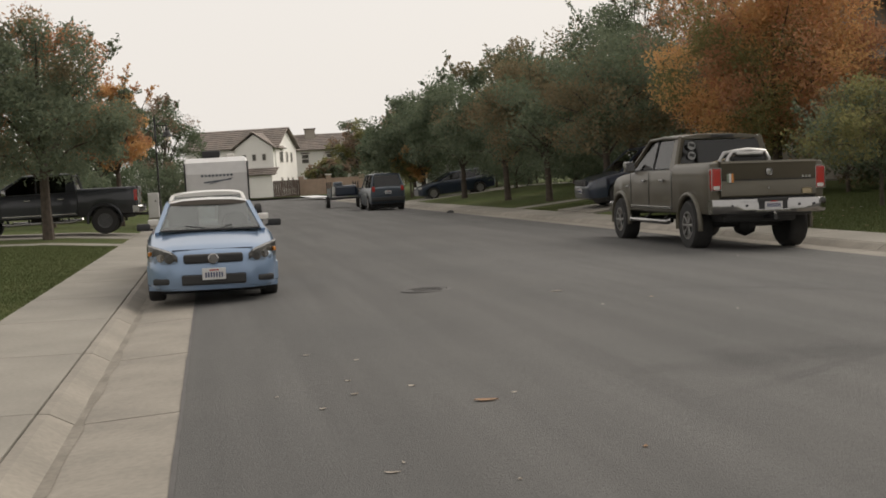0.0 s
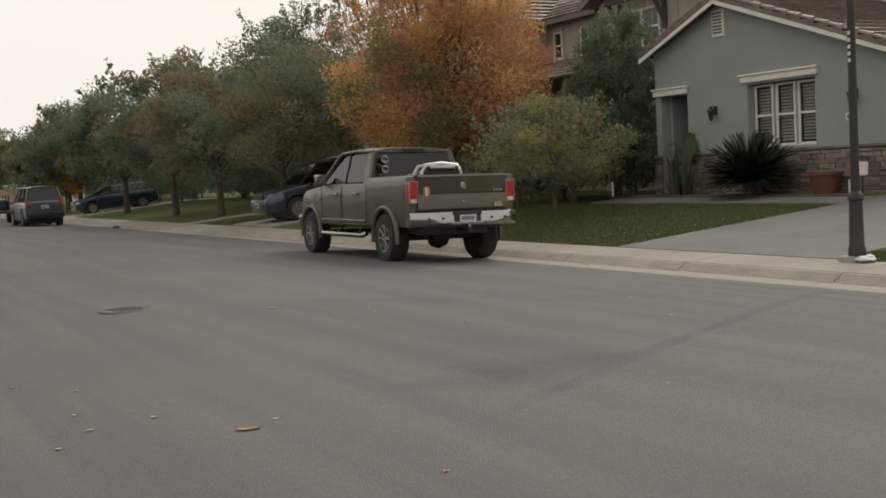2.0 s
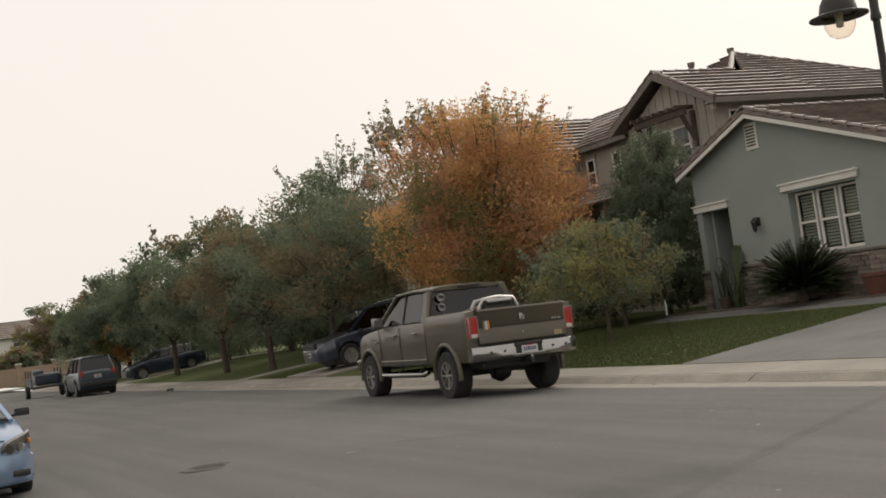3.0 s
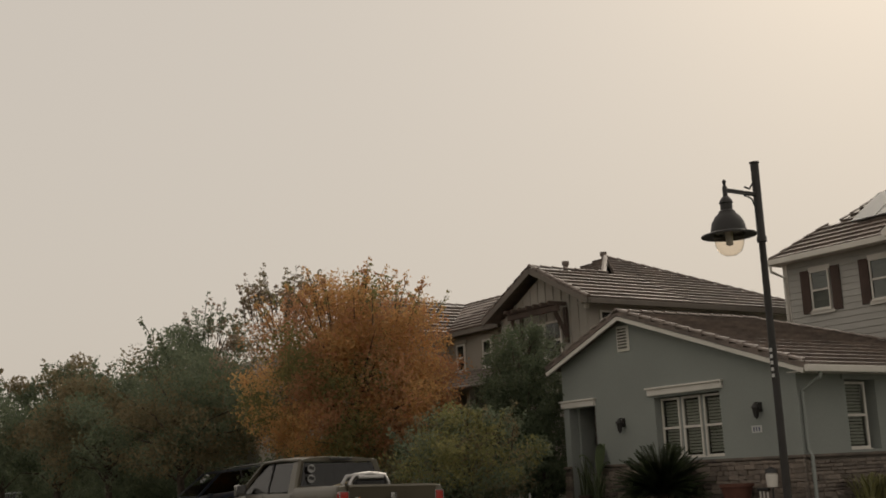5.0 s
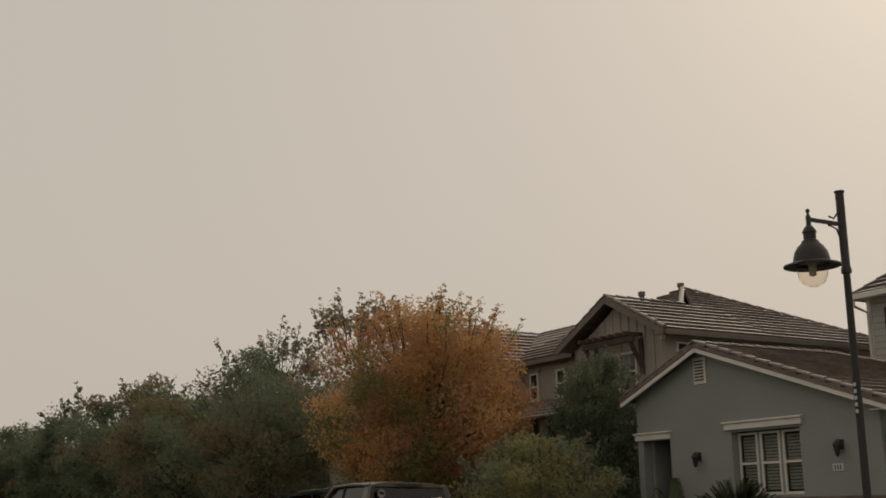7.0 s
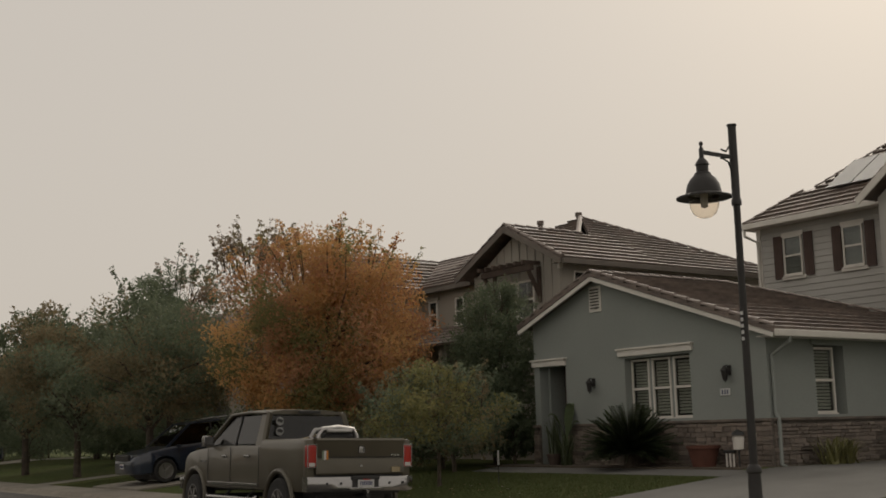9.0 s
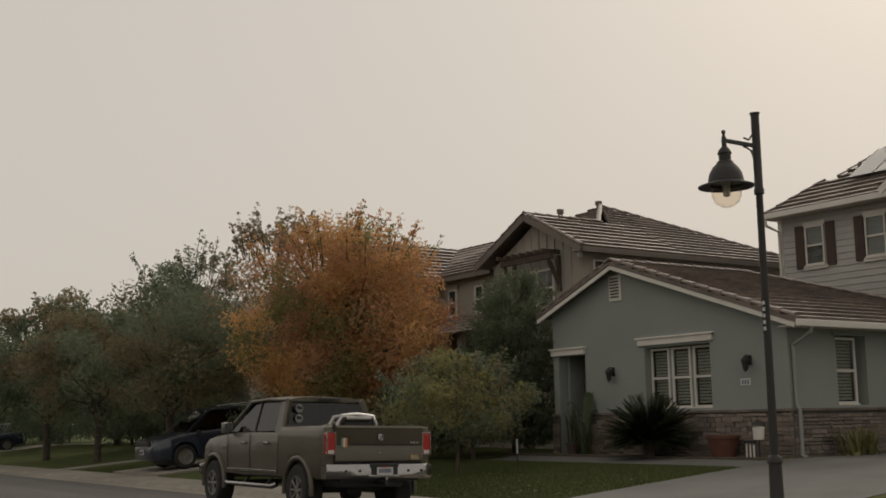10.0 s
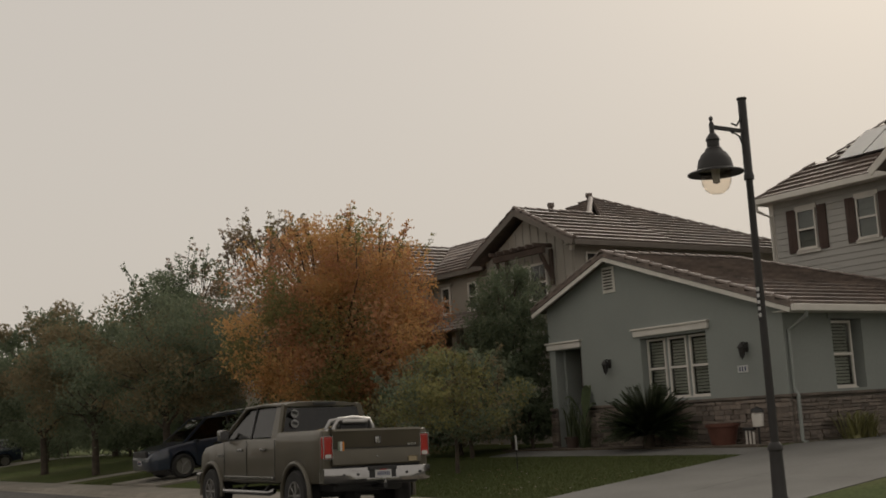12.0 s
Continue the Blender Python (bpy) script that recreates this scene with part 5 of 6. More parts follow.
def tree(x, y, z0, h, r, base, mats, label, seed, leaves=9000, leaf=0.10, trunk_r=0.12, weights=None, sprigs=0, sprig_h=0.9, lean=0.0, dense=1.0, top_sparse=0.0, squash=1.0, cat="tree", name="tree"):
    """A trunk, curved limbs and an uneven crown between the heights base and h."""
    if leaf > 0.07:
        leaf, leaves = leaf * 0.74, leaves * 1.75
    rng = random.Random(seed)
    root = thing(name, pose(x, y, z0, 0, 0, rng.uniform(0, 360)), label, cat)
    top = Vector((lean, 0, h * 0.82))
    pts = [Vector((0, 0, -0.1)), Vector((rng.uniform(-0.05, 0.05), 0, base * 0.6)), Vector((rng.uniform(-0.1, 0.1), rng.uniform(-0.1, 0.1), base + (h - base) * 0.3)), top]
    part("trunk", tube(pts, [trunk_r * 1.25, trunk_r, trunk_r * 0.7, trunk_r * 0.15], 9), BARK, root, smooth=True)
    clumps = []
    nl = 13
    hc = (h - base) / 2
    cz = base + hc
    for k in range(nl):
        a = 2.4 * k + rng.uniform(-0.4, 0.4)
        f = (k + 0.5) / nl
        zt = base + (h - base) * (0.12 + 0.8 * f)
        rr = r * math.sqrt(max(0.12, 1 - ((zt - cz) / (hc * 1.05)) ** 2)) * rng.uniform(0.7, 1.0)
        tip = Vector((math.cos(a) * rr * 0.85, math.sin(a) * rr * 0.85 * squash, zt))
        st = Vector((0, 0, base * 0.8 + (zt - base) * 0.45))
        mid = st.lerp(tip, 0.5) + Vector((0, 0, 0.15 * rr))
        part("limb", tube([st, mid, tip], [trunk_r * 0.42, trunk_r * 0.25, trunk_r * 0.06], 6), BARK, root)
    N = int(95 * dense)
    w = weights or [1.0 / len(mats)] * len(mats)
    for k in range(N):
        for _ in range(30):
            q = Vector((rng.uniform(-1, 1), rng.uniform(-1, 1), rng.uniform(-1, 1)))
            if 0.12 < q.length < 1.0 and (q.z > -0.85):
                break
        lump = 1 + 0.22 * noise.noise(q * 2.1 + Vector((seed, 0, 0)))
        rx = r * lump * (1.0 if q.z < 0.2 else 1.0 - 0.25 * q.z)
        c = Vector((q.x * rx, q.y * rx * squash, cz + q.z * hc * lump * 0.98))
        if c.z < base * 0.9:
            c.z = base * 0.9 + rng.uniform(0, 0.4)
        mi = rng.choices(range(len(mats)), w)[0]
        if len(mats) > 1 and rng.random() < 0.6:
            mi = min(len(mats) - 1, int((noise.noise(q * 1.3 + Vector((0, seed, 5))) * 0.9 + 0.5) * len(mats))) if noise.noise(q * 1.3 + Vector((0, seed, 5))) > -0.55 else 0
        cr = r * rng.uniform(0.16, 0.30)
        cnt = leaves / N * rng.uniform(0.6, 1.4) * (1 - top_sparse * max(0, q.z))
        clumps.append((c.x, c.y, c.z, cr, cnt, mi))
    for k in range(sprigs):
        a, rr = rng.uniform(0, 6.28), r * rng.uniform(0.05, 0.8)
        zb = cz + hc * math.sqrt(max(0.05, 1 - (rr / r) ** 2)) * 0.85
        out = rng.uniform(0.1, 0.75)
        p0 = Vector((math.cos(a) * rr, math.sin(a) * rr, zb - 0.5))
        p1 = p0 + Vector((math.cos(a) * out, math.sin(a) * out, 0.5 + sprig_h * rng.uniform(0.25, 1.1)))
        bend = p0.lerp(p1, 0.5) + Vector((0, 0, 0.12))
        arms = [(p0, bend, p1)]
        for f in (0.55, 0.75):
            q0 = p0.lerp(p1, f)
            b2 = rng.uniform(0, 6.28)
            q1 = q0 + Vector((math.cos(b2) * 0.3, math.sin(b2) * 0.3, rng.uniform(0.05, 0.3))) * sprig_h
            arms.append((q0, q0.lerp(q1, 0.5), q1))
        bm = bmesh.new()
        for j, (q0, qm, q1) in enumerate(arms):
            tube([q0, qm, q1], [0.018, 0.012, 0.004] if j == 0 else [0.008, 0.006, 0.003], 4, bm)
            mi = rng.choices(range(len(mats)), w)[0]
            n2 = 9 if j == 0 else 4
            for i in range(n2):
                c = q0.lerp(q1, 0.35 + 0.68 * i / (n2 - 1)) + Vector((rng.uniform(-1, 1), rng.uniform(-1, 1), rng.uniform(-1, 1))) * 0.06
                clumps.append((c.x, c.y, c.z, 0.10, rng.choice((3, 5, 8)), mi))
        part("twig", bm, BARK, root)
    ob = new("crown", leaves_mesh("crown", clumps, leaf, mats, seed))
    ob.parent = root
    return root


tree(16.1, 31.3, 0.38, 7.15, 3.25, 1.0, [LEAF_O, LEAF_R, LEAF_Y], "broad tree in orange and gold autumn leaf", 3, 85000, 0.056, 0.15, [0.55, 0.2, 0.25], sprigs=44, sprig_h=0.9, top_sparse=0.05, dense=2.6)
tree(18.2, 40.2, 0.5, 8.3, 2.6, 2.2, [LEAF_GR, LEAF_B], "tall thinning tree with grey-brown leaves", 5, 5600, 0.085, 0.14, sprigs=46, sprig_h=1.1, top_sparse=0.7)
tree(17.0, 45.5, 0.45, 7.9, 2.6, 2.0, [LEAF_D, LEAF_G, LEAF_GR], "dark green tree with straggling upper branches", 7, 12000, 0.09, 0.14, [0.5, 0.35, 0.15], sprigs=14, sprig_h=1.2)
tree(13.4, 38.3, 0.17, 6.0, 3.1, 1.55, [LEAF_B, LEAF_G, LEAF_D], "round street tree turning from green to brown", 11, 15000, 0.09, 0.13, [0.45, 0.35, 0.2], sprigs=6)
tree(13.6, 46.2, 0.18, 5.6, 3.2, 1.5, [LEAF_G, LEAF_B], "round green street tree with brown tinges", 13, 14000, 0.10, 0.13, [0.65, 0.35], sprigs=8)
tree(13.5, 52.6, 0.17, 7.1, 3.3, 1.5, [LEAF_G, LEAF_D, LEAF_B], "dense green street tree", 17, 14000, 0.11, 0.14, [0.6, 0.25, 0.15], sprigs=8)
tree(13.6, 62.5, 0.18, 7.0, 3.4, 1.5, [LEAF_G, LEAF_D], "dense green street tree", 19, 12000, 0.13, 0.14, sprigs=8)
tree(13.6, 75.0, 0.18, 6.6, 3.3, 1.4, [LEAF_G, LEAF_D], "dense green street tree", 23, 10000, 0.15, 0.14, sprigs=6)
tree(13.9, 80.0, 0.2, 5.7, 3.0, 1.2, [LEAF_G, LEAF_D], "dense green street tree", 29, 8000, 0.16, 0.14, sprigs=6)
tree(12.9, 75.5, 0.15, 3.5, 1.3, 0.9, [LEAF_Y, LEAF_O], "small golden yellow street tree", 31, 3500, 0.12, 0.06, [0.6, 0.4])
tree(14.4, 90.0, 0.2, 5.0, 3.0, 1.6, [LEAF_G, LEAF_D], "dense green street tree", 37, 7000, 0.18, 0.14)
tree(19.5, 52.0, 0.5, 7.6, 3.0, 1.6, [LEAF_D, LEAF_G], "dark green garden tree behind the street trees", 41, 9000, 0.13, 0.15, sprigs=6)
tree(19.8, 62.0, 0.5, 7.6, 3.4, 1.6, [LEAF_D, LEAF_G], "dark green garden tree behind the street trees", 43, 9000, 0.14, 0.15)
tree(20.5, 74.0, 0.5, 7.2, 3.4, 1.6, [LEAF_D, LEAF_G], "dark green garden tree behind the street trees", 45, 8000, 0.16, 0.15, sprigs=6)
# the small tree, the conifer and the bushes by the house
tree(14.6, 23.6, 0.28, 2.7, 1.8, 0.75, [LEAF_G, LEAF_Y, LEAF_B], "small spreading yellow-green tree on the lawn", 47, 11000, 0.048, 0.045, [0.5, 0.2, 0.3], sprigs=26, sprig_h=0.35)
tree(17.0, 26.3, 0.47, 2.7, 1.5, 0.25, [LEAF_D, LEAF_G], "dark green rounded shrub", 49, 6000, 0.06, 0.06, cat="shrub", name="shrub")
tree(16.6, 28.4, 0.45, 2.4, 1.5, 0.2, [LEAF_D, LEAF_B], "dark brownish rounded shrub", 51, 6000, 0.06, 0.06, cat="shrub", name="shrub")
tree(19.2, 27.3, 0.58, 5.15, 1.6, 0.1, [LEAF_G, LEAF_D], "tall dense dark green conifer by the wall", 53, 42000, 0.045, 0.1, [0.65, 0.35], cat="conifer", name="conifer", sprigs=14, sprig_h=0.2, dense=3.0)
tree(18.95, 26.2, 0.58, 1.7, 0.75, 0.1, [LEAF_D], "dark green shrub against the wall", 56, 5000, 0.05, 0.05, cat="shrub", name="shrub")
tree(17.7, 27.8, 0.52, 2.0, 1.3, 0.1, [LEAF_D, LEAF_B], "dark brownish rounded shrub", 57, 6000, 0.06, 0.06, cat="shrub", name="shrub")
tree(18.8, 26.9, 0.58, 2.8, 0.85, 0.2, [LEAF_D], "dark green shrub against the wall", 55, 5000, 0.05, 0.05, cat="shrub", name="shrub")
for k, (x, y, h, r) in enumerate(((15.5, 36.8, 2.0, 1.4), (17.5, 37.2, 2.6, 1.5), (18.5, 48.5, 2.6, 2.0), (18.0, 44.0, 1.7, 1.5), (18.5, 52.5, 2.3, 2.0), (19.5, 59.0, 2.6, 2.2), (17.5, 66.0, 2.8, 2.5), (18.0, 73.0, 3.0, 2.6), (17.0, 82.0, 3.4, 2.8), (15.0, 98.0, 4.6, 3.2))):
    tree(x, y, ground_z(x), h, r, 0.15, [LEAF_D, LEAF_G], "dense dark green garden hedge shrub", 60 + k, 4500, 0.09, 0.06, cat="shrub", name="shrub")
# slim cypresses behind the trees
for k, (x, y, h, r_) in enumerate(((22.0, 67.9, 8.38, 0.38), (22.0, 65.1, 8.44, 0.38), (21.0, 60.6, 8.66, 0.6), (21.0, 58.8, 8.61, 0.6), (21.0, 57.2, 8.54, 0.6))):
    tree(x, y, 0.6, h, r_, 0.5, [LEAF_D], "slim dark green cypress", 80 + k, 3000, 0.10, 0.1, cat="cypress", name="cypress")
for k in range(7):
    tree(21.0 + (k % 2) * 1.2, 63.0 + k * 5.5, 0.55, 3.4 + (k % 3) * 0.4, 3.0, 0.1, [LEAF_D, LEAF_G], "dense dark green garden hedge shrub", 130 + k, 4500, 0.13, 0.06, cat="shrub", name="shrub")
# far side of the street
tree(-4.9, 37.2, 0.2, 6.75, 2.75, 1.6, [LEAF_G, LEAF_G, LEAF_B, LEAF_R], "broad green tree with reddening top", 90, 20000, 0.085, 0.15, [0.4, 0.35, 0.15, 0.1], sprigs=10, sprig_h=0.5)
tree(-8.8, 36.0, 0.3, 6.9, 2.9, 1.9, [LEAF_G, LEAF_B], "broad green garden tree", 91, 12000, 0.10, 0.15, sprigs=6)
tree(-3.7, 50.5, 0.2, 6.0, 1.5, 2.2, [LEAF_R, LEAF_O, LEAF_G], "slender tree in bright red autumn leaf", 92, 9000, 0.10, 0.11, [0.5, 0.25, 0.25], sprigs=6)
tree(-6.4, 50.0, 0.25, 6.6, 2.4, 1.8, [LEAF_G, LEAF_B], "green tree with brown tinges", 93, 9000, 0.11, 0.12, sprigs=4)
tree(-2.7, 77.0, 0.2, 7.3, 2.7, 1.0, [LEAF_GR, LEAF_D], "dull grey-green street tree", 94, 8000, 0.12, 0.12, sprigs=6)
tree(-5.8, 66.0, 0.25, 6.2, 2.4, 1.2, [LEAF_D, LEAF_G], "dull dark green garden tree", 95, 8000, 0.13, 0.12)
for k, (x, y, h, r) in enumerate(((-7.5, 55.0, 3.0, 2.2), (-6.6, 60.0, 2.6, 1.9), (-10.5, 47.0, 3.2, 2.6), (-4.4, 72.0, 3.0, 2.2), (-5.4, 57.0, 2.0, 1.3), (-2.2, 74.0, 3.4, 1.9), (-1.5, 84.0, 3.6, 2.0))):
    tree(x, y, ground_z(x), h, r, 0.15, [LEAF_D, LEAF_G], "dense dark garden shrub", 100 + k, 4500, 0.10, 0.06, cat="shrub", name="shrub")
for k, (x, y, h, r) in enumerate(((21.5, 135.0, 9.5, 3.8), (17.2, 138.0, 8.6, 3.2), (24.0, 132.0, 9.0, 4.6), (30.0, 128.0, 9.5, 5.0), (12.6, 127.0, 3.5, 2.4), (22.0, 118.0, 6.5, 3.5), (-14.0, 125.0, 8.5, 4.5), (-22.0, 120.0, 9.0, 5.0))):
    tree(x, y, 0.3, h, r, 1.0, [LEAF_G, LEAF_Y, LEAF_GR], "far pale street tree in haze", 110 + k, 5000, 0.24, 0.16)


# ---- street lamp ----
def street_lamp(m, label, H=5.78):
    """A fluted post with a bracket arm and a bell shade over a glass globe."""
    lp = thing("street_lamp", m, label, "street lamp", "street lamps")
    part("concrete_footing", lathe([(0.0, 0.06), (0.22, 0.06), (0.25, 0.0), (0.25, -0.2)], 20), CONCRETE, lp)
    part("base", lathe([(0.115, 0.06), (0.115, 0.16), (0.10, 0.2), (0.088, 0.80), (0.105, 0.82), (0.105, 0.87), (0.075, 0.91), (0.058, 0.93)], 20), BLACKM, lp, smooth=True)
    part("post", lathe([(0.058, 0.88), (0.049, H - 1.2), (0.072, H - 1.19), (0.072, H - 1.12), (0.060, H - 1.1), (0.06, H - 0.03), (0.072, H - 0.02), (0.072, H), (0.0, H + 0.01)], 16), BLACKM, lp, smooth=True)
    a = -0.68
    part("arm", beam((0, 0, H - 0.49), (a, 0, H - 0.49), 0.045, 0.05), BLACKM, lp)
    part("scroll", tube([(-0.05, 0, H - 0.2), (-0.07, 0, H - 0.32), (-0.16, 0, H - 0.42), (-0.26, 0, H - 0.40)], 0.014, 6), BLACKM, lp)
    part("scroll", tube([(-0.05, 0, H - 0.95), (-0.06, 0, H - 0.70), (-0.12, 0, H - 0.57), (-0.22, 0, H - 0.535), (-0.28, 0, H - 0.53)], 0.014, 6), BLACKM, lp)
    part("finial", lathe([(0.0, 0.12), (0.025, 0.10), (0.03, 0.07), (0.015, 0.04), (0.035, 0.0), (0.035, -0.20), (0.0, -0.2)], 12, m=Matrix.Translation((a, 0, H - 0.45))), BLACKM, lp, smooth=True)
    sh = part("shade", lathe([(0.03, 0.56), (0.05, 0.55), (0.085, 0.50), (0.10, 0.46), (0.085, 0.45), (0.085, 0.36), (0.115, 0.34), (0.12, 0.315), (0.175, 0.265), (0.225, 0.18), (0.245, 0.09), (0.25, 0.045), (0.385, 0.0), (0.385, -0.02), (0.235, 0.01), (0.21, 0.07), (0.12, 0.25), (0.0, 0.28)], 32, m=Matrix.Translation((a, 0, H - 1.14))), BLACKM, lp, "black bell-shaped metal shade", smooth=True)
    g = part("globe", lathe([(0.205, 0.03), (0.208, -0.05), (0.198, -0.15), (0.16, -0.235), (0.09, -0.29), (0.0, -0.305)], 28, m=Matrix.Translation((a, 0, H - 1.14))), BULB, sh, "clear ribbed glass globe", smooth=True)
    part("lamp_fitting", lathe([(0.0, -0.16), (0.05, -0.14), (0.055, 0.0), (0.07, 0.1), (0.0, 0.1)], 12, m=Matrix.Translation((a, 0, H - 1.14))), PLATE, sh)
    tag = part("number_strip", box((-0.056, -0.012, 2.85), (0.006, 0.07, 0.5)), BLACKM, lp)
    for k in range(5):
        part("bar", box((-0.062, -0.012, 2.67 + k * 0.09), (0.006, 0.045, 0.05)), PLATE, tag)
    return lp


lamp = street_lamp(pose(11.76, 11.98, 0.03), "black street lamp post with bell shade and globe")
copy_thing(lamp, pose(-2.95, 71.0, 0.05, 0, 0, 180))
litter = thing("paper_litter", pose(11.62, 11.7, 0.05, 0, 0, 20), "crumpled pale plastic litter at the lamp base", "litter")
bm = bmesh.new()
bmesh.ops.create_icosphere(bm, subdivisions=3, radius=0.12)
for v in bm.verts:
    v.co *= 1 + 0.5 * noise.noise(v.co * 14)
    v.co.z = abs(v.co.z) * 0.55
part("bag", bm, PLATE, litter)

# ---- manhole, seams and small things on the asphalt ----
mh = thing("manhole_cover", pose(2.66, 14.85, road_z(2.66) + 0.004), "round dark iron manhole cover in the road", "manhole")
part("rim", lathe([(0.27, 0.0), (0.27, 0.008), (0.31, 0.008), (0.33, 0.0)], 32), MANH, mh)
part("lid", lathe([(0.0, 0.006), (0.262, 0.005), (0.262, 0.0)], 32), ASPHALT, mh)
for k in range(7):
    part("rib", beam((-0.18, -0.19 + k * 0.063, 0.008), (0.18, -0.19 + k * 0.063, 0.008), 0.025, 0.006), MANH, mh)


def road_strip(name, pts, width, material, label, seed):
    rng = random.Random(seed)
    bm = bmesh.new()
    prev = None
    d = (Vector(pts[-1]) - Vector(pts[0])).normalized()
    nrm = Vector((-d.y, d.x))
    n = 46
    for k in range(n + 1):
        f = k / n * (len(pts) - 1)
        i = min(int(f), len(pts) - 2)
        p = Vector(pts[i]).lerp(Vector(pts[i + 1]), f - i)
        w = width * rng.uniform(0.75, 1.15)
        p = p + nrm * rng.uniform(-0.12, 0.12) * width
        a, b = p + nrm * w / 2, p - nrm * w / 2
        cur = (bm.verts.new((a.x, a.y, road_z(a.x) + 0.004)), bm.verts.new((b.x, b.y, road_z(b.x) + 0.004)))
        if prev:
            bm.faces.new((prev[0], prev[1], cur[1], cur[0]))
        prev = cur
    return tagged(part(name, bm, material), label, "road mark", kind="structure")


road_strip("trim_crack", [(4.5, 13.5), (6.8, 11.4), (8.6, 9.0)], 0.022, TAR, "thin dark crack in the asphalt", 5)
road_strip("trim_edge_joint", [(-0.30, 3.0), (-0.295, 20.0)], 0.03, TAR, "dark joint between asphalt and gutter", 6)


def curled_leaf(m, material, w, l, label):
    """A dry leaf or bark scrap with a curled rim."""
    bm = bmesh.new()
    rows = []
    for i in range(7):
        t = i / 6 * 2 - 1
        hw = w * math.sqrt(max(0.02, 1 - t * t)) / 2
        rows.append([bm.verts.new((hw * s, t * l / 2, 0.003 + 0.006 * abs(s) * w / 0.06 + 0.004 * t * t)) for s in (-1, -0.4, 0.4, 1)])
    for a, b in zip(rows, rows[1:]):
        for k in range(3):
            bm.faces.new((a[k], a[k + 1], b[k + 1], b[k]))
    geom = bmesh.ops.solidify(bm, geom=bm.faces[:], thickness=0.003)
    ob = part("dry_leaf", bm, material)
    ob.matrix_basis = m
    return tagged(ob, label, "leaf", "dry leaves on the road")


DRY1 = mat("dry_leaf_orange", (0.50, 0.33, 0.20), 0.8)
DRY2 = mat("dry_leaf_pale", (0.55, 0.49, 0.42), 0.8)
rng = random.Random(8)
for x, y, w, l, mt, lb in ((1.68, 7.40, 0.07, 0.16, DRY1, "curled orange dry leaf on the asphalt"), (0.9, 8.14, 0.045, 0.06, DRY2, "small pale dry leaf on the asphalt"), (0.92, 8.71, 0.035, 0.05, DRY2, "small pale dry leaf on the asphalt"), (0.64, 7.75, 0.04, 0.05, DRY2, "small pale dry leaf on the asphalt"), (1.32, 8.21, 0.05, 0.05, DRY2, "small pale dry leaf on the asphalt"), (0.82, 5.87, 0.03, 0.09, DRY2, "thin pale dry stalk on the asphalt"), (1.1, 9.66, 0.04, 0.05, DRY2, "small pale dry leaf on the asphalt"), (0.73, 10.23, 0.04, 0.06, DRY2, "small pale dry leaf on the asphalt"), (1.91, 7.56, 0.03, 0.05, DRY2, "small pale dry leaf on the asphalt"), (3.93, 13.25, 0.05, 0.14, DRY2, "thin pale dry stalk on the asphalt")):
    curled_leaf(pose(x, y, road_z(x), 0, 0, rng.uniform(60, 120)), mt, w, l, lb)
for k in range(16):
    x, y = rng.uniform(0.2, 8.5), rng.uniform(4.5, 19)
    curled_leaf(pose(x, y, road_z(x), 0, 0, rng.uniform(0, 360)), rng.choice((DRY2, DRY2, DRY1)), rng.uniform(0.015, 0.028), rng.uniform(0.025, 0.05), "tiny dry leaf scrap on the asphalt")
for k in range(9):
    x, y = rng.uniform(10.1, 10.4), rng.uniform(8, 24)
    curled_leaf(pose(x, y, -0.115, 0, 0, rng.uniform(0, 360)), rng.choice((DRY2, BROWNW)), 0.05, 0.07, "brown dry leaf in the gutter")
for k in range(40):
    x, y = rng.uniform(11.9, 15), rng.uniform(17.4, 24)
    curled_leaf(pose(x, y, ground_z(x) + 0.03, 0, 0, rng.uniform(0, 360)), rng.choice((DRY2, DRY1)), 0.05, 0.08, "fallen pale leaf on the lawn")

DIRT = mat("gutter_dirt", (0.155, 0.138, 0.112), 0.95, scale=2, color2=(0.215, 0.194, 0.162), fine=(20, 0.15))
for xx, zz in ((-0.985, -0.0615), (10.535, -0.1165)):
    rg2 = random.Random(12)
    bm = bmesh.new()
    prev = None
    for k in range(120):
        y = -3 + k * 0.5
        w = rg2.uniform(0.02, 0.055)
        cur = (bm.verts.new((xx - w, y, zz + 0.002)), bm.verts.new((xx + w, y, zz + 0.002)))
        if prev:
            bm.faces.new((prev[0], prev[1], cur[1], cur[0]))
        prev = cur
    tagged(part("trim_dirt_line", bm, DIRT), "brown dirt line along the gutter", "stain", kind="structure")

# ---- grass blades at the near lawn edges ----
def grass(x0, x1, y0, y1, count, seed):
    r = np.random.default_rng(seed)
    px, py = r.uniform(x0, x1, count), r.uniform(y0, y1, count)
    pz = np.array([ground_z(q) for q in px])
    a = r.uniform(0, 6.283, count)
    h, w = r.uniform(0.025, 0.05, count), r.uniform(0.004, 0.009, count)
    lean = r.uniform(-0.03, 0.03, (count, 2))
    V = np.empty((count, 3, 3))
    V[:, 0] = np.stack([px - np.cos(a) * w, py - np.sin(a) * w, pz], 1)
    V[:, 1] = np.stack([px + np.cos(a) * w, py + np.sin(a) * w, pz], 1)
    V[:, 2] = np.stack([px + lean[:, 0], py + lean[:, 1], pz + h], 1)
    me = bpy.data.meshes.new("grass")
    me.from_pydata(V.reshape(-1, 3).tolist(), [], np.arange(3 * count).reshape(-1, 3).tolist())
    me.materials.append(BLADE)
    return tagged(new("grass", me), "short mown green lawn blades", "grass", kind="stuff")


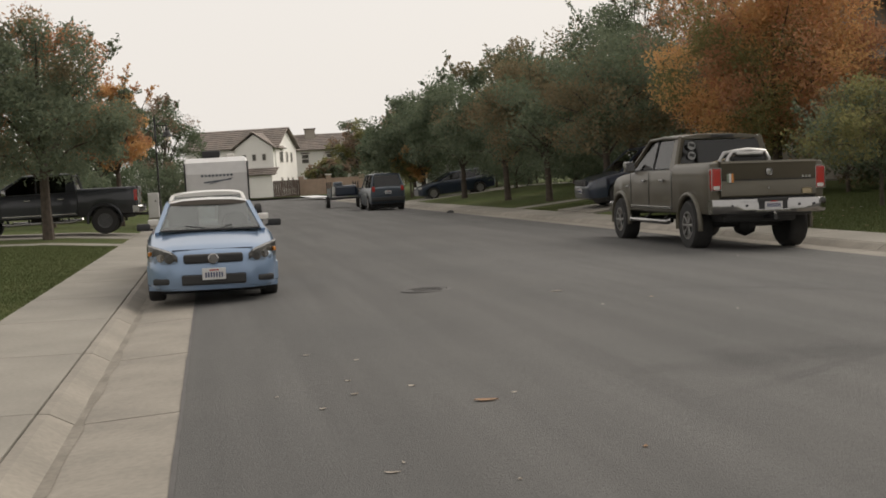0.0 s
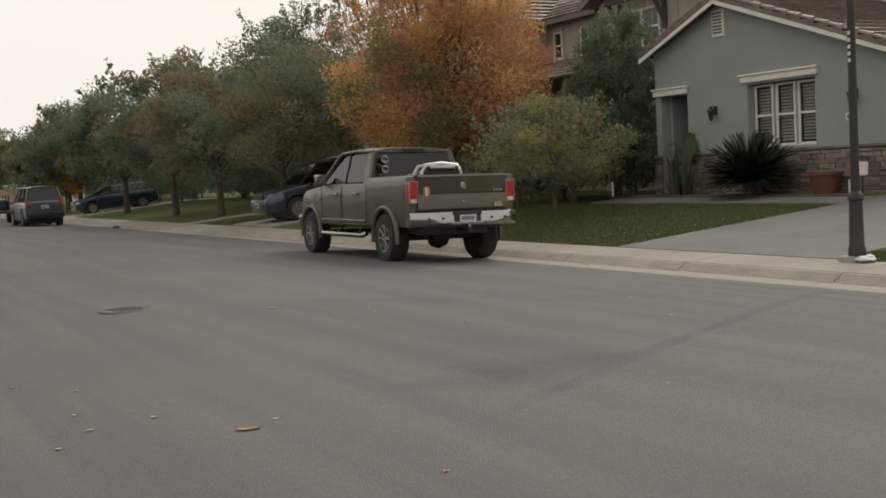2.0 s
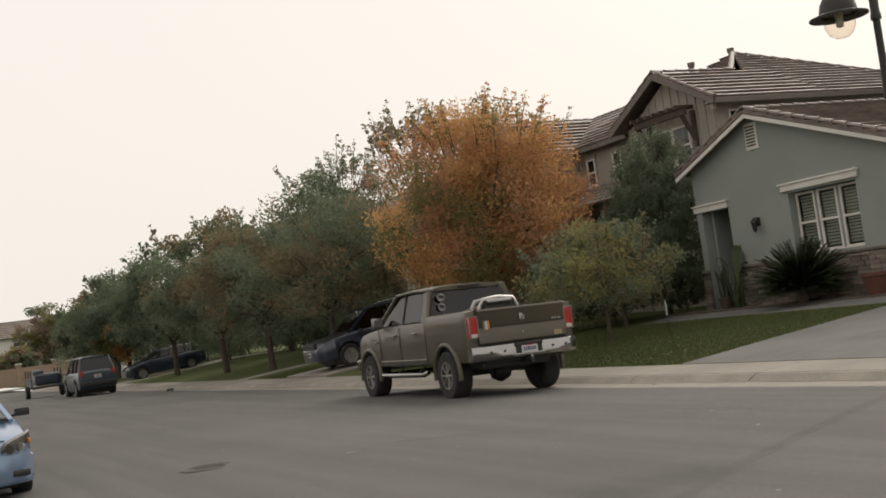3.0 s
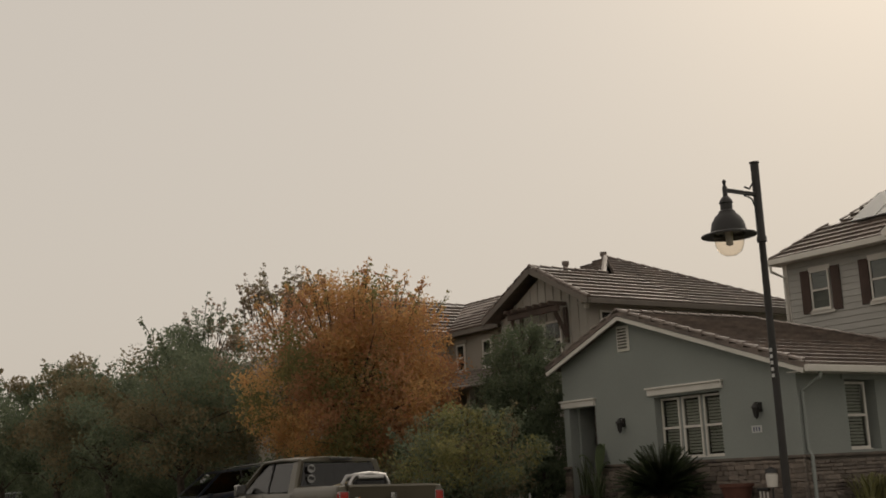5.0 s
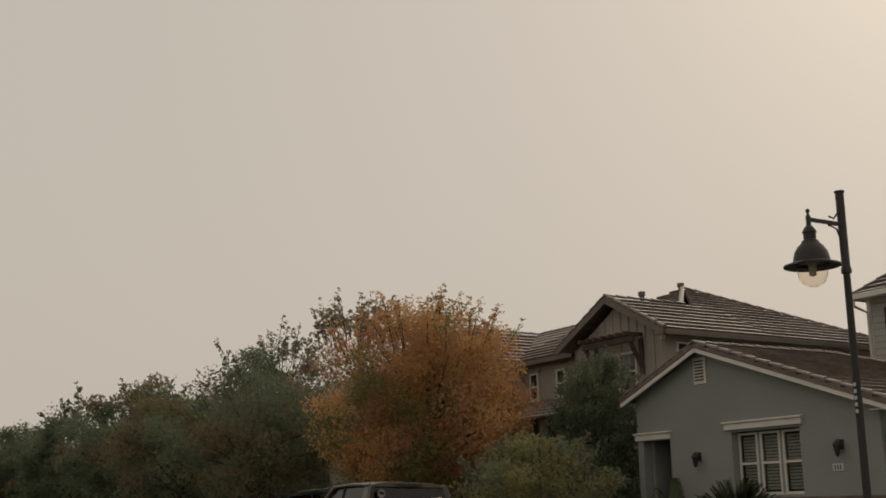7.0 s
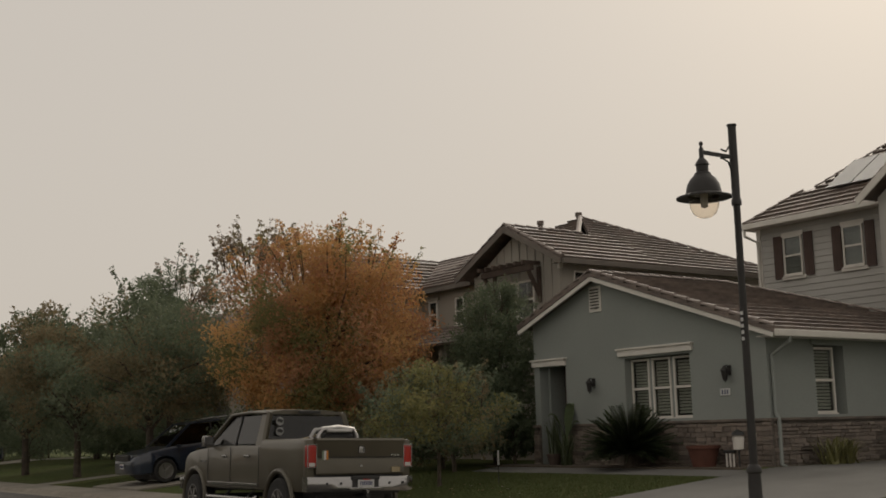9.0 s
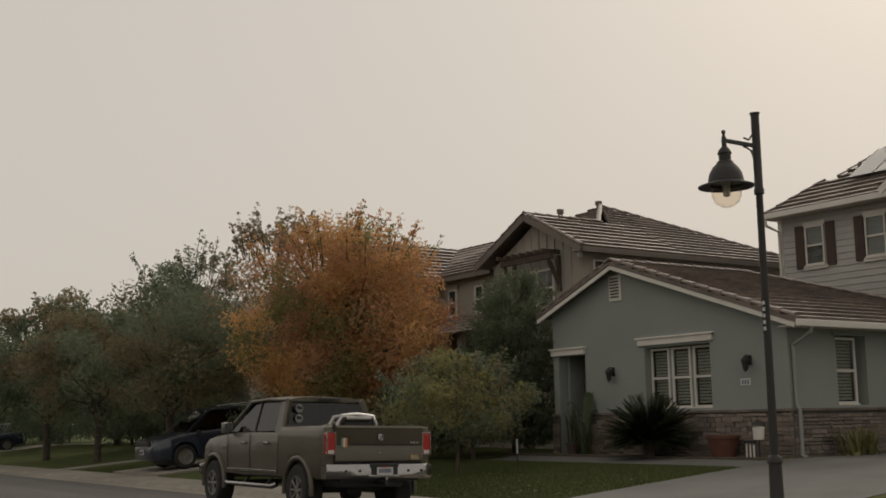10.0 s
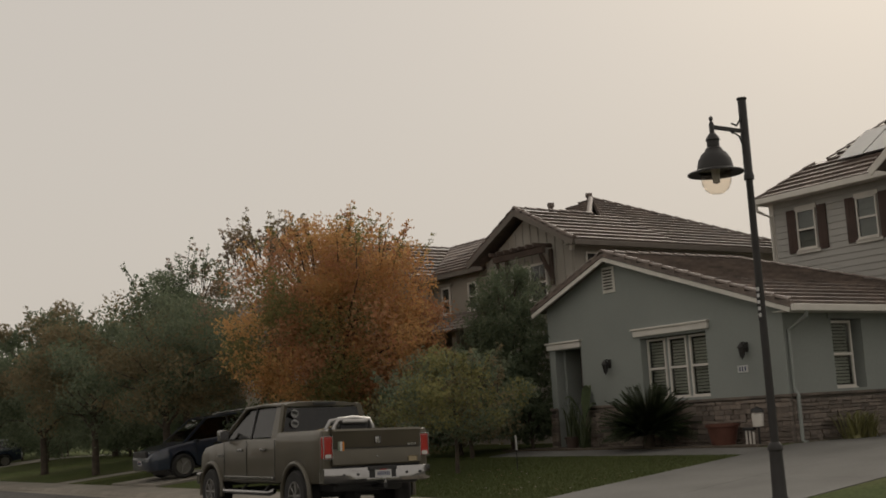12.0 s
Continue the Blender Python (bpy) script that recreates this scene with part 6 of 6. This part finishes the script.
grass(11.71, 17.1, 17.32, 31.5, 110000, 1)
grass(-8.0, -2.58, 12.0, 33.2, 110000, 2)
grass(11.71, 12.4, 9.0, 12.2, 5000, 3)
grass(11.71, 15.0, 36.1, 42.2, 16000, 4)

# ---- planting and pots along the house front ----
def fan_bush(x, y, z, r, h, n, label, material, seed, width=0.03, name="sago_palm", category="palm"):
    rg = random.Random(seed)
    root = thing(name, pose(x, y, z), label, category)
    part("stem", lathe([(0.14, 0.0), (0.16, 0.15), (0.10, 0.35), (0.0, 0.4)], 12), BARK, root)
    for k in range(n):
        a, el = rg.uniform(0, 6.283), math.asin(rg.uniform(0.05, 0.99))
        L = r * rg.uniform(0.6, 1.05)
        d = Vector((math.cos(a), math.sin(a), 0))
        pts = [Vector((0, 0, 0.3)) + d * (L * math.cos(el) * t) + Vector((0, 0, h * math.sin(el) * t * 1.05 - 0.30 * t * t)) for t in (0, 0.25, 0.5, 0.75, 1)]
        bm = bmesh.new()
        side = Vector((-d.y, d.x, 0))
        rib = None
        for i in range(17):
            t = 0.12 + 0.88 * i / 16
            j = min(int(t * 4), 3)
            p = pts[j].lerp(pts[j + 1], t * 4 - j)
            fw = r * 0.19 * math.sin(math.pi * min(1, t * 0.9 + 0.12))
            for s in (-1, 1):
                tip = p + side * s * fw + d * 0.06 + Vector((0, 0, 0.04))
                q = [bm.verts.new(v) for v in (p - d * width * 0.5, tip, p + d * width * 0.5)]
                bm.faces.new(q)
        tube(pts, [0.012, 0.01, 0.008, 0.006, 0.003], 4, bm)
        part("frond", bm, material, root)
    return root


FROND = mat("palm_frond", (0.030, 0.046, 0.018), 0.5, color2=(0.05, 0.065, 0.025), island=True)
fan_bush(18.3, 21.1, 0.6, 1.3, 1.42, 320, "large dark green sago palm beside the window", FROND, 3, 0.06)
LILY = mat("lily_leaf", (0.09, 0.12, 0.035), 0.5, color2=(0.17, 0.16, 0.06), island=True)


def strap_clump(x, y, z, r, h, n, label, seed, mt=None):
    rg = random.Random(seed)
    root = thing("strap_leaf_plant", pose(x, y, z), label, "plant", "strap-leaved plants by the wall")
    for k in range(n):
        a = rg.uniform(0, 6.283)
        d = Vector((math.cos(a), math.sin(a), 0))
        L, hh = r * rg.uniform(0.5, 1.0), h * rg.uniform(0.6, 1.0)
        o = Vector((rg.uniform(-0.3, 0.3) * r, rg.uniform(-0.3, 0.3) * r, 0))
        s = Vector((-d.y, d.x, 0)) * 0.022
        bm = bmesh.new()
        prev = None
        for t in (0, 0.3, 0.55, 0.8, 1.0):
            p = o + d * L * t + Vector((0, 0, hh * math.sin(t * 2.1)))
            w = s * (1.05 - t)
            cur = (bm.verts.new(p - w), bm.verts.new(p + w))
            if prev:
                bm.faces.new((prev[0], prev[1], cur[1], cur[0]))
            prev = cur
        part("leaf", bm, mt or LILY, root)
    return root


strap_clump(20.4, 17.1, 0.6, 0.55, 0.62, 70, "clump of green and straw strap leaves", 4)
strap_clump(20.9, 17.05, 0.6, 0.55, 0.58, 60, "clump of green and straw strap leaves", 5)
strap_clump(23.0, 17.0, 0.62, 0.6, 0.8, 60, "clump of dark green strap leaves", 6, FROND)
strap_clump(18.6, 23.7, 0.6, 0.45, 0.9, 40, "clump of dark green strap leaves", 7, FROND)


def pot(x, y, z, r, h, label, material):
    root = thing("plant_pot", pose(x, y, z), label, "pot")
    part("bowl", lathe([(r * 0.7, 0.0), (r * 0.95, h * 0.85), (r * 1.05, h * 0.86), (r * 1.05, h), (r * 0.9, h), (r * 0.85, h * 0.8), (0.0, h * 0.8)], 24), material, root, smooth=True)
    part("soil", lathe([(0.0, h * 0.86), (r * 0.87, h * 0.84), (r * 0.87, h * 0.8)], 20), SOIL, root)
    return root


pot(18.65, 19.15, 0.6, 0.36, 0.48, "wide reddish terracotta planter by the wall", TERRA)
pot(18.7, 24.25, 0.6, 0.2, 0.3, "small brown clay pot by the entry", BROWNW)
strap_clump(18.7, 24.25, 0.88, 0.3, 1.0, 28, "tall leafy potted plant by the entry", 9, FROND)
# pale banana-like leaves by the entry
bl = thing("broad_leaf_plant", pose(18.9, 24.0, 0.6), "tall plant with broad pale green leaves", "plant")
PALEL = mat("pale_leaf", (0.13, 0.17, 0.085), 0.55, scale=6)
for k, (a, L, hh) in enumerate(((20, 0.35, 1.45), (150, 0.4, 1.3), (260, 0.35, 1.55), (330, 0.3, 1.1))):
    d = Vector((math.cos(radians(a)), math.sin(radians(a)), 0))
    s = Vector((-d.y, d.x, 0))
    bm = bmesh.new()
    prev = None
    for t in np.linspace(0, 1, 7):
        p = d * (0.05 + L * t) + Vector((0, 0, 0.7 + (hh - 0.7) * math.sin(t * 2.0)))
        w = s * (0.14 * math.sin(math.pi * min(0.98, t + 0.06)))
        cur = (bm.verts.new(p - w + Vector((0, 0, 0.03))), bm.verts.new(p), bm.verts.new(p + w + Vector((0, 0, 0.03))))
        if prev:
            bm.faces.new((prev[0], prev[1], cur[1], cur[0]))
            bm.faces.new((prev[1], prev[2], cur[2], cur[1]))
        prev = cur
    part("leaf", bm, PALEL, bl)
    part("stalk", tube([(0, 0, 0), d * 0.04 + Vector((0, 0, 0.72))], [0.03, 0.02], 6), PALEL, bl)
tap = thing("irrigation_valves", pose(18.75, 18.5, 0.6), "white plastic pipes with a black cap by the wall", "pipes")
for k in range(3):
    part("pipe", tube([(0, -0.12 + k * 0.1, 0), (0, -0.12 + k * 0.1, 0.28 + 0.03 * k)], 0.022, 8), WHITE, tap)
part("manifold", box((0, -0.02, 0.34), (0.1, 0.3, 0.07), 0.02), TRIMB, tap)
can = thing("hanging_lantern", pose(18.72, 18.2, 0.98), "white and black garden lantern on a short stake", "lantern")
part("stake", tube([(0, 0, -0.4), (0, 0, 0.02)], 0.02, 8), TRIMB, can)
part("body", lathe([(0.0, 0.0), (0.11, 0.01), (0.13, 0.26), (0.10, 0.3), (0.0, 0.31)], 16), WHITE, can, smooth=True)
part("lid", lathe([(0.15, 0.31), (0.12, 0.38), (0.0, 0.44)], 16), TRIMB, can)
sign = thing("yard_sign", pose(15.1, 22.0, 0.3, 0, 0, 60), "small pale yard sign on a stake", "sign")
part("stake", box((0, 0, 0.3), (0.02, 0.015, 0.6)), TRIMB, sign)
part("board", box((0, 0, 0.62), (0.22, 0.015, 0.32), 0.004), PLATE, sign)
for k in range(4):
    part("bar", box((0, -0.011, 0.52 + k * 0.06), (0.15, 0.005, 0.02)), STICK, sign)
drum = thing("dark_rag", pose(9.6, 47.0, -0.05), "small dark lump lying in the gutter", "litter")
bm = bmesh.new()
bmesh.ops.create_icosphere(bm, subdivisions=2, radius=0.16)
for v in bm.verts:
    v.co *= 1 + 0.4 * noise.noise(v.co * 9)
    v.co.z = abs(v.co.z) * 0.6
part("lump", bm, TRIMB, drum)

# ---- things down the street ----
tv = thing("travel_trailer", pose(0.28, 46.2, 0.0), "white travel trailer with a rounded front parked at the kerb", "trailer")
secs = []
for y, zl, zh in ((0.0, 0.75, 2.05), (0.12, 0.6, 2.5), (0.5, 0.55, 2.66), (1.2, 0.55, 2.7), (6.5, 0.55, 2.7)):
    secs.append([(-1.2, y, zl), (-1.2, y, zh - 0.06), (-1.14, y, zh), (1.14, y, zh), (1.2, y, zh - 0.06), (1.2, y, zl)])
part("body", loft(secs), TRAILW, tv)
for s in (-1, 1):
    part("corner_trim", tube([(s * 1.2, -0.01, 0.75), (s * 1.2, -0.01, 2.05), (s * 1.2, 0.11, 2.48)], 0.035, 6), TRIMB, tv)
    for yw in (3.0, 3.9):
        wheel(tv, s * 1.05, yw, 0.36, 0.2, s, 5, 0.6)
part("roof_unit", box((-0.15, 1.3, 2.84), (0.7, 0.9, 0.26), 0.06), TRIMB, tv, "dark rooftop air conditioner")
part("roof_vent", box((0.6, 2.0, 2.78), (0.35, 0.35, 0.14), 0.05), WHITE, tv)
for k in range(9):
    part("letter_bar", box((-0.55 + k * 0.14, -0.004, 1.98), (0.09, 0.012, 0.08)), GREYP, tv)
part("swoosh", beam((-0.5, -0.006, 1.72), (0.55, -0.006, 1.82), 0.012, 0.05), GREYP, tv)
part("swoosh", beam((-0.3, -0.008, 1.66), (0.6, -0.008, 1.86), 0.012, 0.025), NAVYP, tv)
part("tongue", beam((0, -1.0, 0.5), (0, 0.2, 0.55), 0.12, 0.1), TRIMB, tv)
part("frame_rail", box((0, 3.2, 0.5), (1.8, 6.4, 0.12)), TRIMB, tv)
part("jack", tube([(0, -0.9, 0.0), (0, -0.9, 0.7)], 0.035, 8), TRIMB, tv)
sp = thing("spare_wheel", pose(1.75, 45.4, 0.02), "dark utility trailer wheel standing by the kerb trailer", "wheel")
wheel(sp, 0, 0, 0.40, 0.24, 1, 6, 0.5)
ut = thing("utility_trailer", pose(7.2, 64.0, 0.0), "dark utility trailer loaded with gear", "trailer")
part("bed", box((0, 0.9, 0.55), (1.5, 2.4, 0.1), 0.02), TRIMB, ut)
for s in (-1, 1):
    part("side_rail", box((s * 0.74, 0.9, 0.85), (0.04, 2.4, 0.5)), GREYP, ut)
    for y in (-0.2, 0.9, 2.0):
        part("stake", box((s * 0.74, y, 1.0), (0.06, 0.06, 0.9)), TRIMB, ut)
    wheel(ut, s * 0.85, 0.9, 0.33, 0.2, s, 5, 0.55)
part("load", box((0.1, 0.9, 0.95), (1.2, 1.9, 0.6), 0.12), NAVYP, ut)
part("load", box((-0.3, 0.5, 1.3), (0.5, 0.7, 0.3), 0.1), GREYP, ut)
bx = thing("utility_cabinet", pose(-2.9, 62.2, ground_z(-2.9) - 0.02), "pale green-grey utility cabinet by the pavement", "cabinet")
part("plinth", box((0, 0, 0.06), (0.62, 0.5, 0.12), 0.01), CONCRETE, bx)
part("body", box((0, 0, 0.74), (0.54, 0.42, 1.28), 0.02), TRAILW, bx)
part("door", box((0, -0.215, 0.74), (0.46, 0.012, 1.1), 0.004), TRAILW, bx)
part("latch", box((0.1, -0.226, 0.95), (0.06, 0.012, 0.1)), TRIMB, bx)
gp = thing("ground_light", pose(-8.3, 48.0, 0.28), "small pale plastic garden box", "box")
part("body", prism([(-0.16, 0), (0.16, 0), (0.11, 0.5), (-0.11, 0.5)], "y", -0.12, 0.12), PALEL, gp)


def far_house(m, w, d, h, rise, wallm, label, wins, wing=None):
    """A plain two-storey house with an eaves roof, sash windows and a front gable."""
    hs = thing("house", m, label, "house")
    part("wall", span(0, w, 0, d, 0, h), wallm, hs)
    part("gable_wall", prism([(0, h), (d, h), (d / 2, h + rise * 0.92)], "x", 0.02, w - 0.02), wallm, hs)
    o = 0.4
    course_roof(hs, (-o, -o, h - 0.1), (w + o, -o, h - 0.1), (w + o, d / 2, h + rise), (-o, d / 2, h + rise), 10, mat_=FARTILE)
    course_roof(hs, (w + o, d + o, h - 0.1), (-o, d + o, h - 0.1), (-o, d / 2, h + rise), (w + o, d / 2, h + rise), 10, mat_=FARTILE)
    for (x, z0, ww, hh) in wins:
        u = part("window", span(x - ww / 2, x + ww / 2, -0.05, -0.004, z0, z0 + hh), WHITE, hs)
        for r_ in (0, 1):
            # Opaque dark panes: the shade of the rooms is in their colour.
            part("pane", span(x - ww / 2 + 0.07, x + ww / 2 - 0.07, -0.07, -0.052, z0 + 0.07 + r_ * hh / 2, z0 + hh / 2 - 0.04 + r_ * hh / 2), PAINTED_DARK, u)
        part("window_head", span(x - ww / 2 - 0.1, x + ww / 2 + 0.1, -0.1, -0.004, z0 + hh + 0.08, z0 + hh + 0.2), BROWNW, u)
    return hs


fh = far_house(pose(-2.2, 119.7, 0.3, 0, 0, -17), 9.2, 9.0, 5.0, 2.0, WSTUCCO, "white stucco two-storey house at the street's end", [(2.0, 3.4, 0.8, 1.1), (6.0, 0.9, 1.2, 1.4), (2.6, 0.9, 1.2, 1.4)])
part("front_gable", prism([(5.3, 4.9), (9.1, 4.9), (7.2, 6.2)], "y", -0.75, 0.5), WSTUCCO, fh)
part("front_bay", span(5.3, 9.1, -0.75, -0.002, 2.7, 4.9), WSTUCCO, fh)
course_roof(fh, (4.9, -1.1, 4.75), (4.9, 3.4, 4.75), (7.2, 3.4, 6.4), (7.2, -1.1, 6.4), 7, mat_=FARTILE)
course_roof(fh, (9.5, 3.4, 4.75), (9.5, -1.1, 4.75), (7.2, -1.1, 6.4), (7.2, 3.4, 6.4), 7, mat_=FARTILE)
for x in (6.2, 7.2, 8.2):
    u = part("window", span(x - 0.22, x + 0.22, -0.8, -0.752, 3.6, 4.3), WHITE, fh)
    # Bay and side panes carry their rooms' shade as dark colour too.
    part("pane", span(x - 0.16, x + 0.16, -0.82, -0.802, 3.66, 4.24), PAINTED_DARK, u)
course_roof(fh, (3.6, -2.4, 2.2), (9.6, -2.4, 2.2), (9.6, -0.76, 2.9), (3.6, -0.76, 2.9), 4, mat_=FARTILE)
part("porch_wall", span(4.0, 9.19, -2.1, -0.01, 0, 2.2), WSTUCCO, fh)
part("side_windows", span(9.2, 9.25, 2.0, 2.8, 3.4, 4.5), PAINTED_DARK, fh)
for y in (1.5, 4.2, 6.2):
    for z in (0.8, 3.4):
        u = part("window", span(9.201, 9.26, y, y + 0.7, z, z + 1.1), WHITE, fh)
        part("pane", span(9.261, 9.28, y + 0.08, y + 0.62, z + 0.08, z + 1.02), PAINTED_DARK, u)
f2 = far_house(pose(9.5, 142, 0.3), 14, 9, 5.2, 2.0, WSTUCCO, "pale two-storey house beyond the cross street", [(2, 3.5, 0.9, 1.1), (5, 3.5, 0.9, 1.1), (9, 3.5, 0.9, 1.1), (3, 0.9, 1.2, 1.4)])
part("chimney", span(2.4, 3.6, 3.0, 4.0, 6.0, 7.7), STUCCO_T, f2)
part("chimney_cap", span(2.3, 3.7, 2.9, 4.1, 7.7, 7.85), FARTILE, f2)
BRICKW = mat("tan_block_wall", (0.34, 0.25, 0.19), 0.9, scale=2, color2=(0.28, 0.21, 0.16), bump=0.3)
bw = thing("garden_wall", pose(8.6, 116, 0.25), "tan block garden wall with capped piers", "wall", kind="structure")
part("wall_panel", span(0.3, 8, 0, 0.2, 0, 1.6), BRICKW, bw)
for x in (0.0, 2.7, 6.0):
    part("pier", span(x, x + 0.5, -0.15, 0.35, 0, 1.9), BRICKW, bw)
    part("pier_cap", span(x - 0.08, x + 0.58, -0.23, 0.43, 1.9, 2.02), WHITE, bw)
fd = thing("garden_fence", pose(5.6, 115.2, 0.25), "dark timber garden fence boards", "fence", kind="structure")
for k in range(16):
    part("board", span(k * 0.19, k * 0.19 + 0.175, 0, 0.03, 0, 1.6), BROWNW, fd)
wp = thing("garage", pose(15.6, 84.0, 0.3), "white garage wall beyond the parked cars", "garage")
part("wall", span(0, 5, 0, 5, 0, 2.6), WSTUCCO, wp)
course_roof(wp, (-0.3, -0.3, 2.6), (5.3, -0.3, 2.6), (5.3, 2.5, 3.8), (-0.3, 2.5, 3.8), 6, mat_=FARTILE)
hc = thing("house", pose(19.5, 50, 0.5), "tan stucco house with an arched porch behind trees", "house")
part("wall", span(2.2, 10, 0, 11, 0, 5.6), STUCCO_T, hc)
course_roof(hc, (1.8, -0.4, 5.6), (1.8, 11.4, 5.6), (6, 11.4, 7.6), (6, -0.4, 7.6), 10, mat_=FARTILE)
course_roof(hc, (10.4, 11.4, 5.6), (10.4, -0.4, 5.6), (6, -0.4, 7.6), (6, 11.4, 7.6), 10, mat_=FARTILE)
part("gable_wall", prism([(2.2, 5.6), (10, 5.6), (6, 7.4)], "y", 0.02, 10.98), STUCCO_T, hc)
for y in (1.0, 3.0, 5.0):
    part("porch_column", span(0.0, 0.35, y, y + 0.35, 0, 2.4), WSTUCCO, hc)
for y in (1.35, 3.35):
    a = [(y + 0.825 + 0.825 * math.cos(t), 2.0 + 0.6 * math.sin(t)) for t in np.linspace(0, math.pi, 11)]
    part("arch", prism([(y, 2.9), *[(q[0], q[1]) for q in reversed(a)], (y + 1.65, 2.9)], "x", 0.02, 0.33), WSTUCCO, hc)
course_roof(hc, (-0.3, 0.6, 2.9), (-0.3, 5.8, 2.9), (2.2, 5.8, 3.7), (2.2, 0.6, 3.7), 5, mat_=FARTILE)
hl = thing("house", pose(-22, 44, 0.35), "tan stucco house behind the street trees", "house")
part("wall", span(0, 9, 0, 12, 0, 5.4), STUCCO_T, hl)
part("gable_wall", prism([(0, 5.4), (9, 5.4), (4.5, 7.2)], "y", 0.02, 11.98), STUCCO_T, hl)
course_roof(hl, (9.4, -0.4, 5.3), (9.4, 12.4, 5.3), (4.5, 12.4, 7.4), (4.5, -0.4, 7.4), 10, mat_=FARTILE)
course_roof(hl, (-0.4, 12.4, 5.3), (-0.4, -0.4, 5.3), (4.5, -0.4, 7.4), (4.5, 12.4, 7.4), 10, mat_=FARTILE)
